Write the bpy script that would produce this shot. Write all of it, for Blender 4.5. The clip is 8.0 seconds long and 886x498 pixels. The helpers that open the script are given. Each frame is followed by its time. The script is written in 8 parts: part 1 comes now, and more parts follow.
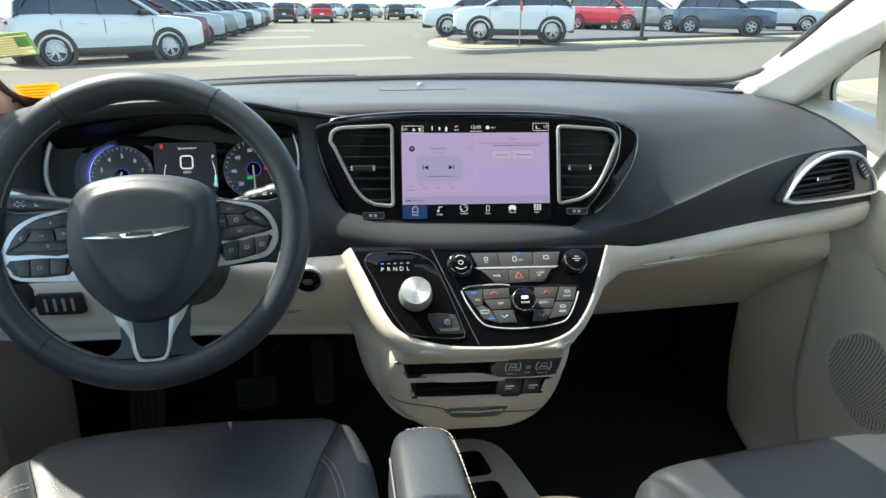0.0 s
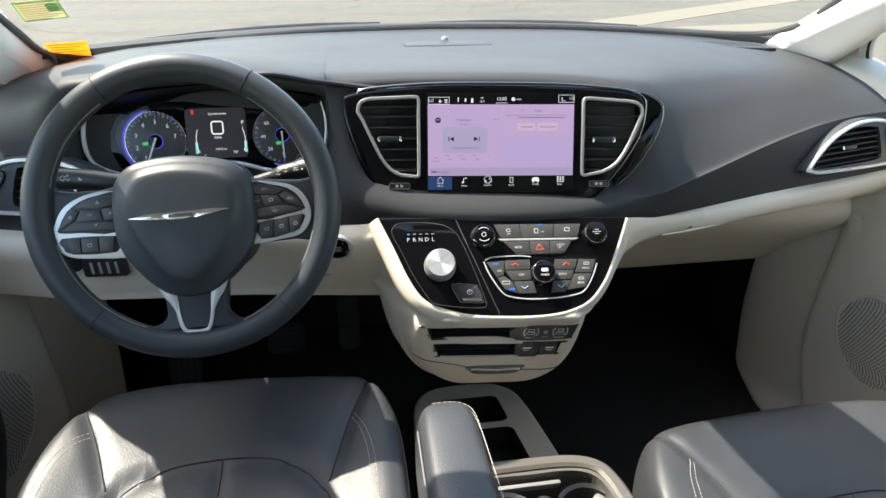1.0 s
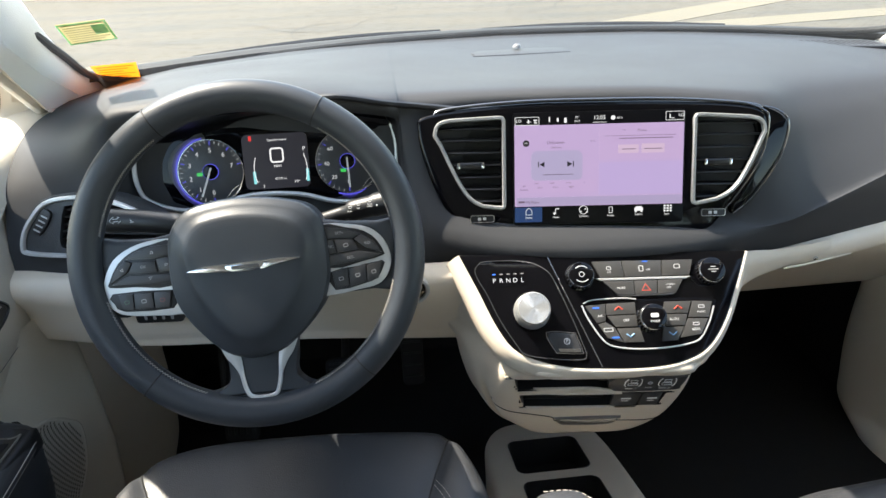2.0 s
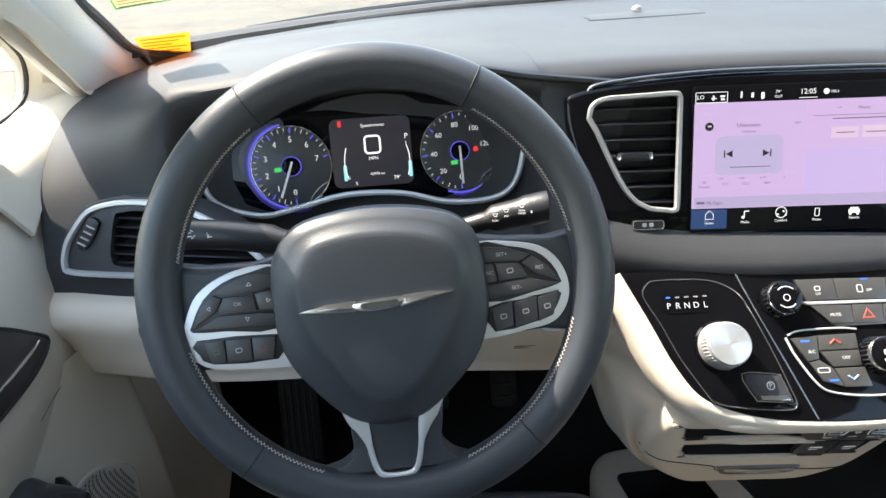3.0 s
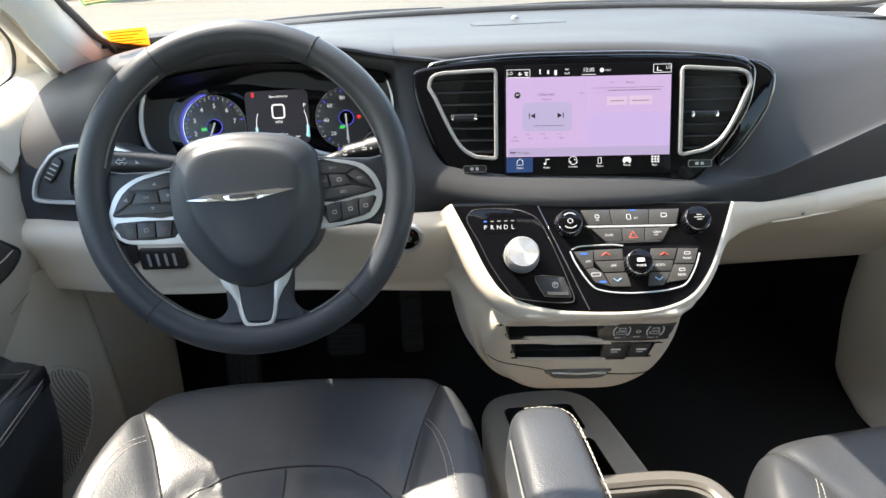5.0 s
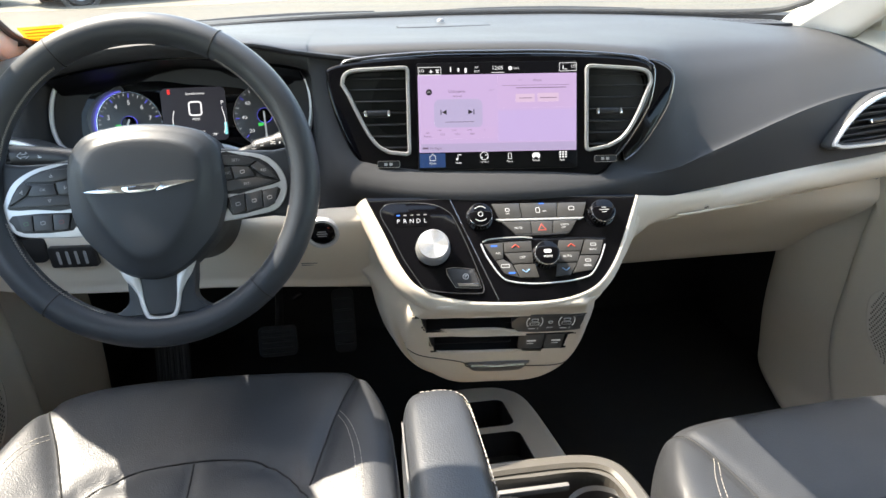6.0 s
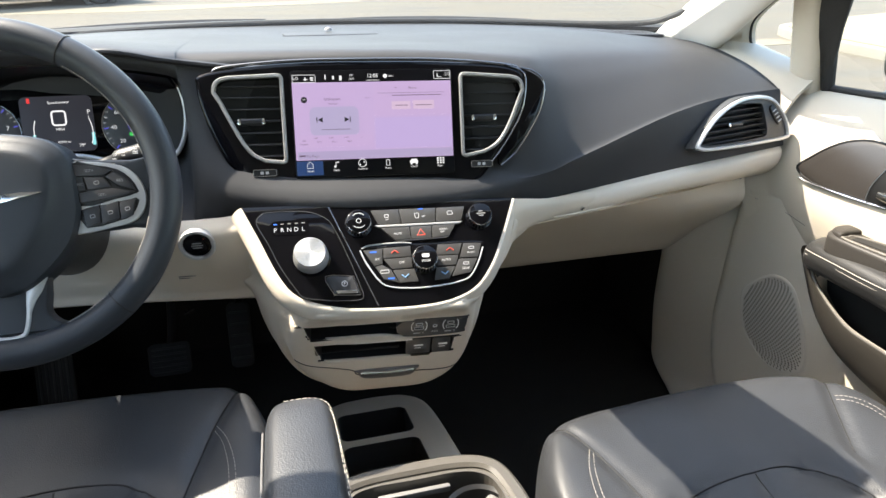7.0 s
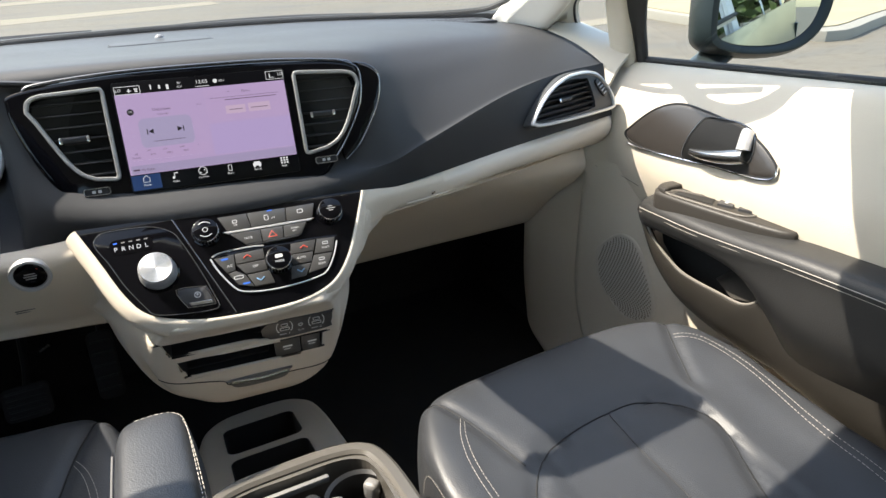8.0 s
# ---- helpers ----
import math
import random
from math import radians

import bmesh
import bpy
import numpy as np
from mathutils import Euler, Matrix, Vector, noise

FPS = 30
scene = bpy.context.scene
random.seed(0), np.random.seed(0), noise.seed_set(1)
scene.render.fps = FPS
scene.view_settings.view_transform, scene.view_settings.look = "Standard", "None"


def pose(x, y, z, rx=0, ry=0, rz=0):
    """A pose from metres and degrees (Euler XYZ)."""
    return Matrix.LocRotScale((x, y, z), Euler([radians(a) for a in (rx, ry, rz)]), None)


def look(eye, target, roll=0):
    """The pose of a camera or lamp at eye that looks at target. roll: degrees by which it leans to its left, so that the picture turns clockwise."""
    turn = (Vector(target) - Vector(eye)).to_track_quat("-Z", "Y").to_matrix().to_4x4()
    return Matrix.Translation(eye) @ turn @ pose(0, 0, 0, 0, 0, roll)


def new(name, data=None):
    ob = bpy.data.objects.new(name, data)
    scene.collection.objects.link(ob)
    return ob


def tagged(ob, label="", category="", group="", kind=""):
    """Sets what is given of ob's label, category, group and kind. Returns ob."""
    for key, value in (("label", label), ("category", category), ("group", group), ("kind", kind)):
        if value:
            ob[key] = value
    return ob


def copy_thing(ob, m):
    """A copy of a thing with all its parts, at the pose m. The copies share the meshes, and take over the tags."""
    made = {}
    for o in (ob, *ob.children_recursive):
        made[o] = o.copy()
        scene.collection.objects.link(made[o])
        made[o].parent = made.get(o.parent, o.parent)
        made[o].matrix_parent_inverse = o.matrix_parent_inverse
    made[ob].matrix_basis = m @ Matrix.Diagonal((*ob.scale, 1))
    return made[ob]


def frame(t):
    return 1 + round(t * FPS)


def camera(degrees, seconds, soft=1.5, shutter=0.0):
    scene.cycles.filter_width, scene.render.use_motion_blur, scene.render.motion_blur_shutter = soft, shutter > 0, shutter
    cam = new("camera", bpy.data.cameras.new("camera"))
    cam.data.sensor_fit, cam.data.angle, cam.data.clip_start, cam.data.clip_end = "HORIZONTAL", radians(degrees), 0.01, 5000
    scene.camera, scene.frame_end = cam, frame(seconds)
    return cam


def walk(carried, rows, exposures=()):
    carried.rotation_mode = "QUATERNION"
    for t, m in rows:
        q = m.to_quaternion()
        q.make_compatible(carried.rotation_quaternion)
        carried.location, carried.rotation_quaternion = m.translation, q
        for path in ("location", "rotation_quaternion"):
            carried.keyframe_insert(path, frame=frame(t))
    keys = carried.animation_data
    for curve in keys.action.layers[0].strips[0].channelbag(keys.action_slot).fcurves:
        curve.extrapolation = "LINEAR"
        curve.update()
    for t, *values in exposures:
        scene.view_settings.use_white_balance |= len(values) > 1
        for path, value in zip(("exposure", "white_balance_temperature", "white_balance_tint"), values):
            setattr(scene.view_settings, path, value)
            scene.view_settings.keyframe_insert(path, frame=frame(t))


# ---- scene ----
cam = camera(71.5, 8.0)
PATH = [
    (0, (-0.198, -0.871, 1.485), (0.152, 0.956, 0.75), 0.5),
    (0.5, (-0.211, -0.862, 1.563), (0.095, 0.897, 0.663), 1.0),
    (1, (-0.209, -0.868, 1.563), (0.071, 0.861, 0.599), 0.7),
    (1.5, (-0.215, -0.861, 1.561), (0.012, 0.874, 0.593), -0.4),
    (2, (-0.259, -0.737, 1.558), (-0.096, 1.008, 0.595), -1.8),
    (2.2, (-0.296, -0.66, 1.549), (-0.16, 1.079, 0.571), -2.3),
    (3.3, (-0.393, -0.547, 1.499), (-0.277, 1.173, 0.485), -3.0),
    (3.5, (-0.377, -0.555, 1.497), (-0.256, 1.166, 0.485), -2.7),
    (4, (-0.323, -0.602, 1.499), (-0.203, 1.129, 0.504), -2.3),
    (4.2, (-0.305, -0.641, 1.5), (-0.191, 1.093, 0.51), -2.3),
    (5.3, (-0.224, -0.826, 1.495), (-0.076, 0.943, 0.573), -1.3),
    (5.5, (-0.213, -0.828, 1.489), (-0.033, 0.94, 0.571), -1.2),
    (6, (-0.178, -0.83, 1.483), (0.07, 0.933, 0.572), -0.7),
    (6.5, (-0.143, -0.836, 1.482), (0.209, 0.917, 0.584), 0.1),
    (7, (-0.112, -0.85, 1.481), (0.36, 0.881, 0.597), 0.7),
    (7.5, (-0.083, -0.869, 1.48), (0.528, 0.82, 0.6), -0.2),
    (8, (-0.065, -0.894, 1.485), (0.716, 0.71, 0.582), -1.7),
]
walk(cam, [(t, look(eye, target, roll)) for t, eye, target, roll in PATH],
     exposures=[(0, 2.35, 6750, 0), (0.5, 2.5, 7000, 6), (1.2, 2.52, 7050, 7), (2.2, 2.68, 7150, 8), (3.3, 2.95, 7150, 9), (4.2, 2.93, 7150, 9), (5.5, 2.89, 7200, 9), (7, 2.72, 7150, 9), (8, 2.3, 7050, 9)])


# ---- world, sun, exposure ----
SUN = Vector((-0.48, 0.32, 0.81)).normalized()
world = bpy.data.worlds.new("world")
scene.world = world
world.use_nodes = True
_wn = world.node_tree.nodes
_sky = _wn.new("ShaderNodeTexSky")
_sky.sky_type = "NISHITA"
_sky.sun_disc = False
_sky.sun_elevation = math.asin(SUN.z)
_sky.sun_rotation = math.atan2(SUN.x, SUN.y)
_sky.air_density, _sky.dust_density = 1.2, 1.5
world.node_tree.links.new(_sky.outputs[0], _wn["Background"].inputs[0])
_wn["Background"].inputs[1].default_value = 0.15
sun_data = bpy.data.lights.new("sun", "SUN")
sun_data.energy, sun_data.angle, sun_data.color = 2.6, radians(0.5), (1.0, 0.95, 0.88)
sun_ob = new("sun", sun_data)
sun_ob.matrix_world = look(SUN * 30, (0, 0, 0))


# ---- materials ----
def mat(name, color, rough=0.5, metal=0.0, spec=0.5, grain=0.0, grain_scale=300.0, vary=0.08, vary_scale=6.0, emit=None, emit_strength=0.0, coat=0.0,
        kind="noise", island=0.0):
    """A surface: base colour varied at a large scale, fine relief and roughness from a small one."""
    m = bpy.data.materials.new(name)
    m.use_nodes = True
    n, l = m.node_tree.nodes, m.node_tree.links
    b = n["Principled BSDF"]
    b.inputs["Base Color"].default_value = (*color, 1)
    b.inputs["Roughness"].default_value = rough
    b.inputs["Metallic"].default_value = metal
    b.inputs["Specular IOR Level"].default_value = spec
    b.inputs["Coat Weight"].default_value = coat
    b.inputs["Coat Roughness"].default_value = 0.04
    co = n.new("ShaderNodeTexCoord")
    if vary:
        t = n.new("ShaderNodeTexNoise")
        t.inputs["Scale"].default_value = vary_scale
        t.inputs["Detail"].default_value = 5
        l.new(co.outputs["Object"], t.inputs["Vector"])
        mix = n.new("ShaderNodeMix")
        mix.data_type = "RGBA"
        mix.inputs["A"].default_value = (*[c * (1 - vary) for c in color], 1)
        mix.inputs["B"].default_value = (*[min(1, c * (1 + vary)) for c in color], 1)
        l.new(t.outputs["Fac"], mix.inputs["Factor"])
        l.new(mix.outputs["Result"], b.inputs["Base Color"])
        r = n.new("ShaderNodeMapRange")
        r.inputs["To Min"].default_value = max(0.02, rough * 0.85)
        r.inputs["To Max"].default_value = min(1, rough * 1.15)
        l.new(t.outputs["Fac"], r.inputs["Value"])
        l.new(r.outputs["Result"], b.inputs["Roughness"])
    if grain:
        g = n.new("ShaderNodeTexVoronoi" if kind == "voronoi" else "ShaderNodeTexNoise")
        g.inputs["Scale"].default_value = grain_scale
        l.new(co.outputs["Object"], g.inputs["Vector"])
        bu = n.new("ShaderNodeBump")
        bu.inputs["Strength"].default_value = grain
        bu.inputs["Distance"].default_value = 0.002
        l.new(g.outputs["Distance" if kind == "voronoi" else "Fac"], bu.inputs["Height"])
        l.new(bu.outputs["Normal"], b.inputs["Normal"])
    if emit:
        b.inputs["Emission Color"].default_value = (*emit, 1)
        b.inputs["Emission Strength"].default_value = emit_strength
    return m


def glass_mat(name, tint=(1, 1, 1), alpha=0.06):
    m = bpy.data.materials.new(name)
    m.use_nodes = True
    n, l = m.node_tree.nodes, m.node_tree.links
    n.remove(n["Principled BSDF"])
    tr, gl, mx, fr = (n.new("ShaderNode" + k) for k in ("BsdfTransparent", "BsdfGlossy", "MixShader", "Fresnel"))
    tr.inputs["Color"].default_value = (*tint, 1)
    gl.inputs["Roughness"].default_value = 0.01
    fr.inputs["IOR"].default_value = 1.35
    l.new(fr.outputs[0], mx.inputs[0])
    l.new(tr.outputs[0], mx.inputs[1])
    l.new(gl.outputs[0], mx.inputs[2])
    l.new(mx.outputs[0], n["Material Output"].inputs["Surface"])
    return m


def facing_cabin(bm):
    """Turns a pane so that its front looks into the cabin."""
    bm.normal_update()
    if sum((Vector((0, -0.7, 1.3)) - f.calc_center_median()).dot(f.normal) for f in bm.faces) < 0:
        bmesh.ops.reverse_faces(bm, faces=bm.faces[:])
    return bm


M_PAD = mat("dash_pad", (0.035, 0.036, 0.039), 0.6, grain=0.1, grain_scale=900, kind="voronoi", vary=0.05, spec=0.25)
M_PAD_LOW = mat("dash_band_leather", (0.035, 0.037, 0.040), 0.5, grain=0.2, grain_scale=600, kind="voronoi", vary=0.06)
M_CREAM = mat("cream_plastic", (0.70, 0.62, 0.515), 0.5, grain=0.08, grain_scale=900, kind="voronoi", vary=0.035, vary_scale=9)
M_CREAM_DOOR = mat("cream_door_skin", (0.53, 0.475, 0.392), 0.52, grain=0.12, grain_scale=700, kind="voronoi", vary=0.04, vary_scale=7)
M_LEATHER = mat("black_leather", (0.034, 0.036, 0.040), 0.40, grain=0.15, grain_scale=700, kind="voronoi", vary=0.22, vary_scale=14, spec=0.45)
M_RIM = mat("wheel_leather", (0.031, 0.035, 0.041), 0.44, spec=0.36, grain=0.08, grain_scale=900, kind="voronoi", vary=0.12, vary_scale=18)
M_BLACK = mat("black_plastic", (0.012, 0.012, 0.013), 0.42, grain=0.1, grain_scale=400, vary=0.1)
M_BUTTON = mat("button_black", (0.03, 0.03, 0.032), 0.38, vary=0.06)
# near-black of joints; in wells and holes it paints their shade
M_VOID = mat("gap_and_shade_black", (0.006, 0.006, 0.006), 0.7, vary=0.2)
M_GLOSS = mat("piano_black", (0.003, 0.003, 0.004), 0.05, vary=0.1, vary_scale=30, spec=0.22)
M_SILVER = mat("satin_silver", (0.56, 0.56, 0.56), 0.36, metal=0.45, grain=0.05, grain_scale=900, vary=0.04)
M_VENT_RING = mat("satin_grey_ring", (0.42, 0.42, 0.42), 0.34, metal=0.6, grain=0.05, grain_scale=900, vary=0.04)
M_CHROME = mat("chrome", (0.72, 0.73, 0.75), 0.16, metal=1.0, vary=0.03)
M_STITCH = mat("cream_thread", (0.36, 0.335, 0.30), 0.8, vary=0.1, vary_scale=80)
M_CARPET = mat("black_carpet", (0.012, 0.012, 0.012), 0.95, grain=1.0, grain_scale=700, vary=0.3, vary_scale=30)
M_RUBBER = mat("black_rubber", (0.014, 0.014, 0.014), 0.7, grain=0.3, grain_scale=200, vary=0.2)
M_LINER = mat("headliner", (0.78, 0.75, 0.70), 0.9, grain=0.4, grain_scale=600, vary=0.05)
M_GREY = mat("grey_plastic", (0.16, 0.155, 0.15), 0.42, grain=0.15, grain_scale=500, vary=0.06)
M_DIM_INK = mat("dim_marking", (0.30, 0.30, 0.30), 0.5, vary=0.02)
M_WHITE_INK = mat("white_marking", (0.5, 0.5, 0.5), 0.5, vary=0.02, emit=(0.8, 0.85, 0.9), emit_strength=0.03)
M_GLASS = glass_mat("window_glass", (0.93, 0.96, 0.94))
M_TINT = glass_mat("tinted_glass", (0.84, 0.86, 0.85))


# ---- mesh helpers ----
def part(name, bm, material, parent, label="", smooth=True):
    """Links a bmesh, built in world coordinates, as one mesh under a thing or a part."""
    me = bpy.data.meshes.new(name)
    bm.normal_update()
    bm.to_mesh(me)
    bm.free()
    for p in me.polygons:
        p.use_smooth = smooth
    if smooth:
        me.set_sharp_from_angle(angle=radians(38))
    me.materials.append(material)
    ob = new(name, me)
    if parent is not None:
        ob.parent = parent
        ob.matrix_parent_inverse = full(parent).inverted()
    if label:
        ob["label"] = label
    return ob


def full(ob):
    m = ob.matrix_basis.copy()
    while ob.parent:
        m = ob.matrix_parent_inverse @ m
        ob = ob.parent
        m = ob.matrix_basis @ m
    return m


def thing(name, at, label, category, group="", kind=""):
    ob = new(name)
    ob.empty_display_size = 0.05
    ob.location = at
    return tagged(ob, label, category, group, kind)


def smooth_line(pts, n=6, closed=False):
    """Catmull-Rom through the points, n steps a span."""
    pts = [Vector(p) for p in pts]
    k = len(pts)
    out = []
    for i in range(k if closed else k - 1):
        if closed:
            a, b, c, d = pts[i - 1], pts[i], pts[(i + 1) % k], pts[(i + 2) % k]
        else:
            b, c = pts[i], pts[i + 1]
            a = pts[i - 1] if i else b * 2 - c
            d = pts[i + 2] if i + 2 < k else c * 2 - b
        for j in range(n):
            t = j / n
            out.append(0.5 * (2 * b + (c - a) * t + (2 * a - 5 * b + 4 * c - d) * t * t + (3 * b - a - 3 * c + d) * t ** 3))
    if not closed:
        out.append(pts[-1])
    return out


def grid(rows, closed=False, bm=None):
    """A skin over rows of points, all rows of one length."""
    bm = bm or bmesh.new()
    vs = [[bm.verts.new(p) for p in r] for r in rows]
    for a, b in zip(vs, vs[1:]):
        k = len(a)
        for i in range(k if closed else k - 1):
            j = (i + 1) % k
            bm.faces.new((a[i], a[j], b[j], b[i]))
    return bm


def loft(sections, across=5, along=5, closed=False):
    """A smooth skin through few sections of few points."""
    rows = [smooth_line(s, across, closed) for s in sections]
    cols = [smooth_line([r[i] for r in rows], along) for i in range(len(rows[0]))]
    return grid([[c[j] for c in cols] for j in range(len(cols[0]))], closed)


def thick(bm, t):
    """Gives a skin a thickness behind it."""
    bm.normal_update()
    bmesh.ops.solidify(bm, geom=bm.faces[:], thickness=t)
    return bm


def outward(bm):
    """Turns the faces of a closed shape outwards."""
    bmesh.ops.recalc_face_normals(bm, faces=bm.faces[:])
    if bm.calc_volume(signed=True) < 0:
        bmesh.ops.reverse_faces(bm, faces=bm.faces[:])


def plate(outline, h, z0=0.0, bevel=0.0, m=None, segs=2):
    """A slab over an outline (u, v) from height z0 up by h, in the frame m."""
    bm = bmesh.new()
    f = bm.faces.new([bm.verts.new((p[0], p[1], z0)) for p in outline])
    f.normal_update()
    if f.normal.z < 0:
        f.normal_flip()
    top = bmesh.ops.extrude_face_region(bm, geom=[f])
    vs = [e for e in top["geom"] if isinstance(e, bmesh.types.BMVert)]
    bmesh.ops.translate(bm, verts=vs, vec=(0, 0, h))
    outward(bm)
    if bevel:
        ed = [e for e in bm.edges if all(abs(v.co.z - z0 - h) < 1e-6 for v in e.verts)]
        bmesh.ops.bevel(bm, geom=ed, offset=bevel, segments=segs, affect="EDGES", profile=0.6)
    if m is not None:
        bm.transform(m)
    return bm


def rounded(x0, y0, x1, y1, r=0.004, n=4):
    """A rectangle with round corners, as an outline."""
    out = []
    for cx, cy, a in ((x1 - r, y1 - r, 0), (x0 + r, y1 - r, 90), (x0 + r, y0 + r, 180), (x1 - r, y0 + r, 270)):
        for i in range(n + 1):
            w = radians(a + 90 * i / n)
            out.append((cx + r * math.cos(w), cy + r * math.sin(w)))
    return out


def disc_outline(cx, cy, r, n=40):
    return [(cx + r * math.cos(2 * math.pi * i / n), cy + r * math.sin(2 * math.pi * i / n)) for i in range(n)]


def rbox(x0, y0, z0, x1, y1, z1, bevel=0.004, m=None, segs=2):
    bm = bmesh.new()
    bmesh.ops.create_cube(bm, size=1)
    for v in bm.verts:
        v.co = Vector(((x0 + x1) / 2 + v.co.x * (x1 - x0), (y0 + y1) / 2 + v.co.y * (y1 - y0), (z0 + z1) / 2 + v.co.z * (z1 - z0)))
    if bevel:
        bmesh.ops.bevel(bm, geom=bm.edges[:], offset=bevel, segments=segs, affect="EDGES", profile=0.6)
    if m is not None:
        bm.transform(m)
    return bm


def tube(pts, r, sides=10, closed=False, m=None, caps=True):
    """A round bar along points; r one radius or one for each point."""
    pts = [Vector(p) for p in pts]
    k = len(pts)
    rows = []
    up = None
    for i, p in enumerate(pts):
        a = pts[(i - 1) % k] if closed or i else p
        b = pts[(i + 1) % k] if closed or i < k - 1 else p
        d = (b - a).normalized()
        if up is None:
            up = d.orthogonal().normalized()
        up = (up - d * up.dot(d)).normalized()
        w = d.cross(up)
        rr = r[i] if isinstance(r, (list, tuple)) else r
        rows.append([p + (up * math.cos(2 * math.pi * j / sides) + w * math.sin(2 * math.pi * j / sides)) * rr for j in range(sides)])
    if closed:
        rows.append(rows[0])
    bm = grid(rows, True)
    if closed:
        bmesh.ops.remove_doubles(bm, verts=bm.verts[:], dist=1e-6)
    elif caps:
        bm.verts.ensure_lookup_table()
        n = len(bm.verts)
        bm.faces.new([bm.verts[j] for j in range(sides)][::-1])
        bm.faces.new([bm.verts[n - sides + j] for j in range(sides)])
    bmesh.ops.recalc_face_normals(bm, faces=bm.faces[:])
    if m is not None:
        bm.transform(m)
    return bm


def ring(outline, w, h, z0=0.0, m=None, bevel=0.0015):
    """A frame of width w inwards along a closed outline (u, v), h high."""
    pts = [Vector((p[0], p[1])) for p in outline]
    k = len(pts)
    area = sum(pts[i].x * pts[(i + 1) % k].y - pts[(i + 1) % k].x * pts[i].y for i in range(k))
    s = 1 if area > 0 else -1
    inner = []
    for i, p in enumerate(pts):
        d = (pts[(i + 1) % k] - pts[i - 1]).normalized()
        inner.append(p + Vector((-d.y, d.x)) * w * s)
    lo = lambda q, z: [Vector((p.x, p.y, z)) for p in q]
    mid = lambda f: [a.lerp(b, f) for a, b in zip(pts, inner)]
    rows = [lo(pts, z0), lo(pts, z0 + h * 0.7), lo(mid(0.22), z0 + h), lo(mid(0.78), z0 + h), lo(inner, z0 + h * 0.7), lo(inner, z0)]
    bm = grid([[r[i] for r in rows] for i in list(range(k)) + [0]])
    bmesh.ops.remove_doubles(bm, verts=bm.verts[:], dist=1e-7)
    bmesh.ops.recalc_face_normals(bm, faces=bm.faces[:])
    if m is not None:
        bm.transform(m)
    return bm


def frame_at(o, yaw, tilt, roll=0.0):
    """A frame whose x runs along a face, y up it and z out of it."""
    return Matrix.Translation(o) @ Euler((0, 0, radians(yaw))).to_matrix().to_4x4() @ Euler((radians(90 - tilt), 0, 0)).to_matrix().to_4x4() @ pose(0, 0, 0, 0, 0, roll)


def revolve(profile, m=None, n=36):
    """A turned body: (radius, height) along z."""
    rows = [[Vector((r * math.cos(2 * math.pi * i / n), r * math.sin(2 * math.pi * i / n), z)) for i in range(n)] for r, z in profile]
    bm = grid(rows, True)
    bmesh.ops.remove_doubles(bm, verts=bm.verts[:], dist=1e-6)
    bmesh.ops.recalc_face_normals(bm, faces=bm.faces[:])
    if m is not None:
        bm.transform(m)
    return bm


def words(text, size, m, align="CENTER", h=0.0002):
    """Lettering in the built-in font as a mesh, lying in the frame m."""
    cu = bpy.data.curves.new("lettering", "FONT")
    cu.body, cu.size, cu.align_x, cu.align_y, cu.resolution_u = text, size, align, "CENTER", 2
    cu.extrude = h
    ob = bpy.data.objects.new("lettering", cu)
    scene.collection.objects.link(ob)
    dg = bpy.context.evaluated_depsgraph_get()
    dg.update()
    me = bpy.data.meshes.new_from_object(ob.evaluated_get(dg))
    bm = bmesh.new()
    bm.from_mesh(me)
    bm.transform(m)
    bpy.data.objects.remove(ob)
    bpy.data.curves.remove(cu)
    bpy.data.meshes.remove(me)
    return bm


def join(*bms):
    """One bmesh out of several."""
    out = bmesh.new()
    for b in bms:
        me = bpy.data.meshes.new("t")
        b.to_mesh(me)
        b.free()
        out.from_mesh(me)
        bpy.data.meshes.remove(me)
    return out


def inside(p, outline):
    hit = False
    k = len(outline)
    for i in range(k):
        a, b = outline[i], outline[(i + 1) % k]
        if (a[1] > p.y) != (b[1] > p.y) and p.x < (b[0] - a[0]) * (p.y - a[1]) / (b[1] - a[1]) + a[0]:
            hit = not hit
    return hit


def punch(bm, m, outline, depth=0.04):
    """Leaves out the faces of a fine skin that lie inside an outline in the frame m."""
    inv = m.inverted()
    gone = []
    for f in bm.faces:
        c = inv @ f.calc_center_median()
        if abs(c.z) < depth and inside(c, outline):
            gone.append(f)
    bmesh.ops.delete(bm, geom=gone, context="FACES")


def hollow(ob, cutter, solver="EXACT"):
    """Cuts the shape of a bmesh out of an object, for good."""
    me = bpy.data.meshes.new("cutter")
    outward(cutter)
    cutter.to_mesh(me)
    cutter.free()
    co = new("cutter", me)
    md = ob.modifiers.new("cut", "BOOLEAN")
    md.operation, md.solver, md.object = "DIFFERENCE", solver, co
    bpy.context.view_layer.update()
    dg = bpy.context.evaluated_depsgraph_get()
    dg.update()
    res = bpy.data.meshes.new_from_object(ob.evaluated_get(dg))
    ob.modifiers.clear()
    old = ob.data
    ob.data = res
    bpy.data.meshes.remove(old)
    bpy.data.objects.remove(co)
    bpy.data.meshes.remove(me)


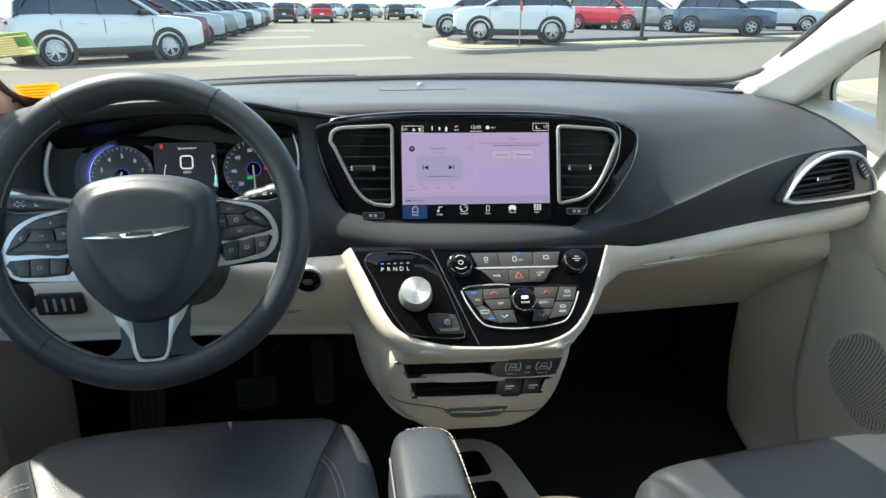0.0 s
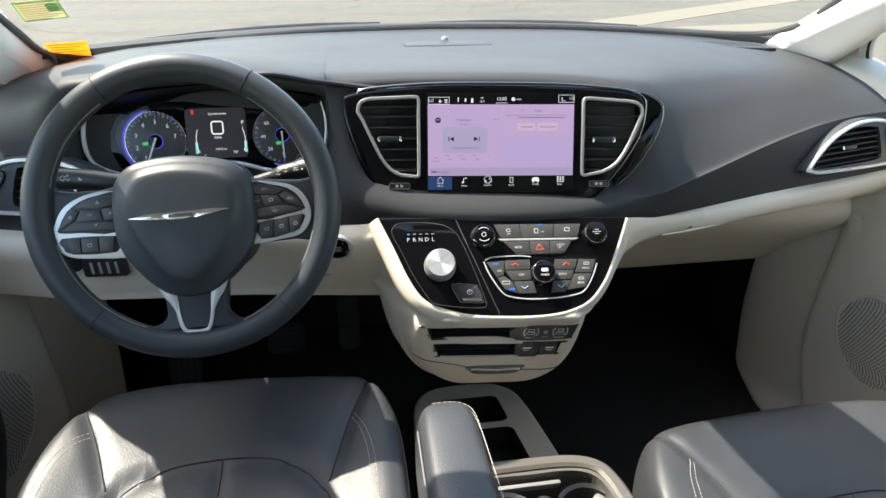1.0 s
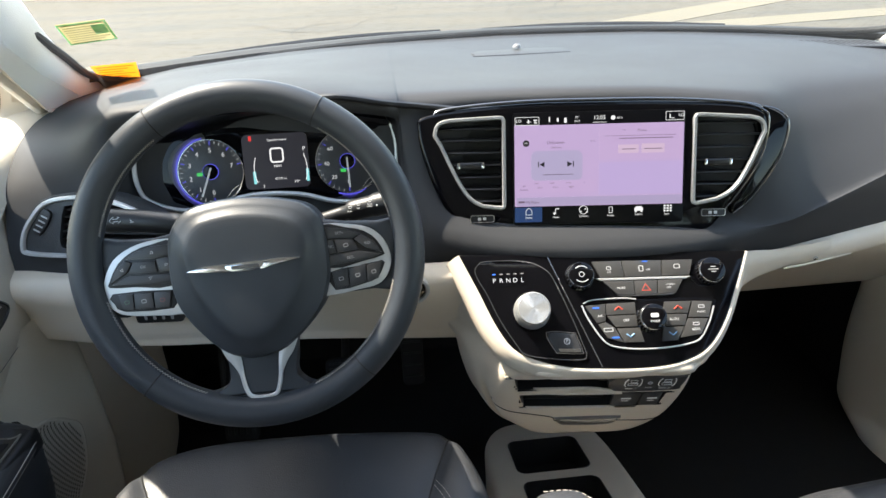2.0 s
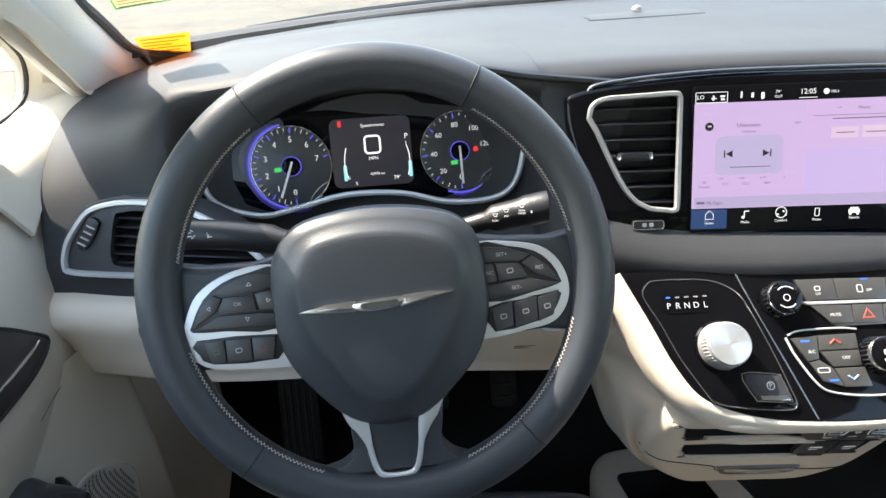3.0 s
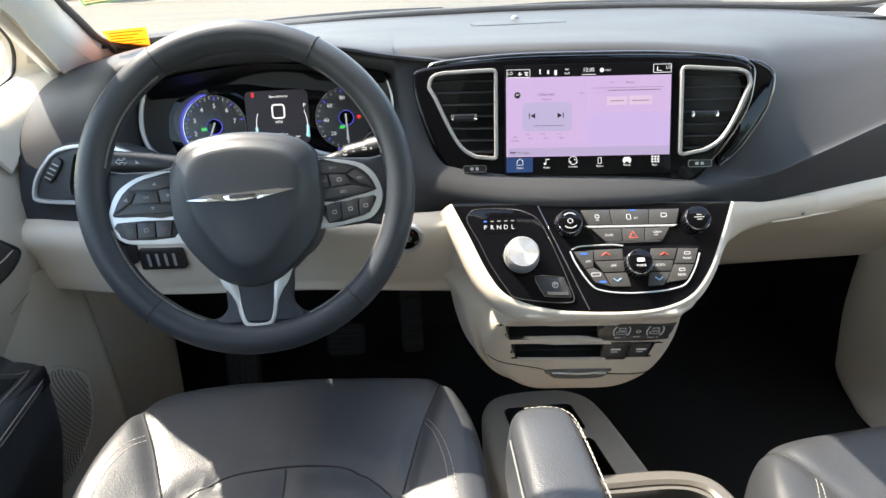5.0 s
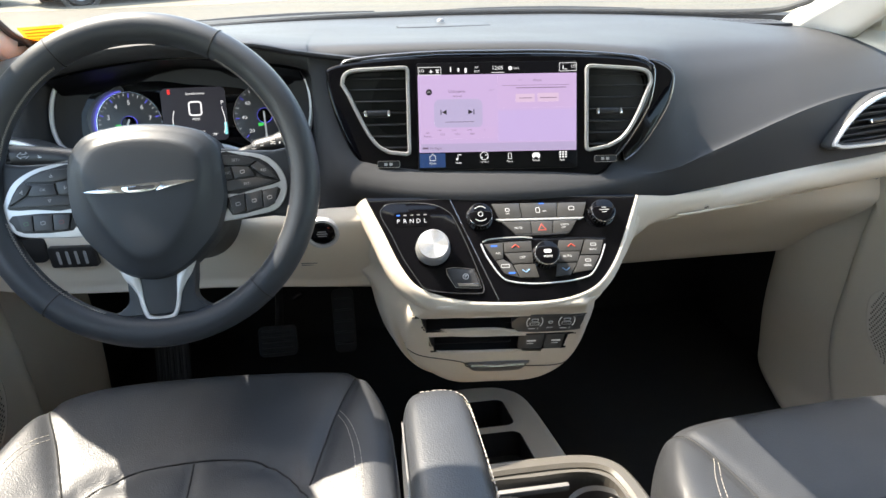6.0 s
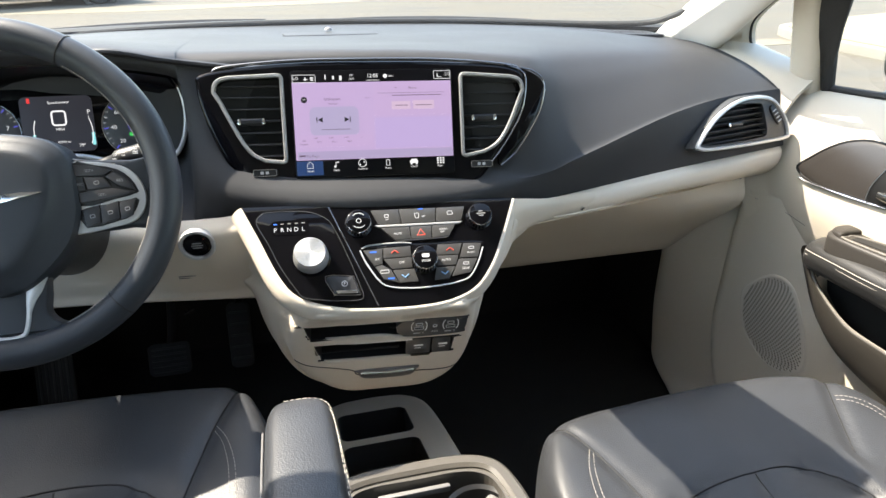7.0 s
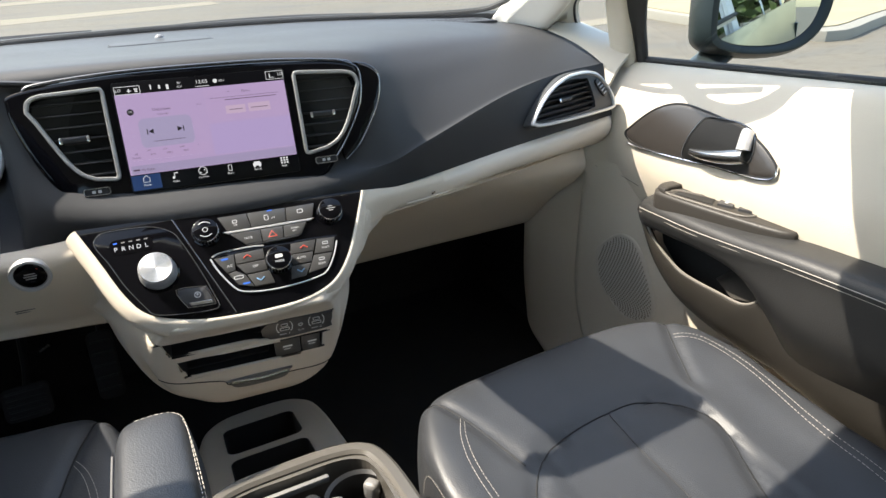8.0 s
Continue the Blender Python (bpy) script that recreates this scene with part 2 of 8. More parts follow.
def stitches(parent, pts, step=0.006, length=0.0042, r=0.00045, lift=0.0):
    """A row of thread stitches along a line, one part."""
    pts = [Vector(p) for p in pts]
    bms = bmesh.new()
    carry = 0.0
    for a, b in zip(pts, pts[1:]):
        d = b - a
        L = d.length
        if L < 1e-6:
            continue
        d /= L
        s = carry
        up = d.orthogonal().normalized()
        w = d.cross(up)
        while s < L:
            p, q = a + d * s, a + d * min(s + length, L + length * 0.5)
            vs = [bms.verts.new(c + (up * math.cos(k) + w * math.sin(k)) * r) for c in (p, q) for k in (0, 1.57, 3.14, 4.71)]
            for i in range(4):
                bms.faces.new((vs[i], vs[(i + 1) % 4], vs[4 + (i + 1) % 4], vs[4 + i]))
            bms.faces.new(vs[:4][::-1])
            bms.faces.new(vs[4:])
            s += step
        carry = s - L
    return part("stitching", bms, M_STITCH, parent, "cream contrast stitching")


# ---- ground and car shell ----
CX = 0.008


def lot_mat():
    m = mat("sunlit_lot_paving", (0.088, 0.075, 0.055), 0.9, grain=0.6, grain_scale=60, vary=0.22, vary_scale=0.9)
    n, l = m.node_tree.nodes, m.node_tree.links
    b = n["Principled BSDF"]
    base = b.inputs["Base Color"].links[0].from_socket
    co = n["Texture Coordinate"]
    for scale, depth, lo, hi, tint in (((0.35, 1.9, 1.0), 7, 0.46, 0.66, (0.80, 0.86, 0.96, 1)), ((5.0, 11.0, 1.0), 9, 0.52, 0.66, (0.78, 0.74, 0.66, 1))):
        mp = n.new("ShaderNodeMapping")
        mp.inputs["Scale"].default_value = scale
        mp.inputs["Rotation"].default_value = (0, 0, 0.12)
        t = n.new("ShaderNodeTexNoise")
        t.inputs["Scale"].default_value, t.inputs["Detail"].default_value = 1.0, depth
        r = n.new("ShaderNodeMapRange")
        r.inputs["From Min"].default_value, r.inputs["From Max"].default_value = lo, hi
        mx = n.new("ShaderNodeMix")
        mx.data_type, mx.blend_type = "RGBA", "MULTIPLY"
        mx.inputs["B"].default_value = tint
        l.new(co.outputs["Object"], mp.inputs["Vector"])
        l.new(mp.outputs["Vector"], t.inputs["Vector"])
        l.new(t.outputs["Fac"], r.inputs["Value"])
        l.new(r.outputs["Result"], mx.inputs["Factor"])
        l.new(base, mx.inputs["A"])
        base = mx.outputs["Result"]
    l.new(base, b.inputs["Base Color"])
    return m


M_LOT = lot_mat()
bm = bmesh.new()
bmesh.ops.create_grid(bm, x_segments=8, y_segments=8, size=1500)
ground = part("ground", bm, M_LOT, None)
tagged(ground, "pale sun-bleached paved parking lot", "ground", kind="structure")

M_PAINT = mat("dark_car_paint", (0.012, 0.024, 0.028), 0.3, metal=0.0, coat=0.25, vary=0.05)


def wall(name, bm, material, label="", category="wall"):
    ob = part(name, bm, material, None)
    return tagged(ob, label or name.replace("_", " "), category, kind="structure")


# floor, firewall, roof and the closed rear of the cabin
# side boxes and the shelf under the dash are added, unseen, against sun leaks
wall("floor", join(rbox(-0.86, -2.6, 0.40, 0.86, 0.80, 0.50, 0.01), rbox(-0.86, 0.62, 0.45, 0.86, 0.72, 1.28, 0.01), rbox(-0.87, 0.25, 0.45, -0.81, 0.70, 1.24, 0.01), rbox(0.80, 0.12, 0.45, 0.87, 0.70, 1.24, 0.01), rbox(-0.84, 0.34, 1.19, 0.84, 0.66, 1.23, 0.01)), M_CARPET, "black carpeted cabin floor and firewall with added light-blocking boxes", "floor")
roof = [[(x, y, 1.735 - 0.10 * (x / 0.62) ** 2 - 0.02 * ((y + 1.3) / 1.3) ** 2) for x in (-0.66, -0.4, -0.2, 0, 0.2, 0.4, 0.66)] for y in (-0.235, -0.6, -1.3, -2.0, -2.6)]
wall("ceiling", thick(loft(roof), 0.04), M_LINER, "pale fabric headliner of the cabin", "ceiling")
for s, nm in ((-1, "wall_left"), (1, "wall_right")):
    bm = rbox(s * 0.86, -2.6, 0.45, s * 0.80, -0.92, 1.22, 0.01)
    bm = join(bm, *[tube([(s * 0.86, y, 1.2), (s * 0.66, y - 0.03, 1.66)], 0.05, 8) for y in (-0.99, -1.75, -2.57)])
    wall(nm, bm, M_LINER, "pale trim wall beside the rear seats")
wall("wall_rear", join(rbox(-0.86, -2.66, 0.45, 0.86, -2.6, 1.25, 0.01), tube([(-0.8, -2.62, 1.69), (0.8, -2.62, 1.69)], 0.05, 8)), M_LINER, "pale inner tailgate wall")

# windshield
def far_y(x):
    return 0.62 - 0.42 * x * x


ws = [[Vector((x * a, (far_y(x) + 0.03) * (1 - f) + (-0.245 - 0.0 * x) * f, 1.285 * (1 - f) + (1.715 - 0.10 * (x * 0.8 / 0.62) ** 2) * f)) for x, a in
       [(x, 1 - 0.2 * f) for x in (-0.79, -0.55, -0.3, 0, 0.3, 0.55, 0.79)]] for f in (0, 0.33, 0.66, 1)]
window_1 = wall("window_1", facing_cabin(loft(ws)), M_GLASS, "clear curved windshield glass", "window")
window_1.visible_shadow = False


def a_pillar(s):
    sec = []
    for f in (-0.12, 0.25, 0.5, 0.75, 1.02):
        a = Vector((0.725, 0.43, 1.312)).lerp(Vector((0.605, -0.235, 1.665)), f)
        b = Vector((0.775, 0.275, 1.297)).lerp(Vector((0.665, -0.24, 1.625)), f)
        o = Vector((0.84, 0.40, 1.30)).lerp(Vector((0.70, -0.2, 1.69)), f)
        k = max(0.0, min(1.0, (f - 0.3) / 0.3))
        if s < 0:
            a, b, o = a + Vector((0.037 - 0.032 * k, 0, 0)), b + Vector((0.022, 0, 0)), o + Vector((0.02, 0, 0))
        else:
            a += Vector((0.020 * k, 0, 0))
        w = a.lerp(b, 0.5) + Vector((-0.008, -0.02, 0.0))
        sec.append([Vector((s * p.x, p.y, p.z)) for p in (a, w, b, o)])
    return loft(sec, closed=True)


for s, nm in ((-1, "pillar_left"), (1, "pillar_right")):
    bm = a_pillar(s)
    bmesh.ops.recalc_face_normals(bm, faces=bm.faces[:])
    wall(nm, bm, M_LINER, "pale trimmed windshield pillar", "pillar")

for s, nm in ((-1, "trim_windshield_left"), (1, "trim_windshield_right")):
    edge = [(0.635, -0.10, 1.592), (0.652, 0.060, 1.505), (0.672, 0.15, 1.458), (0.690, 0.227, 1.414), (0.704, 0.295, 1.376), (0.699, 0.345, 1.354), (0.672, 0.39, 1.338), (0.59, 0.447, 1.331), (0.45, 0.53, 1.328), (0.25, 0.59, 1.328), (0, 0.615, 1.328)]
    if s < 0:
        edge = [(0.650, -0.10, 1.59), (0.709, 0.141, 1.453), (0.730, 0.28, 1.378), (0.742, 0.365, 1.334), (0.731, 0.415, 1.315), (0.69, 0.458, 1.306), (0.62, 0.492, 1.308), (0.5, 0.535, 1.318), (0.25, 0.59, 1.326), (0, 0.615, 1.328)]
    wall(nm, tube(smooth_line([(s * x, y, z) for x, y, z in edge], 5), 0.006, 8), M_RUBBER, "black edge band of the windshield", "trim")

# arched grab handle on the passenger's pillar: its gap lets a strip of sun onto the door
grab = thing("grab_handle", (0.70, -0.07, 1.48), "pale moulded grab handle on the windshield pillar", "handle")
part("grip", tube(smooth_line([(0.722, 0.020, 1.432), (0.708, 0.006, 1.440), (0.691, -0.011, 1.449), (0.658, -0.043, 1.473), (0.643, -0.088, 1.497), (0.651, -0.132, 1.514), (0.667, -0.159, 1.522), (0.69, -0.176, 1.535)], 5), 0.0145, 12), M_LINER, grab)
for q in ((0.722, 0.020, 1.434), (0.688, -0.176, 1.537)):
    part("handle_foot", revolve([(0.018, -0.008), (0.018, 0.004), (0.012, 0.010), (0, 0.011)], Matrix.Translation(q) @ pose(0, 0, 0, 35, -50, 0), 16), M_LINER, grab)

# ---- dashboard ----
dashboard = thing("dashboard", (0, 0.3, 0.9), "dark grey and cream moulded dashboard under the windshield", "dashboard")


def sect(x, *yz):
    return [Vector((x, y, z)) for y, z in yz]


pad = [
    sect(-0.79, (0.33, 1.295), (0.27, 1.292), (0.22, 1.285), (0.17, 1.268), (0.12, 1.235), (0.095, 1.20), (0.075, 1.16), (0.06, 1.125)),
    sect(-0.70, (0.40, 1.312), (0.30, 1.318), (0.21, 1.316), (0.14, 1.298), (0.10, 1.26), (0.075, 1.215), (0.055, 1.165), (0.04, 1.125)),
    sect(-0.635, (0.45, 1.318), (0.30, 1.33), (0.19, 1.337), (0.11, 1.33), (0.08, 1.29), (0.065, 1.23), (0.045, 1.17), (0.03, 1.125)),
    sect(-0.592, (0.47, 1.32), (0.30, 1.335), (0.17, 1.345), (0.095, 1.342), (0.10, 1.315), (0.14, 1.29), (0.10, 1.18), (0.02, 1.125)),
    sect(-0.42, (0.55, 1.322), (0.30, 1.339), (0.14, 1.362), (0.06, 1.362), (0.075, 1.338), (0.15, 1.318), (0.105, 1.172), (0.0, 1.125)),
    sect(-0.255, (0.60, 1.322), (0.30, 1.336), (0.13, 1.348), (0.06, 1.345), (0.065, 1.322), (0.13, 1.30), (0.09, 1.18), (-0.015, 1.128)),
    sect(-0.225, (0.60, 1.322), (0.30, 1.335), (0.12, 1.346), (0.072, 1.340), (0.056, 1.31), (0.035, 1.25), (0.0, 1.185), (-0.012, 1.14)),
    sect(-0.10, (0.615, 1.322), (0.30, 1.33), (0.12, 1.345), (0.068, 1.341), (0.058, 1.31), (0.03, 1.23), (-0.043, 1.170), (-0.040, 1.14)),
    sect(0.10, (0.615, 1.322), (0.30, 1.33), (0.10, 1.343), (0.045, 1.339), (0.032, 1.30), (0.005, 1.22), (-0.063, 1.168), (-0.059, 1.138)),
    sect(0.24, (0.595, 1.322), (0.30, 1.33), (0.08, 1.337), (0.02, 1.325), (-0.012, 1.275), (-0.046, 1.187), (-0.054, 1.175), (-0.052, 1.138)),
    sect(0.33, (0.575, 1.322), (0.30, 1.33), (0.12, 1.330), (0.055, 1.305), (0.010, 1.26), (-0.034, 1.208), (-0.043, 1.196), (-0.03, 1.137)),
    sect(0.50, (0.515, 1.32), (0.32, 1.327), (0.17, 1.322), (0.11, 1.305), (0.065, 1.278), (0.016, 1.243), (0.007, 1.232), (0.005, 1.145)),
    sect(0.65, (0.445, 1.315), (0.33, 1.318), (0.22, 1.312), (0.165, 1.30), (0.12, 1.28), (0.072, 1.252), (0.062, 1.242), (0.03, 1.152)),
    sect(0.79, (0.36, 1.30), (0.30, 1.30), (0.24, 1.29), (0.19, 1.28), (0.15, 1.268), (0.108, 1.251), (0.098, 1.242), (0.06, 1.155)),
]
part("upper_pad", loft(pad), M_PAD, dashboard, "dark grey grained soft dashboard pad")

low_l = [
    sect(-0.79, (0.062, 1.135), (0.042, 1.125), (0.035, 1.105), (0.05, 1.07), (0.06, 1.03), (0.08, 1.01), (0.2, 1.0)),
    sect(-0.62, (0.035, 1.135), (0.018, 1.125), (0.01, 1.10), (0.015, 1.06), (0.02, 1.03), (0.04, 1.01), (0.2, 1.0)),
    sect(-0.40, (0.01, 1.135), (-0.005, 1.125), (-0.008, 1.10), (0.0, 1.06), (0.01, 1.03), (0.03, 1.005), (0.2, 1.0)),
    sect(-0.24, (-0.015, 1.14), (-0.032, 1.125), (-0.03, 1.10), (-0.01, 1.05), (0.0, 1.02), (0.02, 0.998), (0.2, 0.99)),
    sect(-0.17, (-0.03, 1.148), (-0.045, 1.13), (-0.04, 1.10), (-0.02, 1.05), (0.0, 1.02), (0.02, 0.99), (0.2, 0.98)),
]
part("knee_panel", loft(low_l), M_CREAM, dashboard, "cream moulded knee panel")
low_r = [
    sect(0.18, (-0.045, 1.145), (-0.058, 1.13), (-0.045, 1.10), (0.0, 1.065), (0.05, 1.04)),
    sect(0.33, (-0.02, 1.142), (-0.038, 1.125), (-0.03, 1.098), (0.02, 1.078), (0.08, 1.07)),
    sect(0.50, (0.012, 1.15), (-0.005, 1.133), (0.0, 1.107), (0.045, 1.088), (0.1, 1.08)),
    sect(0.65, (0.04, 1.155), (0.02, 1.142), (0.025, 1.112), (0.065, 1.09), (0.12, 1.08)),
    sect(0.78, (0.07, 1.16), (0.05, 1.148), (0.055, 1.118), (0.09, 1.088), (0.14, 1.08)),
]
part("lower_trim", loft(low_r), M_CREAM, dashboard, "cream padded trim above the glovebox")
glove = [sect(x, (-0.005 + max(0, x - 0.2) * 0.16 + (0.012 if x > 0.7 else 0), 1.066 + (x - 0.18) * 0.035), (0.09, 1.03), (0.20, 0.93), (0.285, 0.838), (0.36, 0.825)) for x in (0.18, 0.36, 0.55, 0.752)]
part("glovebox_lid", thick(loft(glove), 0.02), M_CREAM, dashboard, "cream glovebox lid")
for s in (-1, 1):
    f = 0.10 if s < 0 else 0.0
    kick = [[(s * (x + (0.024 if s < 0 else 0.012)), yf + f - d, z) for x, d in ((0.775, -0.035), (0.752, -0.012), (0.745, 0.0), (0.747, 0.03), (0.762, 0.09), (0.785, 0.15), (0.812, 0.20), (0.845, 0.25 + f * 0.6))]
            for z, yf in ((1.12, 0.285), (0.95, 0.285), (0.83, 0.285), (0.70, 0.281), (0.60, 0.262), (0.545, 0.243), (0.51, 0.17), (0.49, 0.12))]
    part("kick_panel", thick(loft(kick), 0.012), M_CREAM, dashboard, "cream footwell side panel")

# centre stack body
from mathutils.bvhtree import BVHTree
stack = thing("center_console", (CX, 0.1, 0.5), "cream centre stack with glossy black control panel", "console")
def stack_side(z, w, f, wide, yw, s):
    """One half of a level slice of the stack: front face, rounded corner, flank and the flare into the dashboard."""
    low = 1.012 if s < 0 else 1.07
    if s < 0:
        w += 0.009 * max(0.0, min(1.0, (1.015 - z) / 0.04)) * max(0.0, min(1.0, (z - 0.86) / 0.04))
    k = max(0.0, min(1.0, (z - low) / 0.035))
    k = k * k * (3 - 2 * k)
    dy = (0.004 if s < 0 else 0.004) * k
    pts = [(w * 0.4, f), (w * 0.8, f), (w * 0.95, f + 0.002), (w + 0.004, f + 0.011), (w + 0.38 * (wide - w), f + 0.030), (wide - 0.004, yw - 0.012 + dy), (wide + 0.010 + 0.014 * k, yw + 0.022 + dy),
           (wide + 0.018 + 0.045 * k, yw + 0.055 + dy * 0.5), (wide + 0.022 + 0.06 * k, 0.16), (wide + 0.03, 0.40)]
    if s > 0 and z < 1.07:
        pts = [(x - 0.022 * min(1.0, (1.07 - z) / 0.06) * max(0.0, min(1.0, (x - w) / max(wide - w, 0.01))), y) for x, y in pts]
    if s > 0 and z < 1.04:
        grow = 0.006 * min(1.0, (1.04 - z) / 0.06) * min(1.0, max(0.0, (z - 0.80) / 0.06))
        pts = [(x + grow * min(1.0, max(0.0, (x / max(w, 0.01) - 0.5) / 0.5)), y) for x, y in pts]
    if s < 0:
        q = max(0.0, min(1.0, (z - 0.985) / 0.065))
        q = q * q * (3 - 2 * q)
        w2 = w - 0.018 * q * max(0.0, min(1.0, (1.145 - z) / 0.02))
        y5 = yw - 0.012 + dy
        pts[1:6] = [(w2 * 0.8, f), (w2 * 0.95, f + 0.003), (w2 + 0.004 - 0.001 * q, f + 0.011 + 0.001 * q), (w2 + (0.38 - 0.23 * q) * (wide - w2), f + 0.030 + 0.006 * q), (wide - 0.004 - 0.006 * q, y5 + q * (max(f + 0.045, yw + 0.004 + dy) - y5))]
    if s < 0 and z > 1.10:
        pts = [(x, y + 0.028 * (z - 1.10) / 0.045 * max(0.0, min(1.0, (x - w) / 0.012))) for x, y in pts]
    return [(s * x, y) for x, y in pts]


rows = []
turn = Matrix.Translation((CX - 0.003, -0.1, 0)) @ pose(0, 0, 0, 0, 0, -5.5) @ Matrix.Translation((0, 0.1, 0))
for z, w, f, wide, yw in ((1.145, 0.172, -0.046, 0.190, -0.030), (1.138, 0.180, -0.066, 0.198, -0.044), (1.12, 0.175, -0.0905, 0.203, -0.052), (1.09, 0.157, -0.1205, 0.197, -0.055), (1.065, 0.133, -0.1455, 0.192, -0.055),
                          (1.052, 0.112, -0.158, 0.190, -0.05), (1.044, 0.112, -0.162, 0.187, -0.05), (1.034, 0.115, -0.1535, 0.183, -0.05), (1.02, 0.119, -0.135, 0.179, -0.05), (1.0, 0.124, -0.1195, 0.173, -0.05),
                          (0.965, 0.125, -0.105, 0.166, -0.052), (0.925, 0.123, -0.089, 0.156, -0.048), (0.89, 0.114, -0.077, 0.143, -0.040), (0.86, 0.098, -0.065, 0.124, -0.030), (0.838, 0.074, -0.055, 0.100, -0.020), (0.823, 0.045, -0.040, 0.07, -0.004), (0.815, 0.02, -0.015, 0.035, 0.02)):
    left, right = stack_side(z, w, f, wide, yw, -1), stack_side(z, w, f, wide, yw, 1)
    rows.append([turn @ Vector((x, y, z)) for x, y in left[::-1] + [(0, f)] + right])
FL = frame_at((0.008, -0.105, 0.965), -6, -22)
SLOT_1 = [(p.x, p.y) for p in smooth_line([(-0.117, 0.040, 0), (-0.112, 0.042, 0), (0.102, 0.042, 0), (0.108, 0.038, 0), (0.107, 0.014, 0), (0.101, 0.001, 0), (0.02, 0.001, 0), (-0.01, 0.008, 0), (-0.100, 0.008, 0), (-0.112, 0.014, 0)], 3, True)]
SLOT_2 = [(p.x, p.y) for p in smooth_line([(-0.107, -0.008, 0), (-0.102, -0.006, 0), (0.096, -0.008, 0), (0.102, -0.012, 0), (0.098, -0.040, 0), (0.088, -0.051, 0), (-0.088, -0.051, 0), (-0.100, -0.040, 0)], 3, True)]
bm = loft(rows, 8, 7)
for o in (SLOT_1, SLOT_2):
    punch(bm, FL, o)
bmesh.ops.recalc_face_normals(bm, faces=bm.faces[:])
stack_tree = BVHTree.FromBMesh(bm)
part("body", bm, M_CREAM, stack, "cream moulded stack body")
flare = [[(0.203, -0.074, 1.154), (0.228, -0.064, 1.148), (0.265, -0.054, 1.141), (0.32, -0.042, 1.138), (0.36, -0.030, 1.136)],
         [(0.199, -0.082, 1.135), (0.225, -0.070, 1.132), (0.265, -0.057, 1.129), (0.32, -0.044, 1.126), (0.36, -0.033, 1.126)],
         [(0.197, -0.084, 1.115), (0.222, -0.068, 1.112), (0.262, -0.054, 1.111), (0.318, -0.041, 1.112), (0.36, -0.031, 1.114)],
         [(0.193, -0.084, 1.092), (0.213, -0.066, 1.090), (0.248, -0.048, 1.095), (0.31, -0.032, 1.102), (0.36, -0.024, 1.108)],
         [(0.186, -0.080, 1.070), (0.200, -0.058, 1.070), (0.228, -0.035, 1.078), (0.27, -0.013, 1.090), (0.30, -0.005, 1.100)],
         [(0.172, -0.070, 1.045), (0.180, -0.046, 1.045), (0.196, -0.018, 1.050), (0.23, 0.010, 1.065), (0.25, 0.020, 1.080)]]
part("flare", loft(flare, 5, 5), M_CREAM, stack, "cream curve between stack and glovebox trim")

FS = frame_at((0.008, 0.002, 1.261), -6.5, 21)
FP = frame_at((0.010, -0.100, 1.110), -4, 45)
FW = frame_at((-0.409, -0.147, 1.242), 0, 25)

for line in ([(-0.130, 0.925), (-0.108, 0.913), (-0.07, 0.902), (-0.042, 0.892), (-0.034, 0.880), (0.0, 0.872), (0.045, 0.870), (0.054, 0.877), (0.098, 0.876), (0.125, 0.884), (0.138, 0.897)],):
    hits = [stack_tree.ray_cast(Vector((p.x, -0.5, p.y)), Vector((0, 1, 0)))[0] for p in smooth_line([(x, z, 0) for x, z in line], 6)]
    part("drawer_seam", tube([h + Vector((0, -0.0002, 0)) for h in hits if h is not None and h.y < 0.1], 0.0009, 5), M_VOID, stack)

# ---- infotainment bezel ----
bez = smooth_line([(-0.226, 0.048, 0), (-0.212, 0.068, 0), (-0.10, 0.079, 0), (0.0, 0.080, 0), (0.11, 0.078, 0), (0.205, 0.070, 0), (0.228, 0.05, 0), (0.22, 0.005, 0), (0.19, -0.045, 0),
                   (0.155, -0.090, 0), (0.10, -0.101, 0), (0.0, -0.103, 0), (-0.11, -0.099, 0), (-0.165, -0.085, 0), (-0.195, -0.05, 0), (-0.216, 0.0, 0)], 5, True)

# ---- small lit and printed surfaces ----
def glow(name, color, strength, rough=0.3):
    return mat(name, tuple(c * 0.05 for c in color), rough, vary=0, emit=color, emit_strength=strength * 0.42)


G_PINK = glow("screen_pink", (0.585, 0.445, 0.78), 0.335)
G_PINK2 = glow("screen_pale_pink", (0.62, 0.465, 0.81), 0.32)
G_PALE = glow("screen_pale_key", (0.73, 0.56, 0.80), 0.32)
G_LAV = glow("screen_lavender", (0.58, 0.46, 0.85), 0.32)
G_LILAC = glow("screen_lilac", (0.50, 0.43, 0.72), 0.30)
G_PILL = glow("screen_grey_pill", (0.51, 0.46, 0.75), 0.31)
G_BLUE = glow("screen_blue_tile", (0.03, 0.09, 0.30), 0.2)
G_WHITE = glow("screen_white", (0.85, 0.88, 0.95), 0.42)
G_GREYINK = glow("screen_grey_text", (0.17, 0.12, 0.21), 0.30)
G_INK = glow("screen_black_ink", (0.02, 0.02, 0.03), 0.2)
G_LED = glow("blue_led", (0.05, 0.22, 1.0), 0.7)
G_HALO = glow("blue_gauge_halo", (0.10, 0.10, 0.80), 0.34)
G_HALO2 = glow("blue_halo_soft", (0.07, 0.06, 0.50), 0.16)
G_HALO3 = glow("blue_halo_faint", (0.05, 0.04, 0.32), 0.09)
G_CYAN = glow("cyan_bar", (0.25, 0.75, 0.85), 0.4)
G_RED = glow("red_lamp", (0.9, 0.04, 0.04), 0.35)
